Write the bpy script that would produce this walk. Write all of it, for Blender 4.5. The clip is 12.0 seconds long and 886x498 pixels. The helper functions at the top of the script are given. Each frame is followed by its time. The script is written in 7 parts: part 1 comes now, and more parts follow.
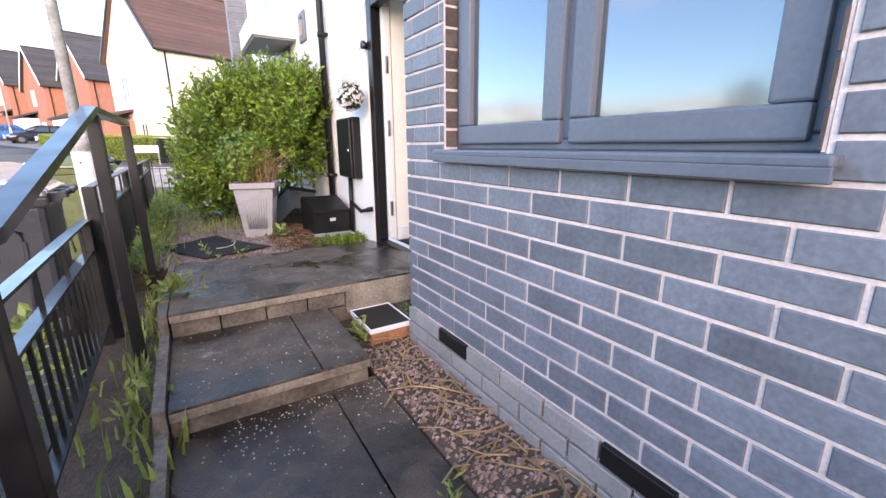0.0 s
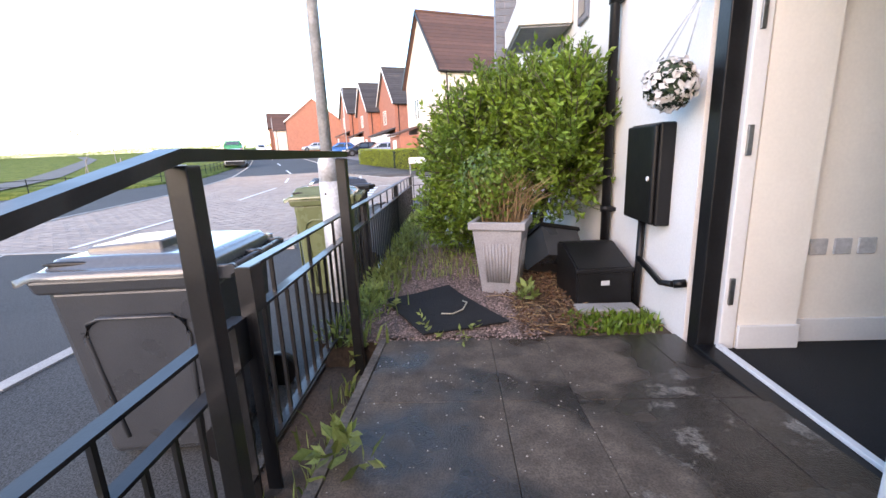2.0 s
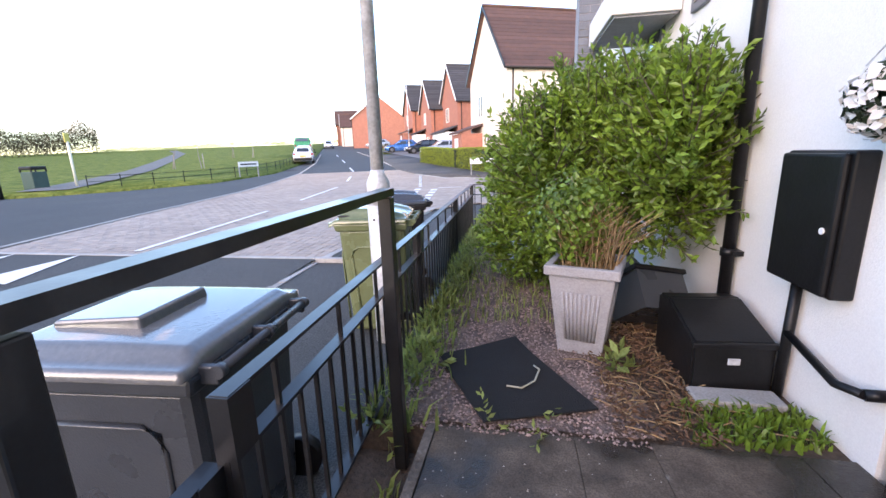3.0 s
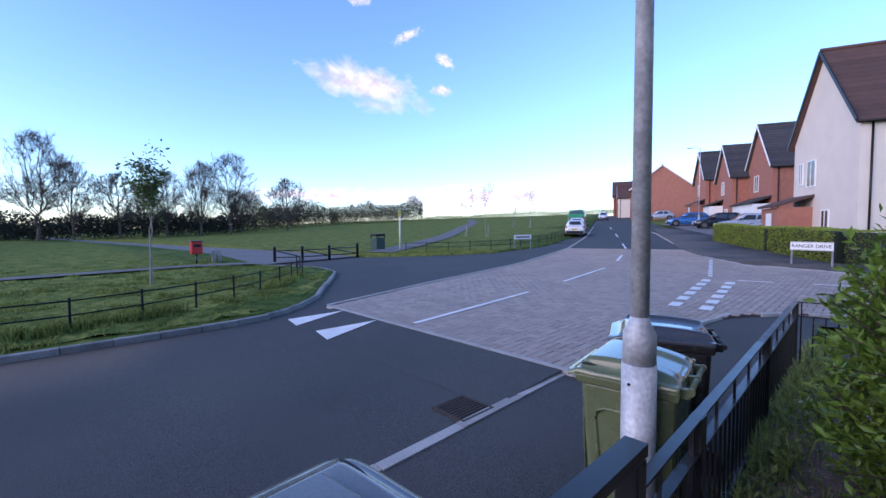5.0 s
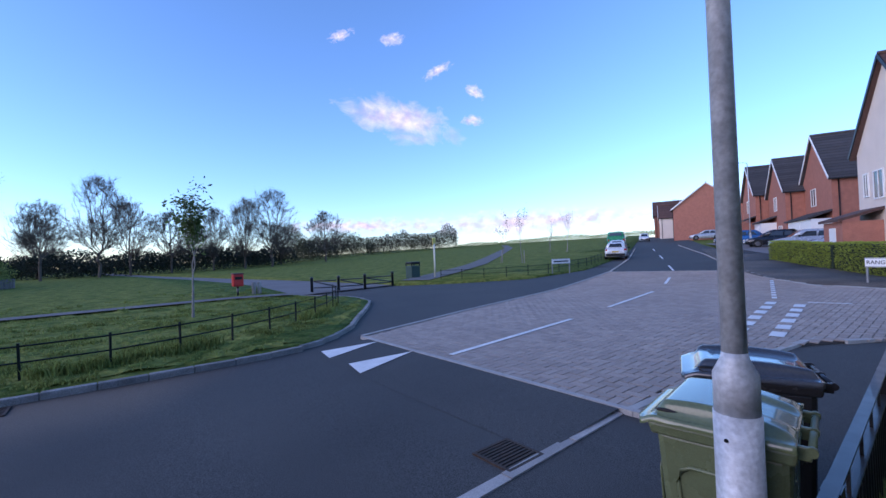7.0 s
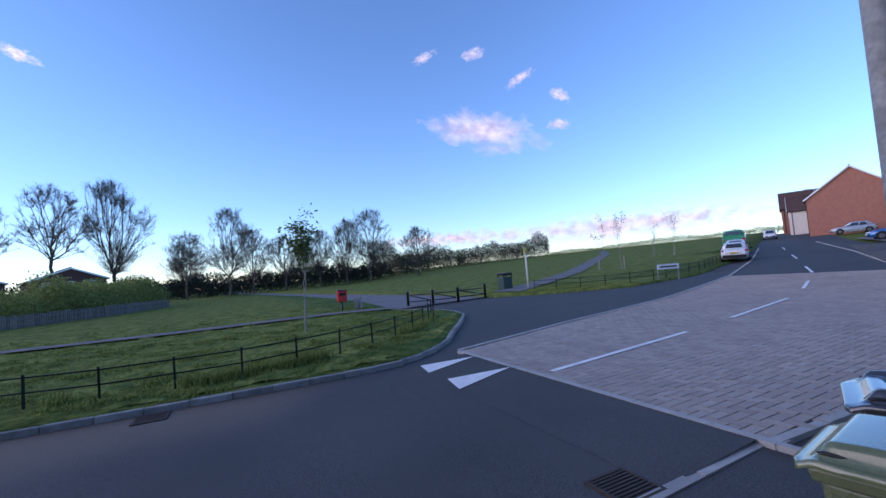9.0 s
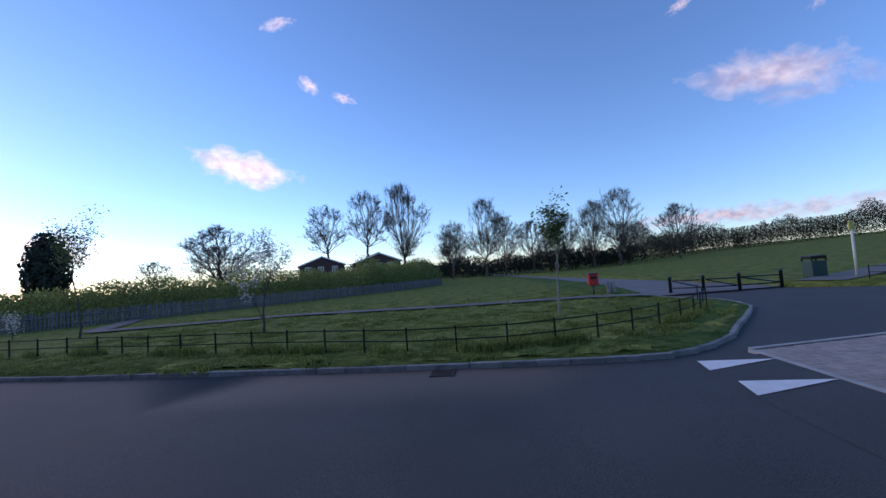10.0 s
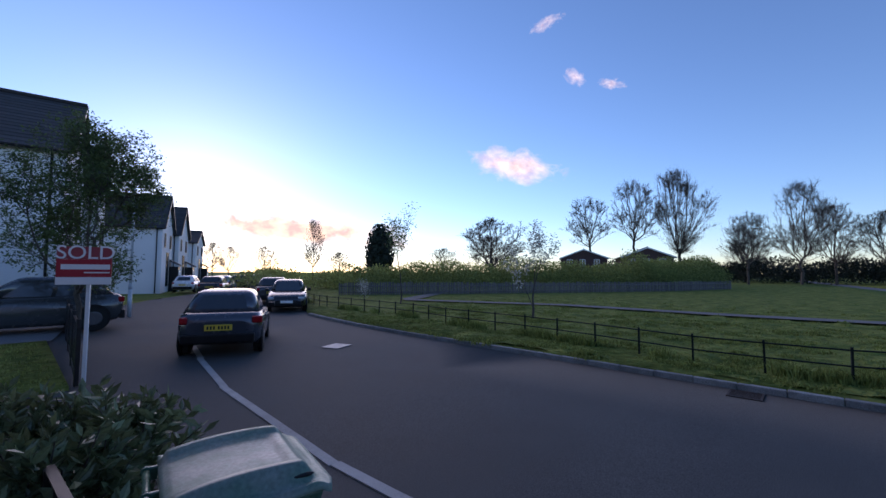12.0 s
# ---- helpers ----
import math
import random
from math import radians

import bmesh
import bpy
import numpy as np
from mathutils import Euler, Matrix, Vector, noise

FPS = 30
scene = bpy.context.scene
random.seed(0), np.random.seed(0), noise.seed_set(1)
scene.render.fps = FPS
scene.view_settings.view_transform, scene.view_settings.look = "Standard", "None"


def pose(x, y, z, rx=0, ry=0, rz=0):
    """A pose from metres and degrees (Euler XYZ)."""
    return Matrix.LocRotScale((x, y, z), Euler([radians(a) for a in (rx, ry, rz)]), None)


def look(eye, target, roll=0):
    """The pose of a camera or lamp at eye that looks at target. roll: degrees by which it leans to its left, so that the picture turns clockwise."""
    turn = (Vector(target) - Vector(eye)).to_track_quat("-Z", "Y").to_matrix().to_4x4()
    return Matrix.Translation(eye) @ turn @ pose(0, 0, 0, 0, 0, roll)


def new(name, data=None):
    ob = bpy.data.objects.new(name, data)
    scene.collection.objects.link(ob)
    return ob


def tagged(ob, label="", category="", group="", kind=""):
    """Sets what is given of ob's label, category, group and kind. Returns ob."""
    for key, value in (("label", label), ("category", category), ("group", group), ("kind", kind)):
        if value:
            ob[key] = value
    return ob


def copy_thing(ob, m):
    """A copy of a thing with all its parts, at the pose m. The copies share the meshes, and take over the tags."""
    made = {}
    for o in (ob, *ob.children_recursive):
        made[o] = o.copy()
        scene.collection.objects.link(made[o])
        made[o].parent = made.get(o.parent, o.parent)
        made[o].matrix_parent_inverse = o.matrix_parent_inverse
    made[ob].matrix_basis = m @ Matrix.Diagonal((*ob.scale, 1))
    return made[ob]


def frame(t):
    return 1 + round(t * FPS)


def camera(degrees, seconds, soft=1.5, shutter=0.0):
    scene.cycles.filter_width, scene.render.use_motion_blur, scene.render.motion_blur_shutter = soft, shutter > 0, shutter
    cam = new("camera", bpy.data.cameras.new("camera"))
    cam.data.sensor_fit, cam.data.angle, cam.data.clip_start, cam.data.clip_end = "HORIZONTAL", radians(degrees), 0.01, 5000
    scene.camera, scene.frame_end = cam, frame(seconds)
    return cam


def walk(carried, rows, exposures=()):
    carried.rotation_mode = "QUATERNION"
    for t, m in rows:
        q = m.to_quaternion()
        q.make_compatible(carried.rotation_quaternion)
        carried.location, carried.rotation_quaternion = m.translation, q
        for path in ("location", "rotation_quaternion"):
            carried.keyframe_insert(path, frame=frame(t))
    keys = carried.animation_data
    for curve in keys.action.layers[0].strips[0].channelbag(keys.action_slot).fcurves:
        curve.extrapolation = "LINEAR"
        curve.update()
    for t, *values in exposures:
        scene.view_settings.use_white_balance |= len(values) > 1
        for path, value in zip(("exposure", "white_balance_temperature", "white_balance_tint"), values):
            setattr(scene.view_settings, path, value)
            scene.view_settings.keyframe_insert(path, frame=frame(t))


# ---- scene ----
cam = camera(93.9, 12.0)
PATH = [
    (0, (-0.006, -0.302, 1.118), (0.996, 1.358, 0.63), -0.4),
    (0.5, (0.17, -0.058, 1.169), (0.573, 1.846, 0.706), -1.0),
    (1, (0.148, 0.4, 1.179), (0.152, 2.354, 0.755), -0.1),
    (1.5, (0.195, 0.876, 1.135), (0.068, 2.813, 0.655), -2.4),
    (2, (0.27, 1.323, 1.264), (0.183, 3.271, 0.818), -2.4),
    (2.5, (0.228, 1.628, 1.306), (0.051, 3.568, 0.852), -1.7),
    (3, (0.176, 1.961, 1.433), (-0.184, 3.876, 0.981), -1.8),
    (3.5, (0.21, 2.253, 1.534), (-0.55, 4.067, 1.169), -1.9),
    (3.7, (0.244, 2.373, 1.572), (-0.659, 4.127, 1.246), -1.4),
    (5.3, (-0.011, 2.664, 1.828), (-1.503, 3.993, 1.749), -0.72),
    (5.5, (-0.031, 2.737, 1.818), (-1.541, 4.046, 1.744), -0.93),
    (6, (-0.169, 2.823, 1.756), (-1.707, 4.101, 1.716), -1.2),
    (6.5, (-0.208, 2.816, 1.762), (-1.757, 4.08, 1.762), -1.6),
    (8.3, (-0.28, 2.855, 1.827), (-1.89, 4.035, 1.951), -4.1),
    (8.5, (-0.268, 2.862, 1.82), (-1.909, 3.998, 1.95), -4.1),
    (9, (-0.274, 2.799, 1.848), (-2.061, 3.69, 1.954), -4.4),
    (9.5, (-0.312, 2.716, 1.826), (-2.268, 3.122, 1.92), -4.5),
    (10, (-0.312, 2.577, 1.833), (-2.296, 2.348, 1.945), -3.9),
    (10.5, (-0.212, 2.469, 1.854), (-2.028, 1.64, 1.985), -2.4),
    (11, (-0.128, 2.399, 1.835), (-1.631, 1.086, 1.966), -0.5),
    (11.5, (-0.083, 2.339, 1.813), (-1.398, 0.836, 1.925), 0.2),
    (12, (-0.113, 2.335, 1.816), (-1.608, 1.011, 1.931), 0.3),
]
EXPOSURES = [(0, 4.42, 8800, 25), (1.5, 4.25, 8700, 25), (2.5, 4.12, 8400, 25), (3.5, 3.92, 7600, 26), (3.7, 3.75, 7300, 26), (5.3, 2.62, 6000, 32), (6.5, 2.46, 5800, 30), (9.0, 2.28, 6000, 30), (10.5, 1.8, 6100, 31), (12.0, 1.8, 6300, 32)]
walk(cam, [(t, look(eye, target, roll)) for t, eye, target, roll in PATH], EXPOSURES)

# ---- light ----
SUN_EL, SUN_AZ = 8.0, 197.0
world = bpy.data.worlds.new("sky")
scene.world = world
world.use_nodes = True
wn, wl = world.node_tree.nodes, world.node_tree.links
sky = wn.new("ShaderNodeTexSky")
sky.sky_type = "NISHITA"
sky.sun_disc = False
sky.sun_elevation, sky.sun_rotation = radians(SUN_EL), radians(SUN_AZ)
sky.altitude, sky.air_density, sky.dust_density, sky.ozone_density = 60, 0.9, 0.14, 3.3
wl.new(sky.outputs[0], wn["Background"].inputs[0])
wn["Background"].inputs[1].default_value = 0.08
sun = new("sun", bpy.data.lights.new("sun", "SUN"))
sun.data.energy, sun.data.angle, sun.data.color = 0.52, radians(75), (1.0, 0.83, 0.68)
a, e = radians(SUN_AZ), radians(SUN_EL)
sun.matrix_world = look((0, 0, 60), (-60 * math.sin(a) * math.cos(e), -60 * math.cos(a) * math.cos(e), 60 - 60 * math.sin(e)))

# ---- materials ----
MATS = {}


def mat(name, col, rough=0.7, metal=0.0, var=0.2, scale=6.0, bump=0.15, bscale=60.0, col2=None, spots=0.0, rand=0.0, coat=0.0, spec=0.5, leaf=0.0, rvar=0.12, bdist=0.01, grain=0.0):
    """A procedural surface: a base colour that drifts at two scales, fine relief, stains and a little change from piece to piece."""
    if name in MATS:
        return MATS[name]
    m = bpy.data.materials.new(name)
    m.use_nodes = True
    n, l = m.node_tree.nodes, m.node_tree.links
    b = n["Principled BSDF"]
    b.inputs["Metallic"].default_value = metal
    b.inputs["Specular IOR Level"].default_value = spec
    b.inputs["Coat Weight"].default_value = coat
    pos = n.new("ShaderNodeNewGeometry")
    c2 = col2 or tuple(c * (1 - var) for c in col)
    big = n.new("ShaderNodeTexNoise")
    big.inputs["Scale"].default_value, big.inputs["Detail"].default_value = scale, 5
    l.new(pos.outputs["Position"], big.inputs["Vector"])
    ramp = n.new("ShaderNodeValToRGB")
    ramp.color_ramp.elements[0].position, ramp.color_ramp.elements[1].position = 0.32, 0.68
    ramp.color_ramp.elements[0].color, ramp.color_ramp.elements[1].color = (*c2, 1), (*col, 1)
    l.new(big.outputs["Fac"], ramp.inputs["Fac"])
    fine = n.new("ShaderNodeTexNoise")
    fine.inputs["Scale"].default_value, fine.inputs["Detail"].default_value = bscale, 4
    l.new(pos.outputs["Position"], fine.inputs["Vector"])
    mul = n.new("ShaderNodeMixRGB")
    mul.blend_type = "MULTIPLY"
    mul.inputs["Fac"].default_value = min(1.0, var * 2)
    l.new(ramp.outputs["Color"], mul.inputs["Color1"])
    fr = n.new("ShaderNodeMapRange")
    fr.inputs["From Min"].default_value, fr.inputs["From Max"].default_value = 0.3, 0.7
    fr.inputs["To Min"].default_value, fr.inputs["To Max"].default_value = 0.6, 1.25
    if grain:
        fr.inputs["From Min"].default_value, fr.inputs["From Max"].default_value = 0.38, 0.62
        fr.inputs["To Min"].default_value, fr.inputs["To Max"].default_value = 1 - grain, 1 + grain
    l.new(fine.outputs["Fac"], fr.inputs["Value"])
    l.new(fr.outputs["Result"], mul.inputs["Color2"])
    out = mul.outputs["Color"]
    if rand:
        info = n.new("ShaderNodeObjectInfo")
        isl = pos.outputs["Random Per Island"]
        add = n.new("ShaderNodeMath")
        l.new(info.outputs["Random"], add.inputs[0])
        l.new(isl, add.inputs[1])
        frac = n.new("ShaderNodeMath")
        frac.operation = "FRACT"
        l.new(add.outputs[0], frac.inputs[0])
        mr = n.new("ShaderNodeMapRange")
        mr.inputs["To Min"].default_value, mr.inputs["To Max"].default_value = 1 - rand, 1 + rand
        l.new(frac.outputs[0], mr.inputs["Value"])
        m2 = n.new("ShaderNodeMixRGB")
        m2.blend_type, m2.inputs["Fac"].default_value = "MULTIPLY", 1
        l.new(out, m2.inputs["Color1"])
        l.new(mr.outputs["Result"], m2.inputs["Color2"])
        out = m2.outputs["Color"]
    if spots:
        vo = n.new("ShaderNodeTexVoronoi")
        vo.inputs["Scale"].default_value = 14
        l.new(pos.outputs["Position"], vo.inputs["Vector"])
        lt = n.new("ShaderNodeMath")
        lt.operation, lt.inputs[1].default_value = "LESS_THAN", spots
        l.new(vo.outputs["Distance"], lt.inputs[0])
        m3 = n.new("ShaderNodeMixRGB")
        m3.inputs["Color2"].default_value = (0.45, 0.44, 0.42, 1)
        l.new(lt.outputs[0], m3.inputs["Fac"])
        l.new(out, m3.inputs["Color1"])
        out = m3.outputs["Color"]
    l.new(out, b.inputs["Base Color"])
    rr = n.new("ShaderNodeMapRange")
    rr.inputs["To Min"].default_value, rr.inputs["To Max"].default_value = max(0.03, rough - rvar), min(1, rough + rvar)
    l.new(big.outputs["Fac"], rr.inputs["Value"])
    l.new(rr.outputs["Result"], b.inputs["Roughness"])
    if bump:
        bp = n.new("ShaderNodeBump")
        bp.inputs["Strength"].default_value, bp.inputs["Distance"].default_value = min(1, bump * 2), bdist
        l.new(fine.outputs["Fac"], bp.inputs["Height"])
        l.new(bp.outputs["Normal"], b.inputs["Normal"])
    if leaf:
        tr = n.new("ShaderNodeBsdfTranslucent")
        l.new(out, tr.inputs["Color"])
        mx = n.new("ShaderNodeMixShader")
        mx.inputs[0].default_value = leaf
        l.new(b.outputs[0], mx.inputs[1])
        l.new(tr.outputs[0], mx.inputs[2])
        l.new(mx.outputs[0], n["Material Output"].inputs["Surface"])
    MATS[name] = m
    return m


TARMAC = mat("tarmac", (0.074, 0.077, 0.076), 0.85, var=0.5, scale=0.45, bump=0.2, bscale=130, col2=(0.05, 0.052, 0.052), grain=0.5, bdist=0.01, spec=0.35)
FOOTWAY = mat("footway_tarmac", (0.1, 0.09, 0.08), 0.82, var=0.5, scale=0.9, bump=0.4, bscale=120, grain=0.5)
GRASS = mat("grass", (0.235, 0.255, 0.066), 0.95, var=0.45, scale=1.3, bump=0.9, bscale=5.5, col2=(0.09, 0.135, 0.03), spec=0.05, bdist=0.2)
SOIL = mat("soil", (0.1, 0.068, 0.048), 0.95, var=0.4, scale=5, bump=0.6, bscale=50)
GRAVEL = mat("gravel", (0.23, 0.165, 0.14), 0.9, var=0.4, scale=8, bump=0.8, bscale=70, col2=(0.085, 0.062, 0.054))
PATHGREY = mat("worn_path", (0.19, 0.18, 0.165), 0.9, var=0.25, scale=1.0, bscale=60, grain=0.3, spec=0.2)
DRIVEGREY = mat("pale_drive", (0.2, 0.19, 0.185), 0.9, var=0.2, scale=0.6, bscale=60, spec=0.2)
KERBSTONE = mat("kerb_stone", (0.27, 0.265, 0.25), 0.9, var=0.35, scale=4, bump=0.4, bscale=70, rand=0.15, grain=0.3)
KERB = mat("kerb_concrete", (0.44, 0.43, 0.41), 0.85, var=0.25, scale=3, bscale=80, rand=0.12)
PAINT = mat("road_paint", (0.83, 0.83, 0.81), 0.7, var=0.15, scale=4, bump=0.3, bscale=120)
BLOCK = mat("paving_block", (0.37, 0.315, 0.275), 0.88, var=0.16, scale=0.6, bscale=70, rand=0.13, grain=0.25)
JOINT = mat("paving_joint", (0.045, 0.042, 0.04), 0.95)


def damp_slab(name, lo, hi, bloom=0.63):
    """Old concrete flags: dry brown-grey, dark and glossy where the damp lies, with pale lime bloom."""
    m = bpy.data.materials.new(name)
    m.use_nodes = True
    n, l = m.node_tree.nodes, m.node_tree.links
    b = n["Principled BSDF"]
    pos = n.new("ShaderNodeNewGeometry")

    def noisy(scale, detail, lo, hi, rough=0.55):
        t = n.new("ShaderNodeTexNoise")
        t.inputs["Scale"].default_value, t.inputs["Detail"].default_value, t.inputs["Roughness"].default_value = scale, detail, rough
        l.new(pos.outputs["Position"], t.inputs["Vector"])
        r = n.new("ShaderNodeMapRange")
        r.interpolation_type = "SMOOTHSTEP"
        r.inputs["From Min"].default_value, r.inputs["From Max"].default_value = lo, hi
        l.new(t.outputs["Fac"], r.inputs["Value"])
        return r.outputs["Result"]

    def mix(kind, fac, a, c):
        x = n.new("ShaderNodeMixRGB")
        x.blend_type = kind
        for k, q in (("Fac", fac), ("Color1", a), ("Color2", c)):
            if isinstance(q, (float, tuple)):
                x.inputs[k].default_value = q
            else:
                l.new(q, x.inputs[k])
        return x.outputs["Color"]

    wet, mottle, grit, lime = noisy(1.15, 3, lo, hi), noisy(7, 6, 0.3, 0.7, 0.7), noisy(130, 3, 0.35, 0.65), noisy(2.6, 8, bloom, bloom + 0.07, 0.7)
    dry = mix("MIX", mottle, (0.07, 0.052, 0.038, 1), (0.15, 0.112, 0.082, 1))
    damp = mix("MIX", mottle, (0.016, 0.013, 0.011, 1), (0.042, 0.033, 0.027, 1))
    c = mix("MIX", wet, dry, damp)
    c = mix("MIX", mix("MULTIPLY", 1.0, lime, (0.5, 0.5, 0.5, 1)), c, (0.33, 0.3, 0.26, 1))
    g = mix("MIX", grit, (0.72, 0.72, 0.72, 1), (1.2, 1.2, 1.2, 1))
    l.new(mix("MULTIPLY", 1.0, c, g), b.inputs["Base Color"])
    rr = n.new("ShaderNodeMapRange")
    b.inputs["Specular IOR Level"].default_value = 0.4
    rr.inputs["To Min"].default_value, rr.inputs["To Max"].default_value = 0.75, 0.16
    l.new(wet, rr.inputs["Value"])
    l.new(rr.outputs["Result"], b.inputs["Roughness"])
    bp = n.new("ShaderNodeBump")
    bp.inputs["Strength"].default_value, bp.inputs["Distance"].default_value = 0.25, 0.006
    l.new(grit, bp.inputs["Height"])
    l.new(bp.outputs["Normal"], b.inputs["Normal"])
    return m


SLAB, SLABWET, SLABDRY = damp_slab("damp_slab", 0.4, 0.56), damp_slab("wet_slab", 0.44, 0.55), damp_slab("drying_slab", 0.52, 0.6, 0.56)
SLABEDGE = mat("weathered_concrete", (0.21, 0.175, 0.145), 0.88, var=0.45, scale=5, bump=0.5, bscale=45, col2=(0.085, 0.07, 0.057), rand=0.1)
BRICK = mat("blue_brick", (0.155, 0.175, 0.21), 0.5, var=0.25, scale=7, bump=0.07, bscale=70, rand=0.2)
BRICKLOW = mat("plinth_brick", (0.3, 0.29, 0.29), 0.8, var=0.2, scale=8, bscale=80, rand=0.12)
MORTAR = mat("mortar", (0.74, 0.61, 0.57), 0.92, var=0.15, scale=20, bscale=150)
RENDER = mat("white_render", (0.8, 0.78, 0.75), 0.88, var=0.07, scale=1.5, bump=0.15, bscale=120)
CREAM = mat("cream_render", (0.72, 0.63, 0.55), 0.9, var=0.08, scale=1.0, bump=0.1)
REDBRICK = mat("red_brick", (0.36, 0.145, 0.1), 0.85, var=0.2, scale=3, bscale=30, rand=0.15)
TILE = mat("roof_tile", (0.105, 0.055, 0.045), 0.8, var=0.25, scale=2, bscale=20, rand=0.2)
TILEGREY = mat("grey_roof_tile", (0.055, 0.052, 0.055), 0.8, var=0.25, scale=2, bscale=20, rand=0.2)
UPVC = mat("white_plastic", (0.78, 0.78, 0.77), 0.4, var=0.04, bump=0.0)
ANTH = mat("grey_frame_plastic", (0.11, 0.13, 0.165), 0.38, var=0.12, scale=4, bump=0.03)
BLACKMETAL = mat("black_painted_metal", (0.012, 0.013, 0.015), 0.36, var=0.3, scale=9, bump=0.015, bscale=120, coat=0.2)
BLACKPLASTIC = mat("black_plastic", (0.01, 0.01, 0.011), 0.4, var=0.3, scale=6, bump=0.04, spec=0.3)
INTERIOR = mat("cream_paint", (0.88, 0.83, 0.75), 0.7, var=0.04, bump=0.03)
DARKGLASS = mat("window_glass", (0.03, 0.035, 0.04), 0.05, var=0.1, bump=0.0, spec=0.9)

# ---- mesh helpers ----


def box(bm, x0, x1, y0, y1, z0, z1, m=None, bev=0.0):
    vs = [bm.verts.new((x, y, z)) for x in (x0, x1) for y in (y0, y1) for z in (z0, z1)]
    fs = [bm.faces.new([vs[i] for i in q]) for q in ((0, 1, 3, 2), (4, 6, 7, 5), (0, 4, 5, 1), (2, 3, 7, 6), (0, 2, 6, 4), (1, 5, 7, 3))]
    if bev:
        es = list({e for f in fs for e in f.edges})
        r = bmesh.ops.bevel(bm, geom=es, offset=bev, segments=2, affect="EDGES", profile=0.5)
        vs = list({v for f in r["faces"] for v in f.verts} | {v for v in vs if v.is_valid})
    if m is not None:
        bmesh.ops.transform(bm, matrix=m, verts=[v for v in vs if v.is_valid])
    return vs


def frustum(bm, b0, b1, z0, z1, bev=0.0):
    """A tapering box: rectangles (x0, x1, y0, y1) at z0 and z1."""
    vs = []
    for (x0, x1, y0, y1), z in ((b0, z0), (b1, z1)):
        vs += [bm.verts.new(p) for p in ((x0, y0, z), (x1, y0, z), (x1, y1, z), (x0, y1, z))]
    fs = [bm.faces.new([vs[i] for i in q]) for q in ((3, 2, 1, 0), (4, 5, 6, 7), (0, 1, 5, 4), (1, 2, 6, 5), (2, 3, 7, 6), (3, 0, 4, 7))]
    if bev:
        bmesh.ops.bevel(bm, geom=list({e for f in fs for e in f.edges}), offset=bev, segments=2, affect="EDGES", profile=0.5)


def tube(bm, pts, r, n=8, cap=True):
    """A round bar along points; r is one radius or one for each point."""
    pts = [Vector(p) for p in pts]
    rs = r if isinstance(r, (list, tuple)) else [r] * len(pts)
    rings = []
    for i, p in enumerate(pts):
        d = (pts[min(i + 1, len(pts) - 1)] - pts[max(i - 1, 0)]).normalized()
        u = d.orthogonal().normalized() if abs(d.z) < 0.9 else d.cross(Vector((0, 1, 0))).normalized()
        v = d.cross(u)
        rings.append([bm.verts.new(p + rs[i] * (math.cos(2 * math.pi * k / n) * u + math.sin(2 * math.pi * k / n) * v)) for k in range(n)])
    for a, b in zip(rings, rings[1:]):
        for k in range(n):
            bm.faces.new((a[k], a[(k + 1) % n], b[(k + 1) % n], b[k])).smooth = True
    if cap:
        bm.faces.new(rings[0][::-1])
        bm.faces.new(rings[-1])


def bar(bm, p, q, w, h):
    """A square bar from p to q, w wide and h high."""
    p, q = Vector(p), Vector(q)
    d = (q - p).normalized()
    s = d.cross(Vector((0, 0, 1))).normalized() if abs(d.z) < 0.95 else Vector((1, 0, 0))
    u = s.cross(d).normalized()
    vs = [bm.verts.new(c + a * s * w / 2 + b * u * h / 2) for c in (p, q) for a, b in ((-1, -1), (1, -1), (1, 1), (-1, 1))]
    for f in ((3, 2, 1, 0), (4, 5, 6, 7), (0, 1, 5, 4), (1, 2, 6, 5), (2, 3, 7, 6), (3, 0, 4, 7)):
        bm.faces.new([vs[i] for i in f])


def prism(bm, poly, z0, z1):
    lo, hi = [bm.verts.new((x, y, z0)) for x, y in poly], [bm.verts.new((x, y, z1)) for x, y in poly]
    bm.faces.new(lo[::-1])
    bm.faces.new(hi)
    for i in range(len(poly)):
        j = (i + 1) % len(poly)
        bm.faces.new((lo[i], lo[j], hi[j], hi[i]))


def mesh_of(name, bm, material):
    bmesh.ops.recalc_face_normals(bm, faces=bm.faces)
    me = bpy.data.meshes.new(name)
    bm.to_mesh(me)
    bm.free()
    for m in material if isinstance(material, (list, tuple)) else (material,):
        me.materials.append(m)
    return me


def part(name, bm, material, parent, label=""):
    ob = new(name, mesh_of(name, bm, material))
    ob.parent = parent
    return tagged(ob, label)


def thing(name, label, category, group="", m=None, kind=""):
    ob = new(name)
    ob.empty_display_size = 0.1
    if m is not None:
        ob.matrix_basis = m
    return tagged(ob, label, category, group, kind)


def solid(name, bm, material, label, category, kind="", group=""):
    return tagged(new(name, mesh_of(name, bm, material)), label, category, group, kind)


# ---- the lie of the land ----


def land(x, y):
    """Height of the road level: flat, then climbing to the north."""
    u = min((y - 20) / 7, 50)
    return 0.35 * math.log1p(math.exp(u)) - 0.0196


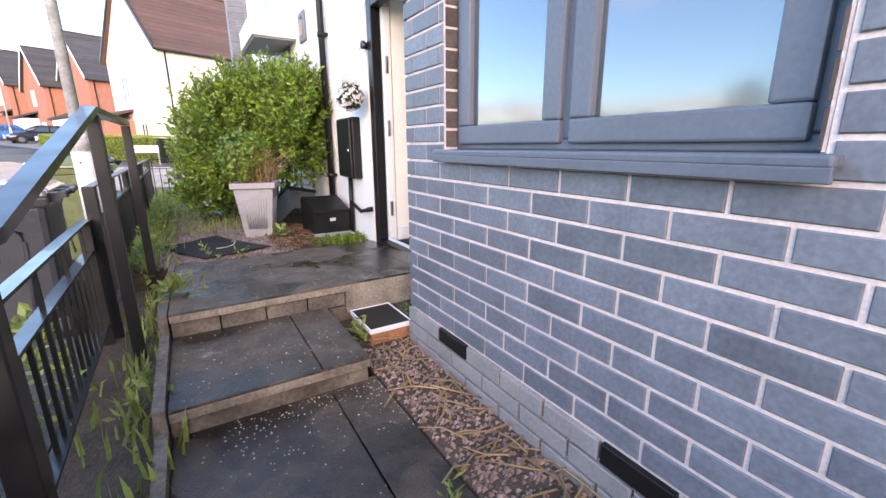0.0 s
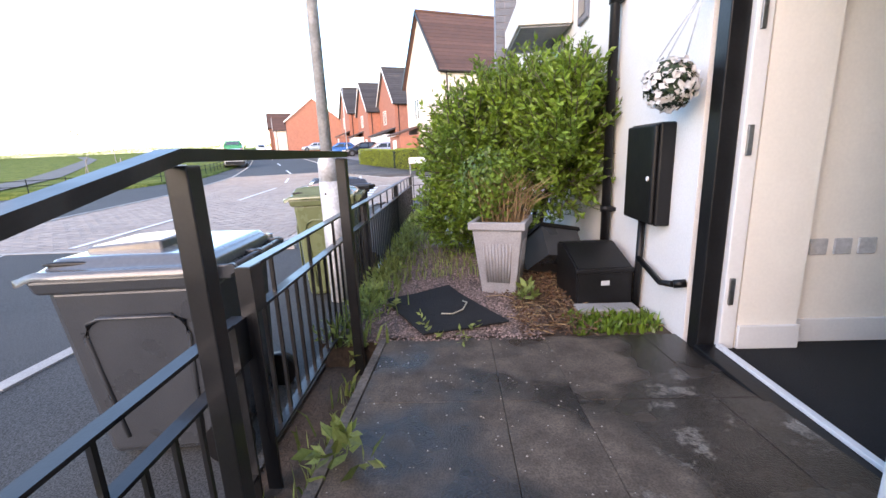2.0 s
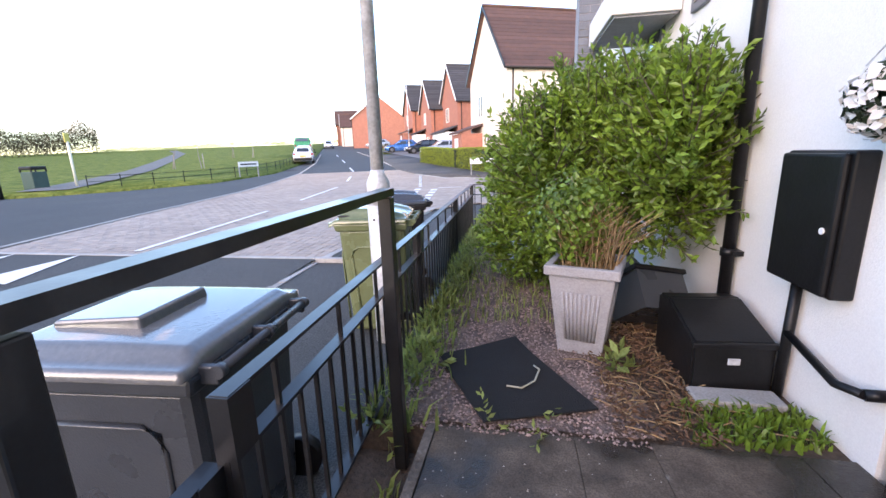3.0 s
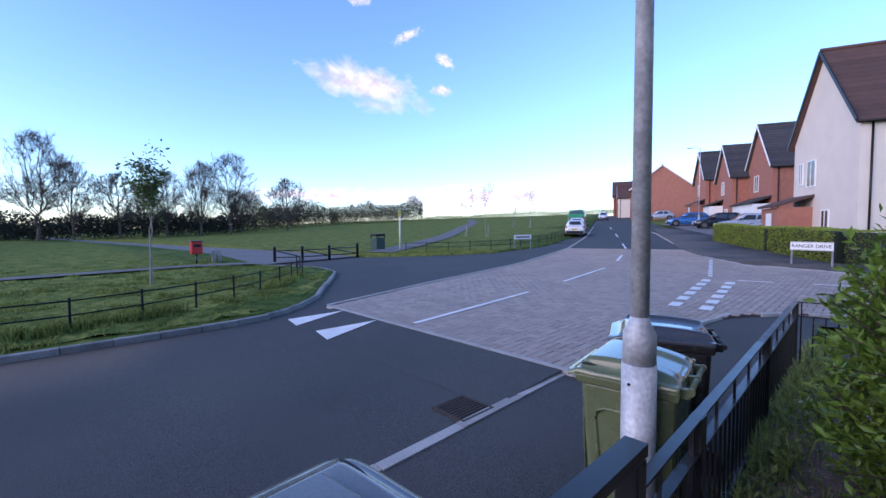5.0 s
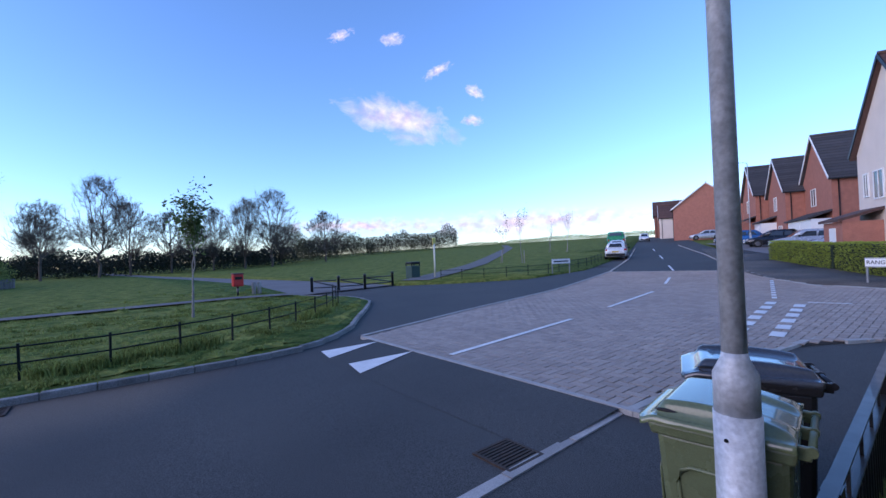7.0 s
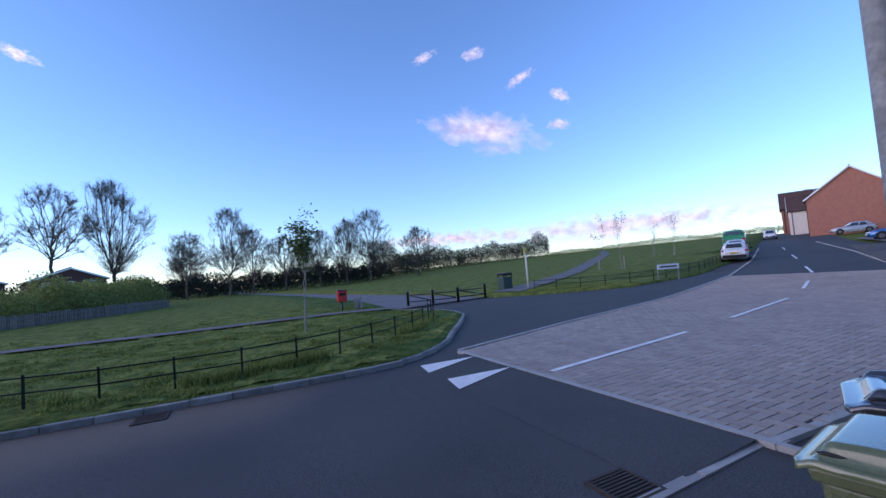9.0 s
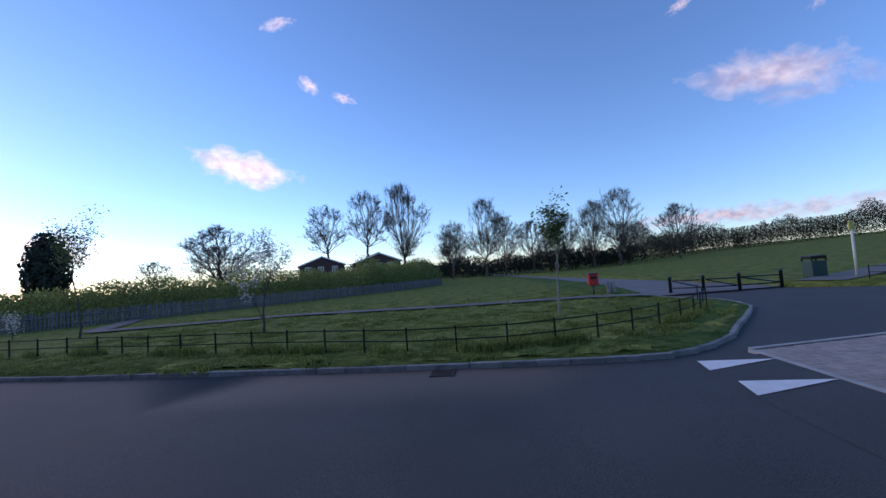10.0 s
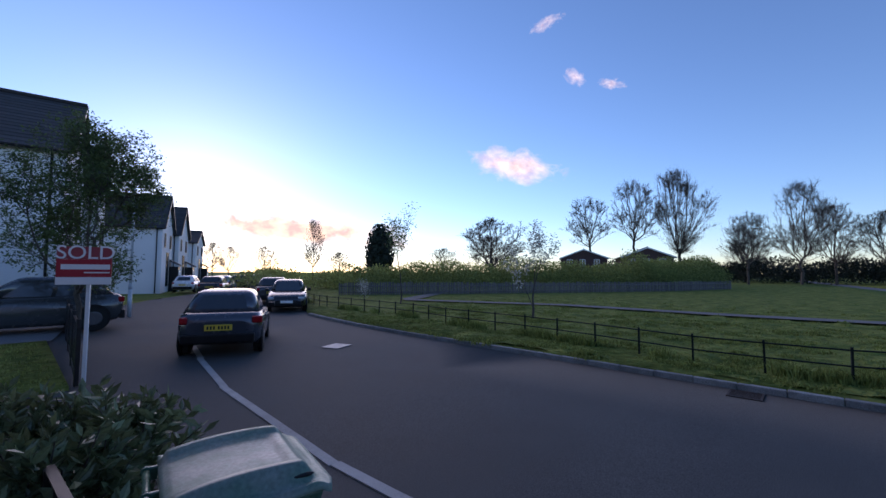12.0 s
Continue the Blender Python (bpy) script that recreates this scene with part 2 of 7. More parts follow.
def sheet(name, poly, dz, material, label, category, step=3.0, skirt=0.0, rough=0.0):
    """A surface over a plan polygon that follows the land, with an optional skirt down round its edge."""
    bm = bmesh.new()
    f = bm.faces.new([bm.verts.new((x, y, 0)) for x, y in poly])
    xs, ys = [p[0] for p in poly], [p[1] for p in poly]
    for axis, lo, hi in ((0, min(xs), max(xs)), (1, min(ys), max(ys))):
        k = math.ceil(lo / step) * step
        while k < hi:
            co, no = [0, 0, 0], [0, 0, 0]
            co[axis], no[axis] = k, 1
            bmesh.ops.bisect_plane(bm, geom=bm.verts[:] + bm.edges[:] + bm.faces[:], plane_co=co, plane_no=no)
            k += step
    bmesh.ops.triangulate(bm, faces=bm.faces[:])
    for v in bm.verts:
        v.co.z = land(v.co.x, v.co.y) + dz + (rough * noise.noise(v.co * 0.4) if rough else 0)
    if skirt:
        rim = [e for e in bm.edges if e.is_boundary]
        r = bmesh.ops.extrude_edge_only(bm, edges=rim)
        for v in [g for g in r["geom"] if isinstance(g, bmesh.types.BMVert)]:
            v.co.z -= skirt
    for f in bm.faces:
        f.smooth = True
    bmesh.ops.recalc_face_normals(bm, faces=bm.faces)
    return solid(name, bm, material, label, category, "structure")


def lerp_line(pts, step):
    """Points at an even step along a plan polyline, with the direction there."""
    out = []
    carry = 0.0
    for (x0, y0), (x1, y1) in zip(pts, pts[1:]):
        d = math.hypot(x1 - x0, y1 - y0)
        s = carry
        while s < d:
            out.append((x0 + (x1 - x0) * s / d, y0 + (y1 - y0) * s / d, math.atan2(y1 - y0, x1 - x0)))
            s += step
        carry = s - d
    return out


def strip(bm, pts, w, dz, step=1.0):
    """A flat band along a plan polyline."""
    row = lerp_line(pts, step)
    last = (*pts[-1], row[-1][2])
    prev = None
    for x, y, t in row + [last]:
        nx, ny = -math.sin(t) * w / 2, math.cos(t) * w / 2
        cur = [bm.verts.new((x + s * nx, y + s * ny, land(x, y) + dz)) for s in (1, -1)]
        if prev:
            bm.faces.new((prev[0], prev[1], cur[1], cur[0]))
        prev = cur


# ---- ground, road and park ----
big = bmesh.new()
coords = [-3000, -1200, -500, -250, -150, -100, -60, -30, -10, 0, 10, 20, 30, 45, 60, 80, 110, 150, 220, 400, 900, 3000]
gv = {(i, j): big.verts.new((x, y, land(x, min(y, 120)) - 0.12)) for i, x in enumerate(coords) for j, y in enumerate(coords)}
for i in range(len(coords) - 1):
    for j in range(len(coords) - 1):
        big.faces.new((gv[i, j], gv[i + 1, j], gv[i + 1, j + 1], gv[i, j + 1]))
solid("ground", big, GRASS, "open grassy ground reaching to the horizon", "ground", "structure")

sheet("road", [(1.0, 12.5), (-0.6, 12.0), (-0.6, -4), (-0.3, -8), (-2.5, -20), (-8, -30), (-20, -46), (-38, -80), (-60, -125), (-72, -120), (-50, -80), (-34, -50),
               (-22, -32), (-13, -16), (-9, -4), (-9, 5), (-16, 9), (-24, 9), (-24, 17), (-17, 20), (-17, 30), (-23, 46), (-50, 105), (-42, 108), (-18, 55), (-9, 37), (-4, 26), (0, 23), (14, 22), (14, 12.5)],
      0.0, TARMAC, "worn dark tarmac road with pale wheel tracks", "road")
KERB_W = [(-9.69, -13.74), (-9.1, -10.8), (-8.65, -7.1), (-8.46, -3.0), (-8.3, -0.4), (-8.2, 2.1), (-8.15, 5.0), (-8.6, 6.2), (-9.6, 7.3), (-10.94, 8.2), (-12.95, 9.6), (-14.6, 10.6), (-16.7, 10.9), (-19.9, 9.6)]


def rounded(pts, times=2):
    """Corner-cut polyline, so that curved edges bend evenly."""
    for _ in range(times):
        out = [pts[0]]
        for a2, b2 in zip(pts, pts[1:]):
            out.append((a2[0] * 0.8 + b2[0] * 0.2, a2[1] * 0.8 + b2[1] * 0.2))
            out.append((a2[0] * 0.2 + b2[0] * 0.8, a2[1] * 0.2 + b2[1] * 0.8))
        pts = out + [pts[-1]]
    return pts


KERB_W = rounded(KERB_W)

SOUTH = [(-13.0, -20.5), (-17.5, -28), (-28, -45), (-44, -78), (-80, -150), (-220, -150), (-220, -8), (-173, -4.5), (-82, 6.2), (-50, 9.6), (-36, 10.5), (-28.5, 10.4)]
sheet("park_lawn_south", KERB_W[::-1] + SOUTH, 0.1, GRASS, "rough tussocky park grass sloping behind the kerb", "lawn", 6.0, 0.2, 0.05)
NORTH_EDGE = [(-20.6, 15.4), (-19.8, 15.9), (-17.7, 17.9), (-15.5, 21.2), (-15.6, 27.1), (-17.9, 34.0), (-21.0, 43.0), (-36, 76), (-60, 130)]
sheet("park_lawn_north", [(-32, 14.6)] + NORTH_EDGE + [(-220, 130), (-220, 0.5), (-173, 0.5), (-72, 9.5)], 0.1, GRASS, "park grass rising to the north", "lawn", 8.0, 0.2, 0.05)
sheet("park_drive", [(-20, 9.6), (-28.5, 10.4), (-36, 10.5), (-50, 9.6), (-82, 6.2), (-173, -4.5), (-173, 0.5), (-72, 9.5), (-32, 14.6), (-20.6, 15.4)], 0.06, DRIVEGREY, "grey tarmac park drive behind low gates", "road", 8.0)
bm = bmesh.new()
strip(bm, [(-70, -48), (-40, -29), (-18, -16.5), (-21, -7.5), (-20.6, 0), (-20.8, 3.5), (-21, 7.0), (-20, 9.6)], 1.1, 0.17, 1.0)
solid("park_path", bm, PATHGREY, "narrow tarmac footpath through the grass", "path", "structure")
bm = bmesh.new()
strip(bm, [(-21, 17.2), (-30.5, 31.5), (-42, 46), (-64.5, 73.8), (-90, 100)], 1.9, 0.17, 1.0)
solid("hill_path", bm, PATHGREY, "tarmac footpath climbing the grass hill", "path", "structure")
# block-paved raised table across the junction
TABLE = [(-8.4, 7.05), (-2.45, 7.05), (-2.3, 9.5), (-1.95, 11.5), (-1.1, 12.7), (2.0, 13.6), (9.0, 13.8), (9.0, 20.2), (-0.6, 20.4), (-2.2, 21.0), (-3.6, 21.6), (-5.2, 23.8), (-6.9, 27.0), (-13.1, 25.6), (-10.6, 17.2), (-9.5, 11.3)]
sheet("paved_table", TABLE, 0.035, JOINT, "raised junction table of paving blocks", "paving", 3.0, 0.05)

# ---- house walls beside the steps ----
WALLX, WHITEX = 0.99, 1.53
bm = bmesh.new()
box(bm, WALLX + 0.007, WALLX + 0.3, -7, 0.0, -0.2, 5.6)
box(bm, WALLX + 0.007, WALLX + 0.3, 1.33, 1.69, -0.2, 5.6)
box(bm, WALLX + 0.007, WALLX + 0.3, 0.0, 1.33, -0.2, 1.09)
box(bm, WALLX + 0.007, WALLX + 0.3, 0.0, 1.33, 2.3, 5.6)
wall_brick = solid("wall_west", bm, MORTAR, "blue-grey brick wall with pale pink mortar", "wall", "structure")
for x0, x1, y0, y1, z0 in ((WHITEX, WHITEX + 0.3, 3.58, 7.6, -0.2), (WHITEX, WHITEX + 0.3, 1.7, 2.3, -0.2), (WHITEX, WHITEX + 0.3, 2.3, 3.58, 2.35), (1.29, WHITEX, 1.69, 1.7, -0.2)):
    bm = bmesh.new()
    box(bm, x0, x1, y0, y1, z0, 5.6)
    solid("wall_entrance", bm, RENDER, "smooth white rendered house wall", "wall", "structure")

# ---- entrance steps ----
steps = thing("entrance_steps", "dark damp concrete slab steps with weathered risers", "steps", kind="structure")
LZ0, LZ1, LY0, LY1 = 0.262, 0.165, 2.17, 3.665


def landing_z(y):
    return LZ0 + (LZ1 - LZ0) * (y - LY0) / (LY1 - LY0)


bm = bmesh.new()
box(bm, -0.2, WHITEX, LY0 + 0.04, LY1, -0.2, 0.1)
box(bm, -0.2, 0.6, 1.46, LY0 + 0.05, -0.2, 0.06)
box(bm, -0.2, 0.6, -2.4, 1.48, -0.3, -0.06)
part("core", bm, SLABEDGE, steps)
xs, ys = [-0.2, 0.43, 0.75, 1.33, WHITEX], [LY0, 2.93, LY1]
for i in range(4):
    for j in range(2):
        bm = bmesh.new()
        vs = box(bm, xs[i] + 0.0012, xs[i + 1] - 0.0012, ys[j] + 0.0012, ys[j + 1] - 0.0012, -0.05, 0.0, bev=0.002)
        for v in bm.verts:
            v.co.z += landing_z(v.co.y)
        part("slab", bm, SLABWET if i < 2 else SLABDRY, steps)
for x0, x1, y0, y1, z in ((-0.2, 0.40, 1.44, LY0 + 0.03, 0.125), (0.406, 0.63, 1.44, LY0 + 0.03, 0.125), (-0.2, 0.43, 0.55, 1.47, 0.0), (0.436, 0.66, 0.55, 1.47, 0.0), (-0.2, 0.43, -0.4, 0.545, 0.0), (0.436, 0.66, -0.4, 0.545, 0.0), (-0.2, 0.43, -1.3, -0.405, 0.0), (0.436, 0.66, -1.3, -0.405, 0.0)):
    bm = bmesh.new()
    box(bm, x0, x1, y0, y1, z - 0.05, z, bev=0.005)
    part("slab", bm, SLAB, steps)
DOORY0, DOORY1 = 2.36, 3.42
# risers, edging and the small step in the corner
PALECON = mat("pale_concrete", (0.36, 0.305, 0.245), 0.85, var=0.4, scale=6, bump=0.4, col2=(0.16, 0.13, 0.105))
bm = bmesh.new()
box(bm, -0.198, 1.345, LY0 - 0.003, LY0 + 0.03, LZ0 - 0.052, LZ0 - 0.012, bev=0.003)
part("nosing", bm, PALECON, steps, "pale worn concrete edge")
bm = bmesh.new()
box(bm, -0.198, 0.628, 1.4365, 1.47, 0.073, 0.113, bev=0.003)
part("nosing", bm, PALECON, steps, "pale worn concrete edge")
for k in range(4):
    bm = bmesh.new()
    box(bm, -0.195 + k * 0.238, -0.195 + k * 0.238 + 0.23, LY0 + 0.012, LY0 + 0.06, 0.115, 0.205, bev=0.004)
    part("brick", bm, SLABEDGE, steps)
bm = bmesh.new()
box(bm, 0.755, 1.34, LY0 - 0.005, LY0 + 0.06, 0.06, 0.21, bev=0.008)
part("riser_block", bm, PALECON, steps, "pale concrete riser block")
for k in range(2):
    bm = bmesh.new()
    box(bm, -0.195 + k * 0.41, -0.195 + k * 0.41 + 0.404, 1.452, 1.5, -0.045, 0.07, bev=0.004)
    part("brick", bm, SLABEDGE, steps)
for y0, y1, z0, z1 in ((LY0 - 0.02, LY1, LZ0 + 0.005, LZ1 + 0.005), (1.42, LY0 - 0.02, 0.15, 0.17), (0.4, 1.42, 0.03, 0.06), (-1.3, 0.4, 0.02, 0.02)):
    bm = bmesh.new()
    bar(bm, (-0.225, y0, z0 - 0.1), (-0.225, y1 - 0.005, z1 - 0.1), 0.042, 0.2)
    part("edging", bm, SLABEDGE, steps)

# garden ground
for x0, x1, y0, y1, z1 in ((-0.62, WHITEX, LY1 + 0.004, 10.4, 0.15), (-0.62, -0.25, -9.0, LY1, -0.01), (0.668, WALLX + 0.02, -9.0, 2.2, 0.0)):
    bm = bmesh.new()
    box(bm, x0, x1, y0, y1, -0.2, z1)
    solid("garden_soil", bm, SOIL, "dark soil strip with bark and debris", "soil", "structure")
bm = bmesh.new()
bmesh.ops.create_grid(bm, x_segments=30, y_segments=60, size=0.5)
for v in bm.verts:
    v.co = Vector((0.15 + v.co.x * 1.35, 5.7 + v.co.y * 4.0, 0.158 + 0.012 * noise.noise(v.co * 9)))
solid("gravel_patch", bm, GRAVEL, "patch of brown-grey gravel in the garden", "gravel", "structure")
for k in range(5):
    bm = bmesh.new()
    box(bm, -0.02 + 0.03 * (k % 2), 0.48, 6.25 + k * 0.72, 6.9 + k * 0.72, 0.15, 0.185, bev=0.006)
    solid("paving_slab", bm, mat("pale_slab", (0.42, 0.44, 0.44), 0.8, var=0.25, scale=4, bump=0.3), "weathered grey paving slab in the garden path", "slab", group="garden path slabs")

# ---- window in the brick wall ----
win = thing("window_1", "grey-framed casement window with two panes", "window", kind="structure")
WX = 1.055
bm = bmesh.new()
box(bm, WX, WX + 0.07, 0.0, 1.33, 1.098, 1.135, bev=0.006)
box(bm, WX, WX + 0.07, 0.0, 1.33, 2.24, 2.3, bev=0.006)
box(bm, WX, WX + 0.07, 0.0, 0.05, 1.135, 2.24, bev=0.006)
box(bm, WX, WX + 0.07, 1.28, 1.325, 1.135, 2.24, bev=0.006)
box(bm, WX, WX + 0.07, 0.65, 0.70, 1.135, 2.24, bev=0.004)
part("window_frame", bm, ANTH, win)
for y0, y1 in ((0.045, 0.655), (0.695, 1.285)):
    bm = bmesh.new()
    for a in ((y0, y1, 1.12, 1.195), (y0, y1, 2.15, 2.25), (y0, y0 + 0.08, 1.195, 2.15), (y1 - 0.08, y1, 1.195, 2.15)):
        box(bm, WX - 0.022, WX + 0.04, *a, bev=0.008)
    sash = part("sash", bm, ANTH, win)
    bm = bmesh.new()
    box(bm, WX + 0.005, WX + 0.012, y0 + 0.07, y1 - 0.07, 1.185, 2.16)
    pane = part("pane", bm, mat("reflective_pane", (0.19, 0.22, 0.25), 0.04, metal=0.85, var=0.02, bump=0.0), sash, "pane reflecting the sky")
bm = bmesh.new()
box(bm, WALLX - 0.045, WX + 0.02, -0.03, 1.36, 1.07, 1.098, bev=0.008)
box(bm, WALLX - 0.045, WALLX - 0.03, -0.03, 1.36, 1.045, 1.075, bev=0.003)
part("window_sill", bm, ANTH, win)
rev = thing("trim_reveal", "dark brown brick window reveal with pale joints", "reveal", kind="structure")
bm = bmesh.new()
box(bm, WALLX + 0.009, WX - 0.002, 1.322, 1.3285, 1.1, 2.3)
box(bm, WALLX + 0.009, WX - 0.002, 0.0015, 0.008, 1.1, 2.3)
part("mortar_bed", bm, MORTAR, rev)
REVEAL = mat("brown_brick", (0.1, 0.075, 0.07), 0.8, var=0.35, scale=12, rand=0.15)
for k in range(15):
    z = 1.109 + k * 0.0822
    for y0, y1 in ((1.317, 1.3225), (0.0075, 0.013)):
        bm = bmesh.new()
        box(bm, WALLX + 0.004, WX - 0.003, y0, y1, z, z + 0.07)
        part("brick", bm, REVEAL, rev)
bm = bmesh.new()
box(bm, WALLX + 0.2, WALLX + 0.24, -0.02, 1.35, 1.1, 2.3)
solid("blind", bm, mat("white_fabric", (0.75, 0.75, 0.74), 0.9, var=0.05), "pale closed window blind", "blind")

# ---- door opening and hall ----
door = thing("door_1", "open doorway with black frame and white inner lining", "doorway", kind="structure")
bm = bmesh.new()
box(bm, WHITEX - 0.012, WHITEX + 0.08, DOORY1, DOORY1 + 0.1, 0.1, 2.36, bev=0.006)
box(bm, WHITEX - 0.012, WHITEX + 0.08, DOORY0, DOORY1, 2.28, 2.36, bev=0.006)
part("outer_frame", bm, BLACKPLASTIC, door)
bm = bmesh.new()
box(bm, WHITEX + 0.082, WHITEX + 0.16, DOORY1 - 0.03, DOORY1 + 0.1, 0.2, 2.3, bev=0.006)
box(bm, WHITEX - 0.1, WHITEX + 0.1, DOORY0 - 0.2, DOORY0, 0.16, 2.3, bev=0.01)
part("inner_frame", bm, UPVC, door)
for z in (0.45, 1.2, 1.75):
    bm = bmesh.new()
    box(bm, WHITEX + 0.1, WHITEX + 0.125, DOORY1 - 0.042, DOORY1 - 0.028, z, z + 0.14, bev=0.003)
    part("keep_plate", bm, mat("dull_steel", (0.4, 0.4, 0.4), 0.35, metal=1.0), door, "steel lock keep")
bm = bmesh.new()
box(bm, WHITEX - 0.03, WHITEX + 0.09, DOORY0, DOORY1, 0.17, 0.215, bev=0.006)
part("threshold", bm, BLACKPLASTIC, door)
bm = bmesh.new()
box(bm, WHITEX + 0.06, WHITEX + 0.09, DOORY0 + 0.003, DOORY1 - 0.04, 0.216, 0.235, bev=0.003)
part("threshold_strip", bm, UPVC, door, "white threshold strip")
for x0, x1, y0, y1 in ((WHITEX + 0.17, 2.0, DOORY1 - 0.02, 3.9), (2.0, 3.4, DOORY1 + 0.05, 3.9), (WHITEX + 0.3, 3.4, 2.0, 2.2), (3.4, 3.6, 2.0, 3.9)):
    bm = bmesh.new()
    box(bm, x0, x1, y0, y1, 0.2, 2.5)
    solid("wall_hall", bm, INTERIOR, "plain cream hall wall", "wall", "structure")
bm = bmesh.new()
box(bm, WHITEX + 0.1, 3.6, 2.0, 3.9, 2.5, 2.6)
solid("ceiling_hall", bm, UPVC, "white hall ceiling", "ceiling", "structure")
bm = bmesh.new()
box(bm, WHITEX + 0.1, 3.6, 2.0, 3.9, 0.1, 0.2)
solid("floor_hall", bm, mat("black_mat", (0.015, 0.015, 0.016), 0.95, var=0.3, bump=0.5, bscale=150), "black matting floor in the hall", "floor", "structure")
bm = bmesh.new()
box(bm, WHITEX + 0.17, 2.012, DOORY1 - 0.038, DOORY1 - 0.02, 0.2, 0.33, bev=0.006)
box(bm, 2.012, 3.4, DOORY1 + 0.032, DOORY1 + 0.05, 0.2, 0.33, bev=0.006)
solid("baseboard_hall", bm, UPVC, "white skirting board in the hall", "skirting", "structure")
for k in range(3):
    bm = bmesh.new()
    box(bm, 2.06 + k * 0.12, 2.145 + k * 0.12, DOORY1 + 0.038, DOORY1 + 0.05, 0.68, 0.765, bev=0.004)
    s = solid("wall_socket", bm, mat("grey_socket", (0.55, 0.55, 0.55), 0.4), "square brushed grey socket plate on hall wall", "socket", group="hall sockets")

# ---- neighbour's porch ----
porch = thing("neighbour_porch", "white flat porch canopy beside a blue brick pier", "porch", kind="structure")
bm = bmesh.new()
box(bm, 0.95, 1.52, 6.15, 7.4, 2.56, 2.82, bev=0.01)
part("canopy", bm, RENDER, porch)
bm = bmesh.new()
box(bm, 0.98, 1.5, 6.18, 7.38, 2.54, 2.558)
part("soffit", bm, mat("grey_soffit", (0.3, 0.3, 0.31), 0.7), porch)
bm = bmesh.new()
box(bm, 0.84, 1.1, 7.45, 7.8, 0.1, 5.4)
part("pier", bm, mat("grey_mortar", (0.3, 0.29, 0.3), 0.9, var=0.15, scale=20), porch)
for k in range(60):
    bm = bmesh.new()
    z = 0.15 + k * 0.085
    o = 0.0 if k % 2 else 0.12
    box(bm, 0.832, 0.95 + o, 7.442, 7.5, z, z + 0.075)
    box(bm, 0.96 + o, 1.108, 7.442, 7.5, z, z + 0.075)
    part("brick", bm, BRICK, porch)
bm = bmesh.new()
box(bm, WHITEX, WHITEX + 0.3, 7.6, 11.5, -0.2, 5.6)
solid("wall_neighbour", bm, RENDER, "white rendered wall of the next house", "wall", "structure")
for y, z, w, h in ((5.6, 2.45, 0.3, 0.35), (8.0, 1.0, 0.8, 1.2), (6.6, 2.2, 0.5, 0.55)):
    win2 = thing("window_2", "small dark-framed window in the white wall", "window", kind="structure")
    bm = bmesh.new()
    box(bm, WHITEX - 0.03, WHITEX + 0.02, y, y + w, z, z + h, bev=0.008)
    part("window_frame", bm, ANTH, win2)
    bm = bmesh.new()
    box(bm, WHITEX - 0.036, WHITEX - 0.029, y + 0.06, y + w - 0.06, z + 0.06, z + h - 0.06)
    part("pane", bm, DARKGLASS, win2)

# ---- railings ----
rail = thing("handrail", "black painted steel handrail with square posts", "handrail", m=pose(-0.355, 2.257, 0))
for y, z0, z1 in ((0.0, -0.1, 1.283), (1.309, 0.0, 1.285), (-1.555, -0.1, 0.955)):
    bm = bmesh.new()
    box(bm, -0.027, 0.027, y - 0.027, y + 0.027, z0, z1 - 0.02, bev=0.004)
    part("post", bm, BLACKMETAL, rail)
bm = bmesh.new()
bar(bm, (0, 1.34, 1.285), (0, -0.03, 1.285), 0.055, 0.03)
bar(bm, (0, -0.03, 1.285), (0, -1.45, 0.955), 0.055, 0.03)
bar(bm, (0, -1.445, 0.955), (0, -1.6, 0.955), 0.055, 0.03)
part("top_bar", bm, BLACKMETAL, rail)


def fence_panel(y0, y1, ztop, zbot, name, label, first, group, x_at_0, lean):
    def fx(y):
        return x_at_0 + lean * y

    f = thing(name, label, "railing", group)
    f.matrix_basis = pose(fx(y0), y0, 0)
    ang = math.atan2(fx(y1) - fx(y0), y1 - y0)
    L = y1 - y0
    for z, h in ((ztop, 0.012), (ztop - 0.165, 0.012), (zbot, 0.014)):
        bm = bmesh.new()
        bar(bm, (0, 0, z), (fx(y1) - fx(y0), L, z), 0.048, h)
        part("rail", bm, BLACKMETAL, f)
    n = int(L / 0.112)
    for k in range(n + 1):
        y = k * L / n
        tall = k % 4 == first
        bm = bmesh.new()
        box(bm, -0.007, 0.007, -0.007, 0.007, zbot, ztop - 0.002 if tall else ztop - 0.165)
        bmesh.ops.translate(bm, vec=(math.tan(ang) * y, y, 0), verts=bm.verts)
        part("picket", bm, BLACKMETAL, f)
    for y in ([0, L] if L < 4 else [0, L / 3, 2 * L / 3, L]):
        bm = bmesh.new()
        box(bm, -0.028, 0.028, -0.006, 0.006, -0.05, ztop + 0.004)
        box(bm, -0.028, 0.028, 0.006, 0.08, ztop - 0.16, ztop + 0.004)
        bmesh.ops.translate(bm, vec=(math.tan(ang) * y, y, 0), verts=bm.verts)
        part("post", bm, BLACKMETAL, f)


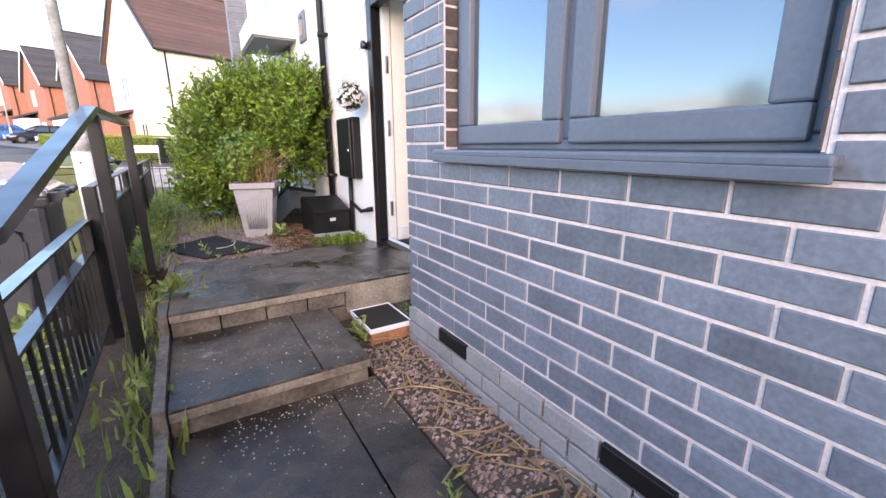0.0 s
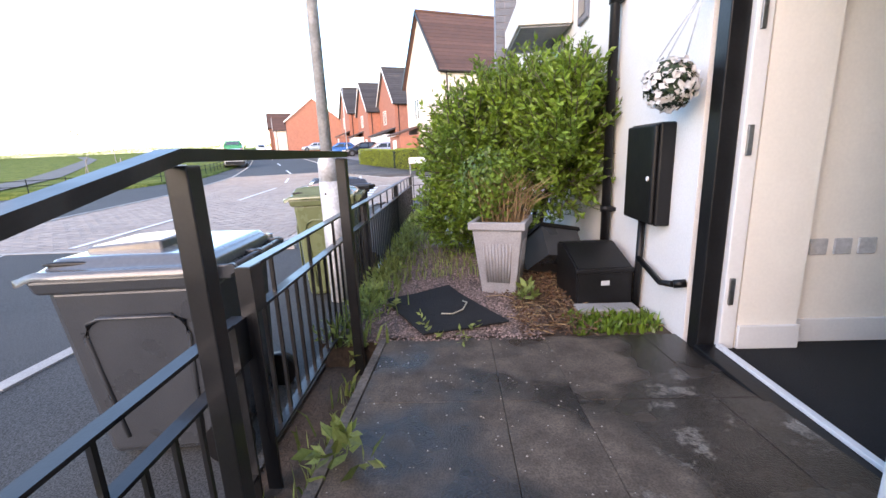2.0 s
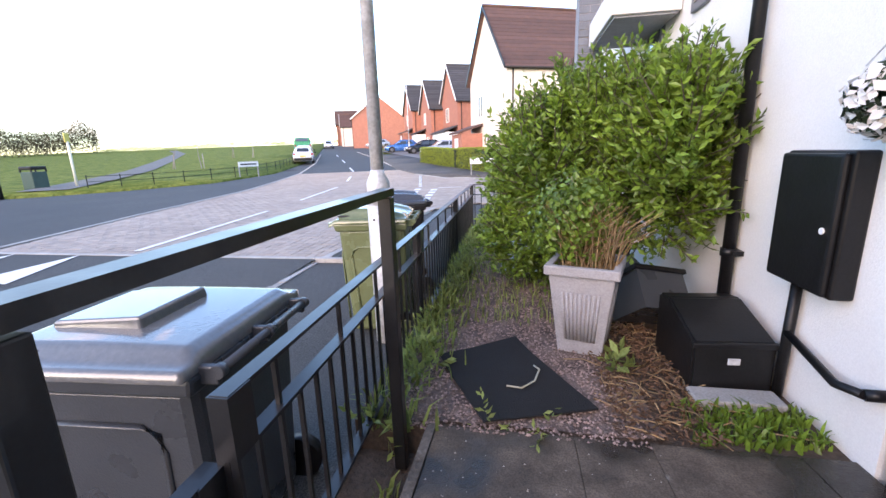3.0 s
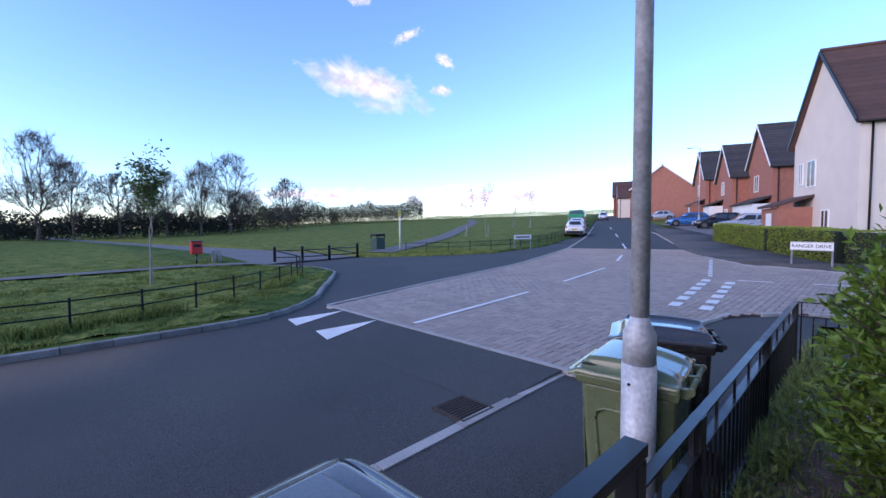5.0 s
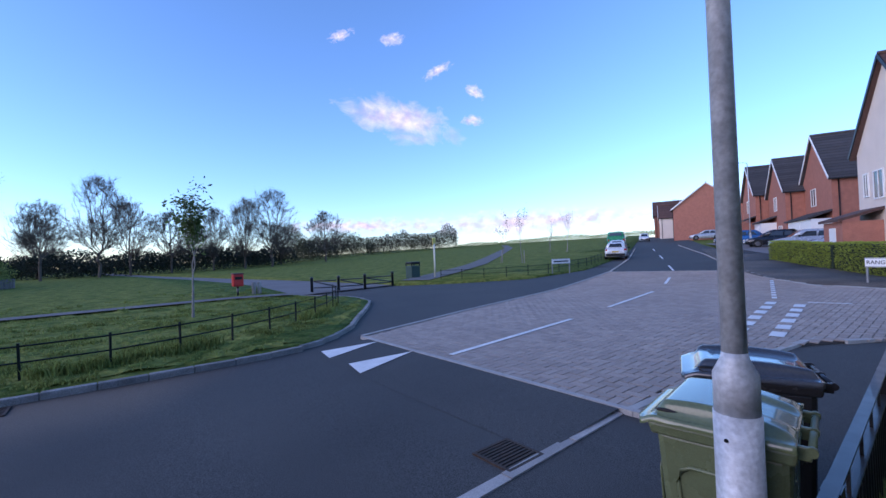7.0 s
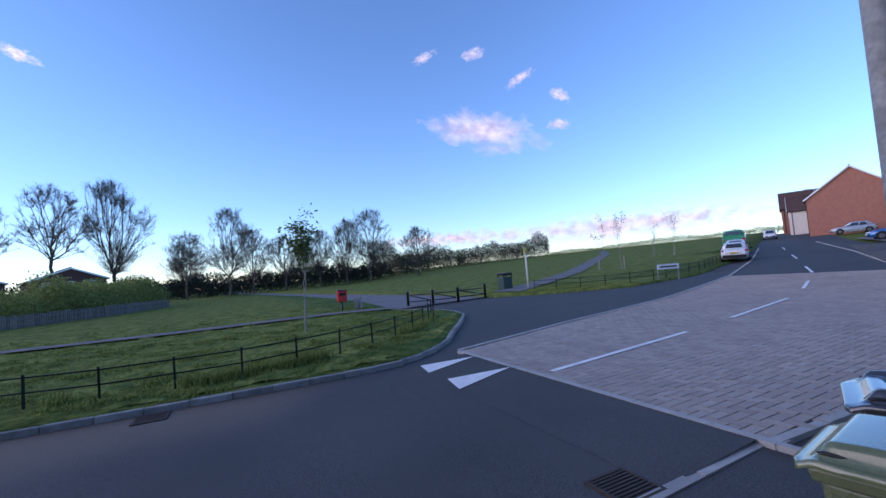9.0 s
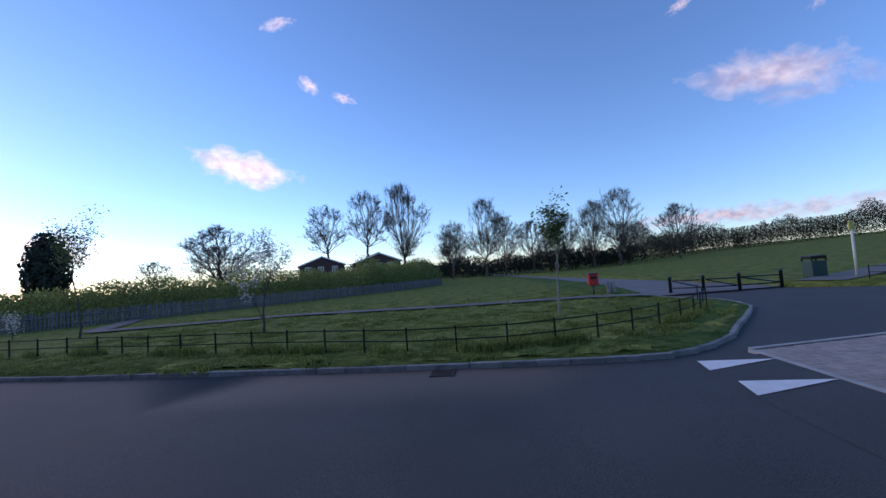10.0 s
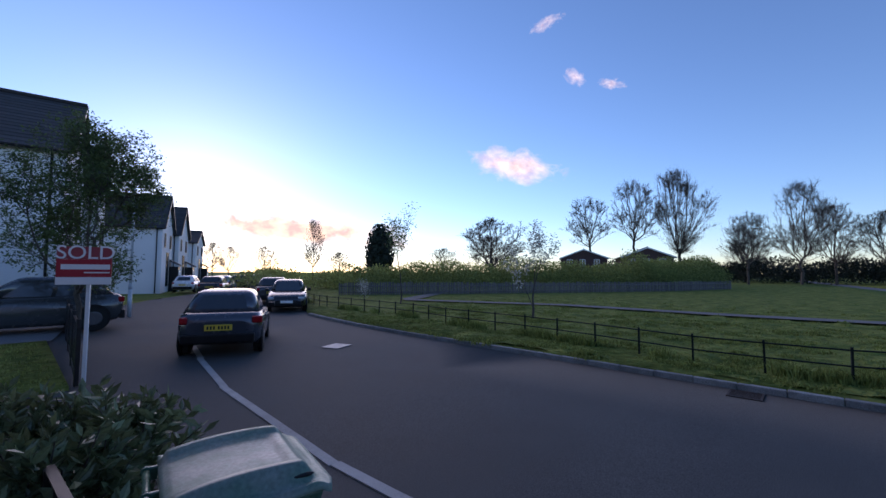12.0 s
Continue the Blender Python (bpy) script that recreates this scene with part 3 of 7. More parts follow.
fence_panel(2.70, 8.9, 0.9, 0.2, "garden_railing", "black flat-bar garden railing with square pickets", 2, "garden railings", -0.449, -0.0184)
fence_panel(-0.9, 2.62, 0.72, 0.12, "garden_railing", "low black railing panel stepping down beside the steps", 2, "garden railings", -0.465, -0.028)
ret = thing("garden_railing", "black railing return across the garden end", "railing", "garden railings", pose(-0.61, 8.93, 0))
for z in (0.9, 0.735, 0.2):
    bm = bmesh.new()
    bar(bm, (0, 0, z), (1.9, 0.35, z), 0.045, 0.012)
    part("rail", bm, BLACKMETAL, ret)
for k in range(18):
    bm = bmesh.new()
    x = 0.05 + k * 0.106
    box(bm, x - 0.007, x + 0.007, 0.18 * x - 0.007, 0.18 * x + 0.007, 0.14, 0.9 if k % 4 == 0 else 0.735)
    part("picket", bm, BLACKMETAL, ret)

# ---- wheeled bins ----
GREYBIN = mat("grey_bin_plastic", (0.05, 0.057, 0.066), 0.3, var=0.15, scale=5, bump=0.08, bscale=150)
GREENBIN = mat("olive_bin_plastic", (0.15, 0.18, 0.09), 0.28, var=0.15, scale=5, bump=0.08, bscale=150)
DKGREEN = mat("green_bin_plastic", (0.06, 0.16, 0.11), 0.25, var=0.2, scale=7, bump=0.08, bscale=150)
BLACKBIN = mat("black_bin_plastic", (0.035, 0.034, 0.036), 0.25, var=0.2, scale=5, bump=0.08, bscale=150)


def wheeled_bin(m, body_mat, lid_mat, label, w=0.6, d=0.6, h=0.9, lid_kind="wedge"):
    """A two-wheeled bin: hinge and handle towards +x, the lid's lip towards -x. lid_kind: wedge, channel or hump."""
    t = thing("wheeled_bin", label, "bin", "wheeled bins", m)
    bm = bmesh.new()
    frustum(bm, (-d * 0.36, d * 0.40, -w * 0.40, w * 0.40), (-d * 0.46, d * 0.44, -w * 0.46, w * 0.46), 0.03, h - 0.06, 0.035)
    part("body", bm, body_mat, t)
    bm = bmesh.new()
    frustum(bm, (-d * 0.485, d * 0.46, -w * 0.485, w * 0.485), (-d * 0.515, d * 0.48, -w * 0.5, w * 0.5), h - 0.085, h - 0.022, 0.014)
    part("rim", bm, body_mat, t)
    bm = bmesh.new()
    pts = [(-d * 0.43 - 0.004, -w * 0.27, 0.12), (-d * 0.45 - 0.006, -w * 0.31, h * 0.7), (-d * 0.455 - 0.006, -w * 0.22, h * 0.78), (-d * 0.455 - 0.006, w * 0.22, h * 0.78), (-d * 0.45 - 0.006, w * 0.31, h * 0.7), (-d * 0.43 - 0.004, w * 0.27, 0.12)]
    tube(bm, pts, 0.009, 6)
    part("moulded_rib", bm, body_mat, t)
    for s in (-1, 1):
        bm = bmesh.new()
        tube(bm, [(-d * 0.22, s * (w * 0.405), 0.12), (-d * 0.3, s * (w * 0.447), h * 0.68), (-d * 0.27, s * (w * 0.452), h * 0.75), (-d * 0.2, s * (w * 0.454), h * 0.78), (d * 0.2, s * (w * 0.454), h * 0.78), (d * 0.26, s * (w * 0.452), h * 0.75), (d * 0.27, s * (w * 0.447), h * 0.68), (d * 0.22, s * (w * 0.405), 0.12)], 0.011, 6)
        part("moulded_rib", bm, body_mat, t)

    def ease(a, b, x):
        q = max(0.0, min(1.0, (x - a) / (b - a)))
        return q * q * (3 - 2 * q)

    # lid: a flange all round, an arched middle and the mouldings on it
    bm = bmesh.new()
    nx, ny = 40, 40
    grid = {}
    for i in range(nx + 1):
        for j in range(ny + 1):
            u, v = i / nx, j / ny
            side = min(v, 1 - v)
            corner = 0.018 * ease(0.1, 0.0, side) * ease(0.1, 0.0, u)
            x = -d * 0.6 + u * d * 1.07 + corner
            y = (v - 0.5) * w * 1.06 * (0.93 + 0.07 * ease(0.0, 0.3, u))
            dome = ease(0.055, 0.13, side) * ease(0.1, 0.2, u) * ease(0.0, 0.05, 1 - u)
            z = h + 0.012 - 0.028 * ease(0.16, 0.0, u)
            if lid_kind == "wedge":
                z += 0.04 * dome * (0.8 + 0.2 * math.sin(math.pi * u))
            elif lid_kind == "channel":
                z += 0.055 * dome * math.sin(math.pi * min(1, u * 0.9 + 0.06)) ** 0.5 + dome * 0.02 * ease(0.21, 0.18, side) - 0.012 * dome * ease(0.22, 0.27, side) * ease(0.24, 0.28, u)
            else:
                z += 0.075 * dome * math.sin(math.pi * min(1, u * 0.85 + 0.12)) ** 0.7 - 0.02 * dome * ease(0.26, 0.36, side) * ease(0.5, 0.62, u)
            grid[i, j] = bm.verts.new((x, y, z))
    for i in range(nx):
        for j in range(ny):
            bm.faces.new((grid[i, j], grid[i + 1, j], grid[i + 1, j + 1], grid[i, j + 1])).smooth = True
    r = bmesh.ops.extrude_edge_only(bm, edges=[e for e in bm.edges if e.is_boundary])
    for v in [g for g in r["geom"] if isinstance(g, bmesh.types.BMVert)]:
        v.co.z = min(v.co.z - 0.03, h - 0.02)
    lid = part("lid", bm, lid_mat, t)
    if lid_kind == "wedge":
        bm = bmesh.new()
        frustum(bm, (-d * 0.36, d * 0.1, -w * 0.25, w * 0.25), (-d * 0.34, d * 0.085, -w * 0.235, w * 0.235), h + 0.02, h + 0.088, 0.009)
        for v in bm.verts:
            v.co.z -= 0.05 * max(0.0, (0.02 - v.co.x / d))
        part("raised_panel", bm, lid_mat, lid)
    # Black ellipsoids paint the shade of the hand-grip hollows; no hollow is cut.
    for s in (-1, 1):
        bm = bmesh.new()
        bmesh.ops.create_uvsphere(bm, u_segments=16, v_segments=8, radius=1)
        bmesh.ops.scale(bm, vec=(d * 0.13, 0.012, 0.012), verts=bm.verts)
        bmesh.ops.translate(bm, vec=(-d * 0.33, s * w * 0.425, h + 0.03), verts=bm.verts)
        part("grip_recess", bm, BLACKPLASTIC, lid, "dark ellipsoid painting the shade of a hand grip")
    bm = bmesh.new()
    tube(bm, [(d * 0.545, -w * 0.4, h - 0.02), (d * 0.545, w * 0.4, h - 0.02)], 0.015, 12)
    for s in (-0.41, 0.0, 0.41):
        box(bm, d * 0.44, d * 0.545, s * w - 0.012, s * w + 0.012, h - 0.06, h - 0.002, bev=0.006)
        tube(bm, [(d * 0.545, s * w - 0.014, h - 0.02), (d * 0.545, s * w + 0.014, h - 0.02)], 0.021, 12)
    part("handle", bm, body_mat, t)
    for s in (-1, 1):
        bm = bmesh.new()
        tube(bm, [(d * 0.4, s * w * 0.42, 0.1), (d * 0.4, s * w * 0.5, 0.1)], 0.1, 18)
        wh = part("wheel", bm, BLACKPLASTIC, t)
        bm = bmesh.new()
        tube(bm, [(d * 0.4, s * w * 0.5, 0.1), (d * 0.4, s * (w * 0.5 + 0.008), 0.1)], [0.05, 0.04], 14)
        part("hub", bm, body_mat, wh)
    return t


GREYLID = mat("grey_lid_plastic", (0.13, 0.135, 0.14), 0.2, var=0.15, scale=5, bump=0.05, bscale=60, coat=0.7)
GREENLID = mat("olive_lid_plastic", (0.15, 0.18, 0.08), 0.18, var=0.15, scale=5, bump=0.05, bscale=60, coat=0.7)
DKGREENLID = mat("green_lid_plastic", (0.08, 0.19, 0.14), 0.42, var=0.3, scale=7, bump=0.08, bscale=60, coat=0.1, col2=(0.2, 0.26, 0.23), spec=0.4)
BLACKLID = mat("black_lid_plastic", (0.05, 0.05, 0.055), 0.16, var=0.2, scale=5, bump=0.05, bscale=60, coat=0.8)
wheeled_bin(pose(-1.06, 3.13, 0, 0, 0, 4), GREYBIN, GREYLID, "grey wheeled bin with closed lid on the pavement", 0.66, 0.72, 0.875)
wheeled_bin(pose(-0.97, 5.2, 0.0, 0, 0, 8), GREENBIN, GREENLID, "olive green wheeled bin behind the lamp post", 0.58, 0.58, 0.95, "hump")
wheeled_bin(pose(-1.12, 6.1, 0.0, 0, 0, 22), BLACKBIN, BLACKLID, "black wheeled bin with a grey lid beside the railing", 0.58, 0.66, 0.97, "channel")
wheeled_bin(pose(-0.9, 0.43, 0.0, 0, 0, -13), DKGREEN, DKGREENLID, "dark green wheeled bin with scuffed lid", 0.64, 0.57, 0.95, "channel")

# ---- street lamp column ----
STEEL = mat("galvanised_steel", (0.64, 0.66, 0.68), 0.42, metal=0.1, var=0.3, scale=6, bump=0.12, bscale=40, col2=(0.44, 0.46, 0.48))


def lamp_column(m, label, h=6.0, r=0.058, rb=0.085, split=1.24, kind_arm=0.9):
    t = thing("street_lamp", label, "street lamp", "street lamps", m)
    bm = bmesh.new()
    tube(bm, [(0, 0, -0.1), (0, 0, split - 0.22)], rb * 1.02, 20)
    part("base", bm, STEEL, t)
    bm = bmesh.new()
    tube(bm, [(0, 0, split - 0.23), (0, 0, split - 0.06), (0, 0, split), (0, 0, split + 0.03)], [rb * 0.97, rb * 0.97, r * 1.15, r], 20)
    part("collar", bm, STEEL, t)
    bm = bmesh.new()
    tube(bm, [(0, 0, split), (0, 0, h)], [r, r * 0.75], 20)
    part("shaft", bm, STEEL, t)
    bm = bmesh.new()
    tube(bm, [(0, 0, h - 0.02), (-kind_arm * 0.4, 0, h + 0.1), (-kind_arm, 0, h + 0.14)], 0.03, 10)
    arm = part("arm", bm, STEEL, t)
    bm = bmesh.new()
    frustum(bm, (-kind_arm - 0.5, -kind_arm + 0.05, -0.1, 0.1), (-kind_arm - 0.42, -kind_arm, -0.06, 0.06), h + 0.1, h + 0.19, 0.02)
    part("lantern", bm, mat("grey_lantern", (0.3, 0.31, 0.32), 0.5), arm)
    bm = bmesh.new()
    tube(bm, [(rb * -0.2, -rb * 1.0, split - 0.32), (rb * -0.2, -rb * 1.06, split - 0.32)], 0.008, 10)
    part("bolt", bm, BLACKPLASTIC, t)
    return t


lamp_column(pose(-0.83, 4.852, 0), "galvanised steel street lamp column by the railing", 7.5, 0.047, 0.086, 1.3)

# ---- meter box, pipes, hanging basket ----
mb = thing("meter_box", "black plastic wall meter box with closed door", "meter box", m=pose(1.47, 4.045, 1.09))
bm = bmesh.new()
box(bm, -0.03, 0.062, -0.21, 0.21, -0.305, 0.305, bev=0.012)
part("body", bm, BLACKPLASTIC, mb)
bm = bmesh.new()
box(bm, -0.06, -0.031, -0.2, 0.2, -0.295, 0.295, bev=0.014)
dr = part("door", bm, BLACKPLASTIC, mb)
bm = bmesh.new()
tube(bm, [(-0.066, -0.15, -0.02), (-0.059, -0.15, -0.02)], 0.014, 12)
part("lock", bm, UPVC, dr, "white round lock")
bm = bmesh.new()
tube(bm, [(1.49, 4.12, 0.79), (1.49, 4.14, 0.14)], 0.024, 10)
tube(bm, [(1.48, 4.12, 0.52), (1.46, 3.75, 0.46), (1.47, 3.62, 0.49)], 0.018, 10)
tube(bm, [(1.47, 3.62, 0.49), (1.53, 3.6, 0.5)], 0.024, 10)
solid("conduit_pipe", bm, BLACKPLASTIC, "black service pipe bent along the white wall", "pipe")
dp = thing("drainpipe", "black plastic drainpipe on the white wall", "drainpipe", m=pose(1.47, 4.76, 0))
bm = bmesh.new()
tube(bm, [(0, 0, 0.12), (0, 0, 5.5)], 0.036, 14)
part("pipe", bm, BLACKPLASTIC, dp)
for z in (0.75, 2.3, 3.9):
    bm = bmesh.new()
    tube(bm, [(0, 0, z), (0, 0, z + 0.05)], 0.046, 14)
    box(bm, 0.0, 0.06, -0.06, 0.06, z + 0.01, z + 0.04)
    part("bracket", bm, BLACKPLASTIC, dp)
bm = bmesh.new()
for y, z in ((3.54, 1.99),):
    tube(bm, [(1.47, y, z), (1.53, y, z)], 0.03, 12)
    box(bm, 1.47, 1.5, y - 0.02, y + 0.02, z - 0.03, z + 0.04, bev=0.006)
solid("wall_hook", bm, BLACKMETAL, "small black wall hook above the basket", "hook")


def petal_cloud(n, centre, rad, size, rng, squash=1.0, shell=0.75):
    """Small leaf faces scattered over a rounded mass: vertices and faces."""
    vs, fs = [], []
    for _ in range(n):
        d = Vector((rng.gauss(0, 1), rng.gauss(0, 1), rng.gauss(0, 1))).normalized()
        r = shell + (1 - shell) * rng.random()
        p = Vector(centre) + Vector((d.x * rad, d.y * rad, d.z * rad * squash)) * r
        a = (d + 0.7 * Vector((rng.uniform(-1, 1), rng.uniform(-1, 1), rng.uniform(-1, 1)))).normalized()
        u = a.orthogonal().normalized()
        u = Matrix.Rotation(rng.uniform(0, 6.28), 3, a) @ u
        v = a.cross(u)
        s = size * rng.uniform(0.7, 1.3)
        k = len(vs)
        vs += [p - u * s, p + v * s * 0.7 + a * s * 0.2, p + u * s, p - v * s * 0.7 + a * s * 0.2]
        fs.append((k, k + 1, k + 2, k + 3))
    return vs, fs


def raw_mesh(name, vs, fs, material, smooth=False):
    me = bpy.data.meshes.new(name)
    me.from_pydata([tuple(v) for v in vs], [], fs)
    me.materials.append(material)
    me.update()
    return me


def raw_part(name, vs, fs, material, parent, label=""):
    ob = new(name, raw_mesh(name, vs, fs, material))
    ob.parent = parent
    return tagged(ob, label)


LEAF = mat("shrub_leaf", (0.22, 0.34, 0.045), 0.36, var=0.3, scale=1.6, bump=0.0, rand=0.45, leaf=0.35, col2=(0.095, 0.17, 0.03))
LEAFDARK = mat("laurel_leaf", (0.16, 0.21, 0.1), 0.3, var=0.3, scale=3, bump=0.0, rand=0.4, leaf=0.2)
WEED = mat("weed_leaf", (0.25, 0.32, 0.09), 0.6, var=0.3, scale=3, bump=0.0, rand=0.4, leaf=0.35)
DRY = mat("dry_stalk", (0.38, 0.25, 0.13), 0.9, var=0.3, scale=8, bump=0.1, rand=0.3)
BARK = mat("bark", (0.1, 0.08, 0.065), 0.95, var=0.3, scale=6, bump=0.6, bscale=40)
rng = random.Random(3)
bk = thing("hanging_basket", "round hanging ball of white flowers and leaves", "flower basket", m=pose(1.36, 3.6, 1.56))
v, f = petal_cloud(420, (0, 0, 0), 0.135, 0.02, rng)
raw_part("blossom_ball", v, f, mat("white_petal", (0.8, 0.78, 0.76), 0.7, var=0.05, bump=0, leaf=0.2), bk)
v, f = petal_cloud(380, (0, 0, 0), 0.122, 0.024, rng)
raw_part("leaves", v, f, mat("dark_leaf", (0.03, 0.06, 0.03), 0.6, var=0.2, bump=0), bk)
bm = bmesh.new()
for q in ((-0.06, 0.06), (-0.06, -0.06), (0.06, 0)):
    tube(bm, [(q[0], q[1], 0.11), (0.1, -0.06, 0.42)], 0.003, 5)
part("chain", bm, STEEL, bk)

# ---- planter ----
pl = thing("planter", "square grey fluted planter with half-dry plant", "planter", m=pose(0.6, 4.62, 0.155, 0, 0, -17))
POT = mat("grey_pot", (0.36, 0.35, 0.36), 0.7, var=0.2, scale=6, bump=0.2, bscale=90)
bm = bmesh.new()
frustum(bm, (-0.135, 0.135, -0.135, 0.135), (-0.195, 0.195, -0.195, 0.195), 0.0, 0.54, 0.008)
part("pot", bm, POT, pl)
bm = bmesh.new()
for a, b in (((-0.22, 0.22), (-0.22, -0.175)), ((-0.22, 0.22), (0.175, 0.22)), ((-0.22, -0.175), (-0.175, 0.175)), ((0.175, 0.22), (-0.175, 0.175))):
    box(bm, *a, *b, 0.53, 0.59, bev=0.008)
part("rim", bm, POT, pl)
bm = bmesh.new()
box(bm, -0.185, 0.185, -0.185, 0.185, 0.49, 0.55)
part("compost", bm, SOIL, pl)
for side in range(4):
    for k in range(9):
        bm = bmesh.new()
        x = (k - 4) * 0.027
        tube(bm, [(x * 0.78, -0.149, 0.1), (x, -0.182, 0.42)], 0.009, 6)
        bmesh.ops.rotate(bm, cent=(0, 0, 0), matrix=Matrix.Rotation(side * math.pi / 2, 3, "Z"), verts=bm.verts)
        part("flute", bm, POT, pl)
bm = bmesh.new()
for k in range(170):
    a, sp = rng.uniform(0, 6.28), rng.uniform(0.05, 0.3)
    x, y = rng.uniform(-0.12, 0.18), rng.uniform(-0.15, 0.12)
    h = rng.uniform(0.18, 0.46)
    tube(bm, [(x, y, 0.54), (x + sp * 0.4 * math.cos(a), y + sp * 0.4 * math.sin(a), 0.54 + h * 0.7), (x + sp * math.cos(a), y + sp * math.sin(a), 0.54 + h)], [0.004, 0.003, 0.0015], 4, cap=False)
part("dry_growth", bm, DRY, pl, "dry brown stalks")["kind"] = "stuff"
v, f = petal_cloud(2300, (-0.09, 0.03, 0.84), 0.29, 0.02, rng, 1.15, 0.2)
raw_part("leaves", v, f, LEAF, pl)


def shoot_leaf(vs, fs, base, d, size, rng):
    """A folded pointed leaf."""
    side = d.orthogonal().normalized()
    side = Matrix.Rotation(rng.uniform(0, 6.28), 3, d) @ side
    up = d.cross(side)
    k = len(vs)
    vs += [base, base + d * size * 0.5 + side * size * 0.2 + up * size * 0.05, base + d * size, base + d * size * 0.5 - side * size * 0.2 + up * size * 0.05]
    fs += [(k, k + 1, k + 2), (k, k + 2, k + 3)]


def bushy(n_shoots, lobes, rng, leaf=0.075, length=0.28, per=16):
    """Leafy shoots standing out of rounded lobes (centre, radii): leaves, and the stems' lines."""
    vs, fs, stems = [], [], []
    for _ in range(n_shoots):
        c, r = lobes[rng.randrange(len(lobes))]
        d = Vector((rng.gauss(0, 1), rng.gauss(0, 1), rng.gauss(0.25, 1))).normalized()
        k = rng.uniform(0.55, 1.0)
        p = Vector(c) + Vector((d.x * r[0], d.y * r[1], d.z * r[2])) * k
        g = (d + Vector((0, 0, 0.7)) + 0.4 * Vector((rng.uniform(-1, 1), rng.uniform(-1, 1), rng.uniform(-1, 1)))).normalized()
        L = length * rng.uniform(0.6, 1.3)
        stems.append((p, p + g * L))
        for j in range(per):
            q = p + g * L * (j + 0.5) / per
            ld = (g * 0.6 + Vector((rng.uniform(-1, 1), rng.uniform(-1, 1), rng.uniform(-0.6, 0.8)))).normalized()
            shoot_leaf(vs, fs, q, ld, leaf * rng.uniform(0.7, 1.25), rng)
    return vs, fs, stems


sh = thing("shrub", "large leafy green evergreen shrub against the wall", "shrub", m=pose(0.95, 6.0, 0.15))
LOBES = [((-0.1, 0.1, 1.1), (0.85, 0.8, 0.8)), ((-0.45, 0.0, 0.75), (0.55, 0.6, 0.65)), ((0.25, -0.5, 1.3), (0.5, 0.6, 0.6)), ((-0.1, -0.1, 1.38), (0.72, 0.6, 0.5)), ((0.3, -1.0, 1.25), (0.28, 0.3, 0.5)), ((-0.5, -0.3, 1.1), (0.5, 0.5, 0.5)), ((0.2, -0.75, 1.0), (0.32, 0.35, 0.45)), ((-0.7, 0.1, 0.45), (0.3, 0.45, 0.4))]
v, f, st = bushy(3000, LOBES, rng, 0.068, 0.24, 14)
keep = [i for i, q in enumerate(f) if max(v[q[0]].x, v[q[1]].x, v[q[2]].x) < 0.57]
raw_part("leaves", v, [f[i] for i in keep], LEAF, sh)
bm = bmesh.new()
for p, q in st[::2]:
    tube(bm, [p, q], [0.006, 0.003], 4, cap=False)
for k in range(9):
    a = k * 0.7
    tube(bm, [(0.15 * math.cos(a), 0.15 * math.sin(a), 0), (0.3 * math.cos(a), 0.3 * math.sin(a), 0.6), (0.5 * math.cos(a) - 0.05, 0.5 * math.sin(a), 1.4)], [0.03, 0.022, 0.008], 6, cap=False)
part("branchwork", bm, BARK, sh)["kind"] = "stuff"

# ---- clutter in the garden ----
gb = thing("gas_meter_box", "black plastic ground meter box with sloping lid", "meter box", m=pose(1.26, 4.4, 0.14, 0, 0, 3))
bm = bmesh.new()
prof = [(-0.26, 0.0), (0.24, 0.0), (0.24, 0.40), (0.1, 0.42), (-0.26, 0.3)]
lo = [bm.verts.new((-0.2, y, z)) for y, z in prof]
hi = [bm.verts.new((0.2, y, z)) for y, z in prof]
bm.faces.new(lo)
bm.faces.new(hi[::-1])
fs = [bm.faces.new((lo[i], hi[i], hi[(i + 1) % 5], lo[(i + 1) % 5])) for i in range(5)]
bmesh.ops.bevel(bm, geom=bm.edges[:], offset=0.012, segments=2, affect="EDGES")
part("body", bm, BLACKPLASTIC, gb)
bm = bmesh.new()
box(bm, -0.21, 0.21, -0.02, 0.02, 0.0, 0.03, bev=0.006)
bmesh.ops.translate(bm, vec=(0, -0.255, 0.27), verts=bm.verts)
part("lid_lip", bm, BLACKPLASTIC, gb)
bm = bmesh.new()
box(bm, -0.03, 0.03, -0.268, -0.258, 0.18, 0.215, bev=0.004)
part("lock", bm, STEEL, gb)
bm = bmesh.new()
box(bm, 1.05, 1.46, 3.98, 4.12, 0.12, 0.2, bev=0.01)
solid("concrete_block", bm, KERB, "pale concrete block in front of the meter box", "block")
rb = thing("recycling_box", "grey plastic recycling box tipped on its side", "box", m=pose(1.1, 4.88, 0.28, -38, 12, 25))
bm = bmesh.new()
for a in ((-0.2, 0.2, -0.16, -0.145, 0, 0.3), (-0.2, 0.2, 0.145, 0.16, 0, 0.3), (-0.2, -0.185, -0.145, 0.145, 0, 0.3), (0.185, 0.2, -0.145, 0.145, 0, 0.3), (-0.185, 0.185, -0.145, 0.145, 0, 0.012)):
    box(bm, *a)
part("tray", bm, GREYBIN, rb)
bm = bmesh.new()
for a in ((-0.22, 0.22, -0.18, -0.16, 0.27, 0.305), (-0.22, 0.22, 0.16, 0.18, 0.27, 0.305), (-0.22, -0.2, -0.16, 0.16, 0.27, 0.305), (0.2, 0.22, -0.16, 0.16, 0.27, 0.305)):
    box(bm, *a, bev=0.005)
part("rim", bm, BLACKPLASTIC, rb)
bm = bmesh.new()
n = 24
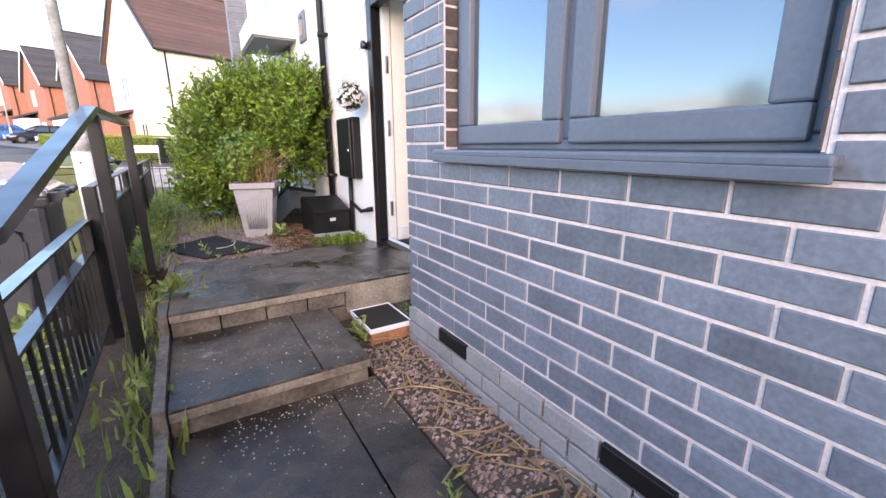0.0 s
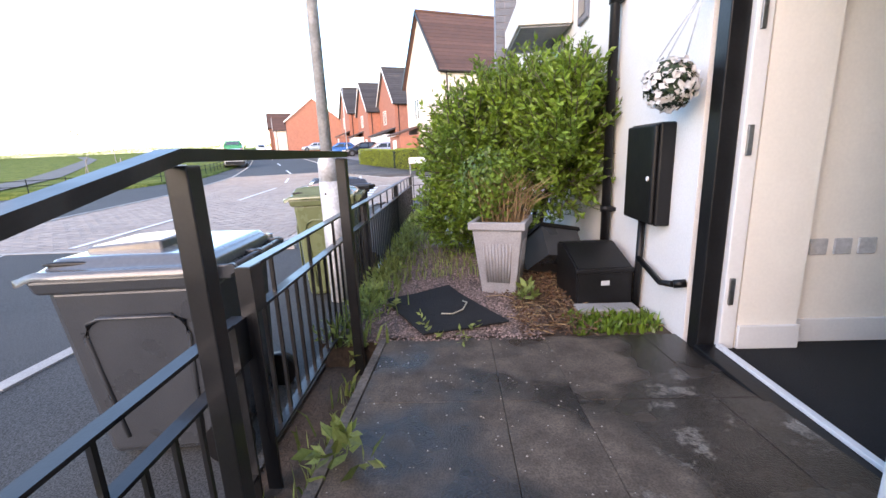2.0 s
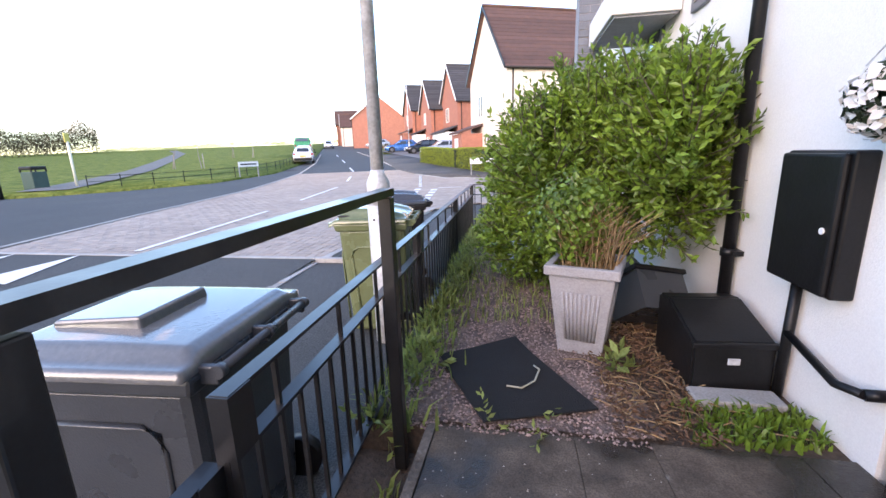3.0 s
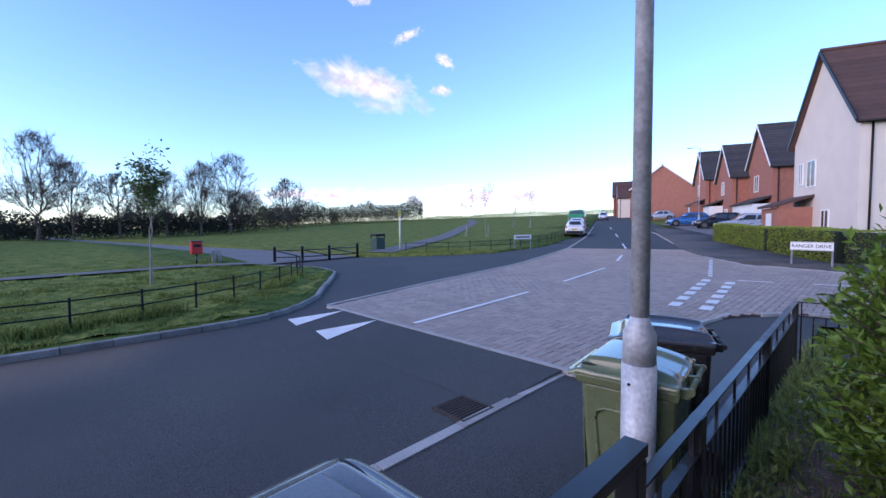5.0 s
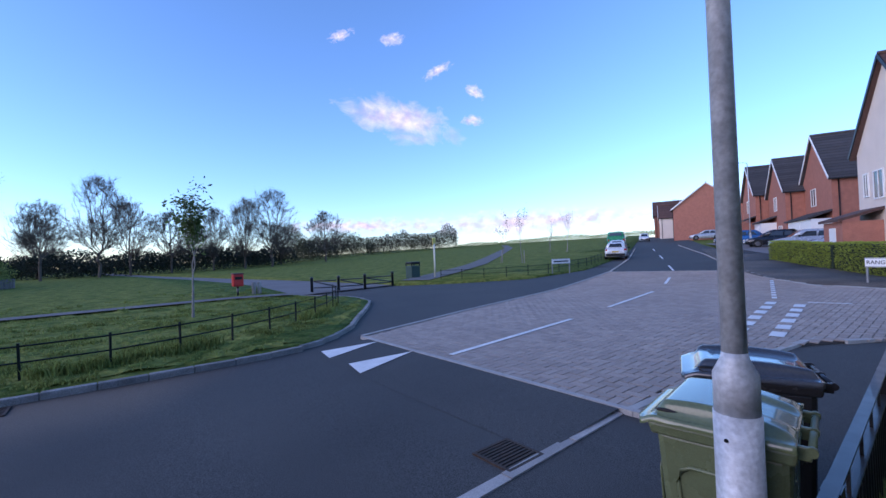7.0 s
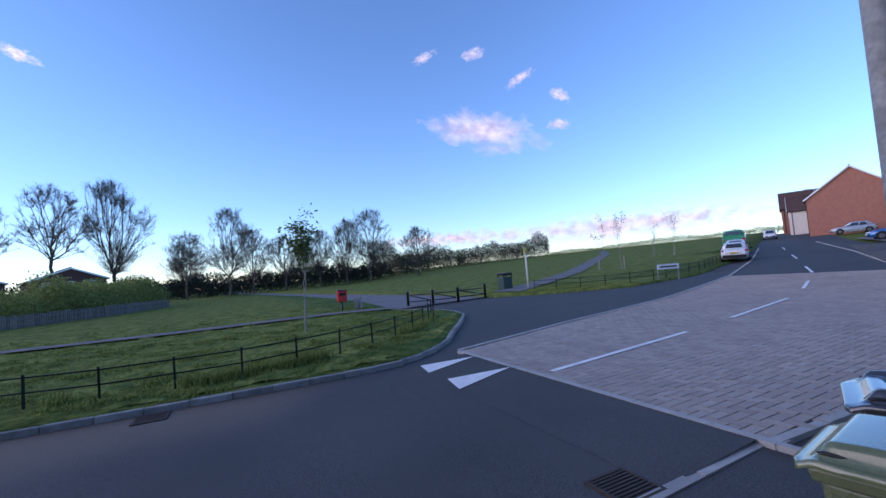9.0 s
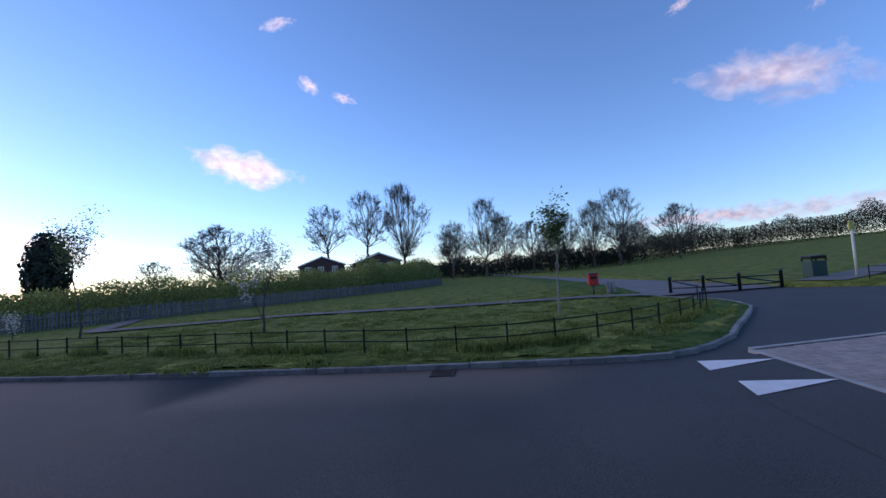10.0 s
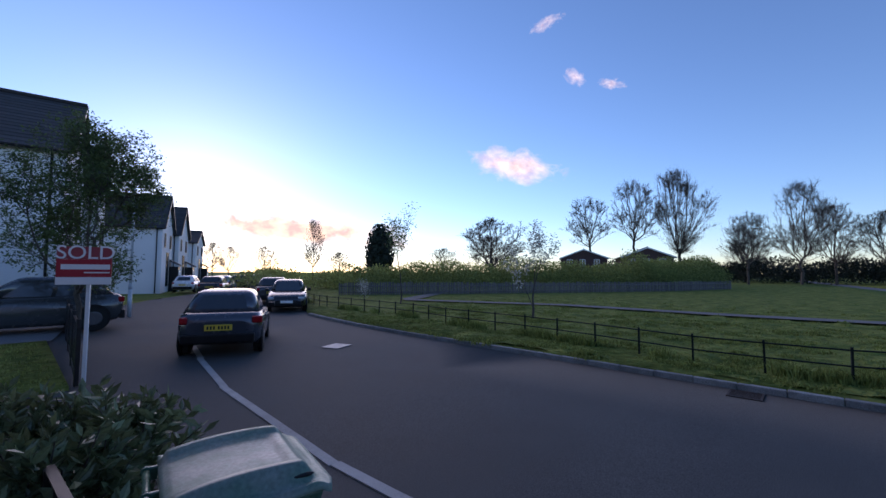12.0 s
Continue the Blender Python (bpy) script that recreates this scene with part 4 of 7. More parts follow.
bmesh.ops.create_grid(bm, x_segments=n, y_segments=n, size=0.5)
A, B, C, D = Vector((-0.3, 4.28, 0)), Vector((0.16, 4.6, 0)), Vector((0.57, 3.86, 0)), Vector((0.02, 3.69, 0))
for vtx in bm.verts:
    s, t = vtx.co.x + 0.5, vtx.co.y + 0.5
    p = (A * (1 - s) + B * s) * t + (D * (1 - s) + C * s) * (1 - t)
    vtx.co = Vector((p.x, p.y, 0.178 + 0.008 * noise.noise(p * 5) + 0.02 * max(0, t - 0.8) * 5))
r = bmesh.ops.extrude_face_region(bm, geom=bm.faces[:])
for g in r["geom"]:
    if isinstance(g, bmesh.types.BMVert):
        g.co.z += 0.01
solid("doormat", bm, mat("black_rubber_mat", (0.012, 0.012, 0.013), 0.9, var=0.4, scale=20, bump=0.8, bscale=200), "worn black rubber mat lying on gravel", "mat")
bm = bmesh.new()
tube(bm, [(0.12, 4.0, 0.195), (0.2, 3.98, 0.2), (0.27, 4.06, 0.2), (0.3, 4.17, 0.21), (0.27, 4.23, 0.2)], 0.005, 6)
solid("cable_offcut", bm, mat("cream_cable", (0.6, 0.55, 0.42), 0.6), "pale bent piece of cable on the mat", "cable")
ac = thing("access_cover", "black access cover in a white frame beside the step", "cover", m=pose(0.89, 1.94, 0.0))
bm = bmesh.new()
box(bm, -0.125, 0.125, -0.165, 0.165, -0.05, 0.075)
part("brick_base", bm, mat("orange_brick", (0.45, 0.2, 0.1), 0.9, var=0.3, scale=10, bump=0.4), ac, "orange brick base")
bm = bmesh.new()
for a in ((-0.134, 0.134, -0.174, -0.165), (-0.134, 0.134, 0.165, 0.174), (-0.134, -0.125, -0.165, 0.165), (0.125, 0.134, -0.165, 0.165)):
    box(bm, *a, 0.07, 0.1, bev=0.003)
part("frame", bm, UPVC, ac, "white frame")
bm = bmesh.new()
box(bm, -0.124, 0.124, -0.164, 0.164, 0.076, 0.096)
part("lid", bm, BLACKPLASTIC, ac)


def blades(n, place, h, w, rng, lean=0.6):
    """Grass blades: thin bent strips standing at places."""
    vs, fs = [], []
    for _ in range(n):
        x, y, z = place(rng)
        a, b = rng.uniform(0, 6.28), rng.uniform(0, 6.28)
        H, W, l = h * rng.uniform(0.5, 1.3), w * rng.uniform(0.6, 1.2), lean * rng.random()
        sx, sy = math.cos(a) * W / 2, math.sin(a) * W / 2
        dx, dy = math.cos(b) * H * l, math.sin(b) * H * l
        k = len(vs)
        vs += [(x - sx, y - sy, z), (x + sx, y + sy, z), (x + sx * 0.8 + dx * 0.4, y + sy * 0.8 + dy * 0.4, z + H * 0.6), (x - sx * 0.8 + dx * 0.4, y - sy * 0.8 + dy * 0.4, z + H * 0.6), (x + dx, y + dy, z + H * (1 - 0.4 * l))]
        fs += [(k, k + 1, k + 2, k + 3), (k + 3, k + 2, k + 4)]
    return vs, fs


def stuff(name, vs, fs, material, label, category):
    return tagged(new(name, raw_mesh(name, vs, fs, material)), label, category, "", "stuff")


v, f = blades(1150, lambda r: (-0.57 + abs(r.gauss(0, 0.16)), r.uniform(3.6, 9.8), 0.14), 0.2, 0.016, rng, 1.0)
stuff("weeds", v, f, WEED, "tall green weeds and grass along the railing", "weeds")
v, f = blades(380, lambda r: (r.uniform(0.95, 1.5), r.uniform(3.69, 3.98), 0.14), 0.09, 0.02, rng, 1.0)
stuff("weeds", v, f, LEAF, "low green weeds below the wall", "weeds")
v, f = blades(1500, lambda r: (r.uniform(-0.35, 0.5), r.uniform(4.9, 9.5), 0.14), 0.12, 0.01, rng)
stuff("weeds", v, f, WEED, "sparse grass growing through gravel", "weeds")
v, f = blades(420, lambda r: (-0.3 + r.gauss(0, 0.09), r.uniform(-1.0, 3.4), -0.02), 0.15, 0.02, rng)
stuff("weeds", v, f, WEED, "weeds in the soil strip by the railing", "weeds")
v, f = blades(70, lambda r: (r.uniform(1.0, 1.35), r.uniform(1.95, 2.16), 0.02), 0.09, 0.016, rng, 1.2)
stuff("weeds", v, f, LEAFDARK, "grassy weeds in the step corner", "weeds")
for x, y, z, n, s in ((-0.14, 2.55, 0.22, 60, 0.08), (-0.27, 1.75, 0.02, 50, 0.07), (0.32, 3.68, 0.16, 30, 0.045), (0.06, 3.69, 0.16, 24, 0.045), (0.72, 4.3, 0.15, 50, 0.09), (0.75, 1.85, 0.0, 50, 0.06), (-0.66, 1.9, 0.1, 200, 0.06), (-0.68, 1.4, 0.1, 160, 0.05), (0.55, 0.5, 0.0, 50, 0.05)):
    v, f, _ = bushy(max(3, n // 6), [((0, 0, 0.02), (0.06, 0.06, 0.05 if n < 150 else 0.3))], rng, s, 0.1, 6)
    w = thing("weed", "leafy green weed growing from a joint", "weed", "weeds by the steps", pose(x, y, z))
    raw_part("leaves", v, f, WEED, w)
# leafy weeds crowding the foot of the railing
for k in range(22):
    v, f, _ = bushy(8, [((0, 0, 0.04), (0.07, 0.1, 0.06))], rng, rng.uniform(0.045, 0.08), 0.11, 6)
    w = thing("weed", "leafy green weed at the foot of the railing", "weed", "weeds along the railing", pose(-0.42 + rng.uniform(-0.06, 0.16), 3.66 + k * 0.25 + rng.uniform(-0.08, 0.08), 0.15))
    raw_part("leaves", v, f, WEED, w)
# loose chips over the gravel and brown leaf litter by the meter box
CHIP = mat("stone_chip", (0.3, 0.215, 0.19), 0.8, var=0.3, scale=9, bump=0.1, rand=0.5)
vs, fs = [], []
for k in range(5200):
    x, y = rng.uniform(-0.4, 0.75), 3.63 + abs(rng.gauss(0, 1.1))
    z, s = 0.165 + rng.uniform(-0.004, 0.006), rng.uniform(0.005, 0.011)
    i = len(vs)
    vs += [(x + s * rng.uniform(0.6, 1.3), y, z), (x, y + s * rng.uniform(0.6, 1.3), z), (x - s * rng.uniform(0.6, 1.3), y, z), (x, y - s * rng.uniform(0.6, 1.3), z), (x + s * rng.uniform(-0.3, 0.3), y + s * rng.uniform(-0.3, 0.3), z + s * 0.9)]
    fs += [(i, i + 1, i + 4), (i + 1, i + 2, i + 4), (i + 2, i + 3, i + 4), (i + 3, i, i + 4)]
stuff("gravel", vs, fs, CHIP, "loose brown and grey stone chips in the garden", "gravel")
vs, fs = [], []
for k in range(2600):
    p0 = Vector((rng.uniform(0.62, 1.06), rng.uniform(3.68, 5.1), 0.168 + rng.uniform(0, 0.03)))
    shoot_leaf(vs, fs, p0, Vector((rng.uniform(-1, 1), rng.uniform(-1, 1), rng.uniform(-0.1, 0.35))).normalized(), rng.uniform(0.015, 0.042), rng)
stuff("leaf_litter", vs, fs, mat("dead_leaf", (0.15, 0.08, 0.045), 0.8, var=0.35, rand=0.5, bump=0.0), "brown dead leaves and bark beside the planter", "leaf litter")
# bark, twigs and crumbs
bm = bmesh.new()
for k in range(260):
    x, y = rng.uniform(0.62, 1.3), rng.uniform(3.75, 5.2)
    if k > 160:
        x, y = rng.uniform(0.7, 0.97), rng.uniform(-0.3, 1.75)
    z = (0.16 if k <= 160 else 0.01) + rng.uniform(0, 0.02)
    a, L = rng.uniform(0, 6.28), rng.uniform(0.05, 0.3)
    tube(bm, [(x, y, z), (x + L * 0.5 * math.cos(a), y + L * 0.5 * math.sin(a), z + rng.uniform(0, 0.03)), (x + L * math.cos(a + 0.2), y + L * math.sin(a + 0.2), z)], 0.004, 4, cap=False)
for vtx in bm.verts:
    if vtx.co.x > 0.985 and vtx.co.y < 2:
        vtx.co.x = 0.98
tagged(new("twigs", mesh_of("twigs", bm, DRY)), "dry twigs and stalks on the soil", "twigs", "", "stuff")
vs, fs = [], []


def crumb(x, y, z, s):
    k = len(vs)
    vs.extend([(x - s, y - s * 0.6, z), (x + s, y - s * 0.5, z), (x + s * 0.2, y + s, z), (x, y, z + s * 0.9)])
    fs.extend([(k, k + 1, k + 3), (k + 1, k + 2, k + 3), (k + 2, k, k + 3)])


for k in range(2600):
    crumb(rng.uniform(0.67, 0.98), rng.uniform(-1.0, 1.75), 0.001, rng.uniform(0.004, 0.016))
for k in range(2600):
    crumb(rng.uniform(-0.5, 0.8), rng.uniform(3.7, 7.5), 0.158, rng.uniform(0.004, 0.013))
stuff("gravel", vs, fs, mat("stone_chip", (0.34, 0.24, 0.19), 0.9, var=0.3, rand=0.5, bump=0.0), "loose brown gravel and bark chips", "gravel")
vs, fs = [], []
for k in range(620):
    r = rng.random()
    if r < 0.5:
        x, y, z = rng.uniform(-0.18, 0.63), 1.44 - abs(rng.gauss(0, 0.25)), 0.0
        x = min(0.65, x + 0.2 * rng.random())
    elif r < 0.7:
        x, y, z = rng.uniform(-0.18, 0.6), rng.uniform(1.46, 2.15), 0.125
    else:
        x, y = rng.uniform(-0.18, 0.8), rng.uniform(2.2, 3.6)
        z = landing_z(y)
    crumb(x, y, z, rng.uniform(0.0015, 0.0055))
stuff("petals", vs, fs, mat("fallen_petal", (0.42, 0.39, 0.35), 0.8, var=0.2, rand=0.3, bump=0.0), "pale crumbs and petals scattered on slabs", "debris")

# ---- kerbs, road edges, markings ----
kerb = thing("kerb", "weathered concrete kerb stones along the park edge", "kerb", kind="structure")
for x, y, t in lerp_line(KERB_W, 0.61):
    bm = bmesh.new()
    box(bm, 0.003, 0.607, -0.08, 0.04, -0.1, 0.1, bev=0.016)
    ob = part("kerb_stone", bm, KERBSTONE, kerb)
    ob.matrix_basis = pose(x, y, land(x, y) + rng.uniform(-0.004, 0.004), 0, 0, math.degrees(t))
edge = thing("road_edging", "flush pale concrete channel blocks at the road edge", "kerb", kind="structure")
for line, w, high in (([(-2.55, 7.0), (-2.5, 5.0), (-2.47, -0.2), (-2.44, -1.0), (-2.61, -2.7), (-2.78, -4.5), (-3.21, -6.7), (-4.2, -11.0), (-6.5, -17.5), (-10, -25)], 0.11, False), ([(-8.4, 7.05), (-2.6, 7.05)], 0.085, True), ([(-8.46, 7.1), (-9.5, 11.3), (-10.6, 17.2), (-13.1, 25.6), (-17.9, 37.4), (-26, 55)], 0.12, True), ([(-2.45, 7.0), (-2.3, 9.5), (-1.95, 11.5), (-1.1, 12.7), (2.0, 13.6), (9, 13.8)], 0.1, True), ([(-13.1, 25.6), (-6.9, 27.0)], 0.12, True), ([(-6.9, 27.0), (-5.2, 23.8), (-3.6, 21.6), (-2.2, 21.0), (-0.6, 20.4), (9, 20.2)], 0.12, True), ([(-6.9, 27.0), (-13.1, 40.5), (-22, 58)], 0.12, True)):
    for x, y, t in lerp_line(line, 0.9):
        bm = bmesh.new()
        box(bm, 0.002, 0.894, -w / 2, w / 2, -0.05, 0.058 if high else 0.012)
        ob = part("edging_block", bm, KERB, edge)
        ob.matrix_basis = pose(x, y, land(x, y), 0, 0, math.degrees(t))


def ramp(y):
    """Rise of the tarmac ramp up to the paved table."""
    return 0.05 * max(0.0, min(1.0, (y - 5.7) / 1.3))


bm = bmesh.new()
lo, hi = [[bm.verts.new((x, y, land(x, y) + z)) for x in (-8.05, -6.0, -4.0, -2.55)] for y, z in ((5.7, 0.003), (7.0, 0.05))]
for i in range(3):
    bm.faces.new((lo[i], lo[i + 1], hi[i + 1], hi[i]))
solid("road_ramp", bm, TARMAC, "tarmac ramp up to the paved table", "road", "structure")


def marking(name, polys, dz, label):
    t = thing(name, label, "road marking", kind="structure")
    for p in polys:
        bm = bmesh.new()
        bm.faces.new([bm.verts.new((x, y, land(x, y) + dz + (ramp(y) if dz < 0.03 else 0))) for x, y in p])
        part("stripe", bm, PAINT, t)


def dash(x0, y0, x1, y1, w):
    d = math.hypot(x1 - x0, y1 - y0)
    nx, ny = -(y1 - y0) / d * w / 2, (x1 - x0) / d * w / 2
    return [(x0 + nx, y0 + ny), (x0 - nx, y0 - ny), (x1 - nx, y1 - ny), (x1 + nx, y1 + ny)]


marking("ramp_triangles", [[(-6.62, 5.86), (-5.98, 5.74), (-6.38, 6.98)], [(-7.87, 5.9), (-7.25, 5.8), (-7.62, 6.98)]], 0.012, "white painted ramp triangles")
marking("centre_line", [dash(-5.67, 7.28, -6.12, 11.46, 0.11), dash(-6.41, 13.65, -6.99, 17.66, 0.11), dash(-7.7, 20.3, -8.6, 22.9, 0.11), dash(-9.9, 26.5, -11.6, 30, 0.11), dash(-14.5, 36, -16.5, 40, 0.11), dash(-20, 47, -22, 51, 0.11)], 0.062, "white dashed road centre line")
gw = []
for a, b, w in (((-2.86, 11.93), (-3.43, 16.88), 0.22), ((-2.28, 11.9), (-2.8, 16.67), 0.22), ((-3.5, 17.3), (-4.78, 22.7), 0.12)):
    n = 6 if w > 0.2 else 9
    for k in range(n):
        s, e2 = k / n, (k + 0.6) / n
        gw.append(dash(a[0] + (b[0] - a[0]) * s, a[1] + (b[1] - a[1]) * s, a[0] + (b[0] - a[0]) * e2, a[1] + (b[1] - a[1]) * e2, w))
gw += [dash(-2.7 + k * 1.6, 16.8 + k * 0.35, -1.9 + k * 1.6, 16.97 + k * 0.35, 0.1) for k in range(5)]
marking("give_way_line", gw, 0.062, "double row of white give-way dashes")


def gully(m, label):
    g = thing("road_gully", label, "drain grate", "road gullies", m)
    # Solid block under the bars, painted near-black for the shade of the hole.
    bm = bmesh.new()
    box(bm, -0.2, 0.2, -0.2, 0.2, -0.05, 0.004)
    part("pit", bm, mat("pit_shade_black", (0.01, 0.01, 0.01), 0.9), g)
    IRON = mat("rusty_iron", (0.09, 0.06, 0.045), 0.7, metal=0.5, var=0.4, scale=14, bump=0.4)
    bm = bmesh.new()
    for a in ((-0.22, 0.22, -0.22, -0.19), (-0.22, 0.22, 0.19, 0.22), (-0.22, -0.19, -0.19, 0.19), (0.19, 0.22, -0.19, 0.19)):
        box(bm, *a, -0.03, 0.012)
    part("frame", bm, IRON, g)
    for k in range(9):
        bm = bmesh.new()
        x = -0.168 + k * 0.042
        box(bm, x - 0.011, x + 0.011, -0.19, 0.19, -0.02, 0.011)
        part("grate_bar", bm, IRON, g)


gully(pose(-2.74, 5.48, land(0, 5.48) + 0.004), "rusty iron drain grate beside the road edge")
gully(pose(-7.85, 1.55, land(0, 1.55) + 0.004), "iron drain grate below the park kerb")
bm = bmesh.new()
box(bm, -0.3, 0.3, -0.24, 0.24, 0, 0.012, bev=0.004)
mc = solid("manhole_cover", bm, mat("worn_steel_lid", (0.42, 0.42, 0.42), 0.55, metal=0.3, var=0.3, scale=12, bump=0.5, bscale=60), "pale rectangular manhole cover in the road", "manhole cover")
mc.matrix_basis = pose(-6.1, -6.45, 0.0, 0, 0, 20)
bm = bmesh.new()
for x, y in ((-4.1, 3.3), (-3.0, 1.9), (-5.2, 4.6), (-4.6, 6.2), (-6.4, 2.2)):
    box(bm, x - 0.02, x + 0.025, y - 0.015, y + 0.02, 0.0, 0.006)
tagged(new("litter", mesh_of("litter", bm, UPVC)), "small white scraps lying on the road", "litter", "", "stuff")

# ---- park railings, gates and furniture ----
GREENRAIL = mat("dark_green_paint", (0.01, 0.016, 0.013), 0.7, var=0.3, bump=0.05, spec=0.25)
FENCE = [(-13.6, -22.0), (-11.8, -16.0), (-11.3, -9.0), (-10.72, -6.8), (-10.4, -3.8), (-9.95, -1.6), (-9.35, 0.56), (-9.25, 2.52), (-9.54, 3.57), (-10.0, 4.67), (-10.63, 5.73), (-11.53, 6.87), (-12.5, 7.9), (-14.9, 9.5), (-17.2, 10.2)]


def park_fence(line, label, gap=1.1, h=0.55, rails=(0.52, 0.27)):
    f = thing("park_fence", label, "fence", "park fences")
    row = lerp_line(line, gap)
    tops = []
    for x, y, t in row:
        bm = bmesh.new()
        z = land(x, y) + 0.1
        box(bm, -0.016, 0.016, -0.016, 0.016, -0.15, h + 0.02)
        ob = part("post", bm, GREENRAIL, f)
        ob.matrix_basis = pose(x, y, z, rng.uniform(-1, 1), rng.uniform(-1, 1), math.degrees(t))
        tops.append((x, y, z))
    for r in rails:
        bm = bmesh.new()
        tube(bm, [(x, y, z + r) for x, y, z in tops], 0.014, 6)
        part("rail", bm, GREENRAIL, f)


park_fence(FENCE, "low dark two-rail metal park fence in grass")
park_fence([(-20.4, 18.8), (-17.3, 20.4), (-15.9, 23.5), (-16.8, 29.4), (-19.5, 36.5), (-24, 46)], "low two-rail park fence along the hill pavement", 1.4, 0.6, (0.55, 0.3))
for k, (x, y) in enumerate(((-21.2, 10.9), (-20.6, 12.1), (-20.35, 13.5), (-20.6, 15.4))):
    bm = bmesh.new()
    tube(bm, [(0, 0, -0.1), (0, 0, 0.7), (0, 0, 0.72), (0, 0, 0.81), (0, 0, 0.84)], [0.075, 0.07, 0.09, 0.08, 0.03], 14)
    gp = solid("gate_post", bm, BLACKMETAL, "stout black iron gate post at the park drive", "gate post", group="park gate posts")
    gp.matrix_basis = pose(x, y, land(x, y))
for (x0, y0), (x1, y1) in (((-21.2, 10.9), (-20.6, 12.1)), ((-20.6, 12.1), (-20.35, 13.5)), ((-20.35, 13.5), (-20.6, 15.4))):
    g = thing("park_gate", "low black tubular barrier gate, closed", "gate", "park gates", pose(x0, y0, land(x0, y0), 0, 0, math.degrees(math.atan2(y1 - y0, x1 - x0))))
    L = math.hypot(x1 - x0, y1 - y0)
    for a, b in (((0.1, 0, 0.62), (L - 0.1, 0, 0.62)), ((0.1, 0, 0.27), (L - 0.1, 0, 0.27)), ((0.1, 0, 0.6), (L - 0.1, 0, 0.29))):
        bm = bmesh.new()
        tube(bm, [a, b], 0.03, 8)
        part("bar", bm, BLACKMETAL, g)
rbn = thing("dog_waste_bin", "red dog waste bin on a black post", "bin", m=pose(-22.6, 7.7, 0.1))
RED = mat("red_plastic", (0.55, 0.02, 0.02), 0.4, var=0.1, bump=0.02)
bm = bmesh.new()
tube(bm, [(0, 0, -0.1), (0, 0, 0.55)], 0.05, 10)
part("post", bm, BLACKMETAL, rbn)
bm = bmesh.new()
box(bm, -0.2, 0.2, -0.24, 0.24, 0.52, 1.12, bev=0.05)
part("body", bm, RED, rbn)
bm = bmesh.new()
box(bm, -0.22, 0.22, -0.26, 0.26, 1.11, 1.17, bev=0.02)
part("lid", bm, mat("dark_red_plastic", (0.12, 0.02, 0.02), 0.4), rbn)
bm = bmesh.new()
box(bm, 0.201, 0.21, -0.16, 0.16, 0.86, 1.0)
part("label_panel", bm, BLACKPLASTIC, rbn)
for dy in (0.75, 1.0):
    bm = bmesh.new()
    tube(bm, [(-22.6, 7.7 + dy, 0), (-22.6, 7.7 + dy, 0.75), (-22.6, 7.7 + dy, 0.8)], [0.1, 0.1, 0.03], 10)
    solid("bollard", bm, mat("weathered_wood", (0.38, 0.34, 0.3), 0.9, var=0.3, bump=0.3), "weathered pale wooden bollard", "bollard", group="bollards by the bin")
lb = thing("litter_bin", "dark green hooded litter bin on the pavement", "bin", m=pose(-23.3, 18.7, land(0, 18.7) + 0.1))
bm = bmesh.new()
box(bm, -0.35, 0.35, -0.35, 0.35, 0, 0.85, bev=0.04)
part("body", bm, mat("green_plastic", (0.02, 0.06, 0.05), 0.5), lb)
bm = bmesh.new()
box(bm, -0.37, 0.37, -0.37, 0.37, 0.95, 1.12, bev=0.05)
for sx in (-0.33, 0.33):
    for sy in (-0.33, 0.33):
        box(bm, sx - 0.03, sx + 0.03, sy - 0.03, sy + 0.03, 0.84, 0.96)
part("hood", bm, BLACKPLASTIC, lb)
wp = thing("marker_post", "tall white post with a yellow top", "post", m=pose(-21.9, 19.5, land(0, 19.5)))
bm = bmesh.new()
tube(bm, [(0, 0, 0), (0, 0, 2.35)], 0.06, 10)
part("pole", bm, mat("white_post_paint", (0.7, 0.68, 0.55), 0.6), wp)
bm = bmesh.new()
box(bm, -0.03, 0.03, -0.12, 0.12, 2.3, 2.75, bev=0.01)
part("plate", bm, mat("yellow_plate", (0.6, 0.5, 0.12), 0.6), wp, "faded yellow plate")


def lettering(text, size, m, material, parent, extrude=0.004):
    cu = bpy.data.curves.new("lettering", "FONT")
    cu.body, cu.size, cu.extrude, cu.align_x, cu.align_y = text, size, extrude, "CENTER", "CENTER"
    tmp = new("lettering_curve", cu)
    me = bpy.data.meshes.new_from_object(tmp.evaluated_get(bpy.context.evaluated_depsgraph_get()))
    bpy.data.objects.remove(tmp)
    me.materials.clear()
    me.materials.append(material)
    ob = new("lettering", me)
    ob.parent, ob.matrix_basis = parent, m
    return ob


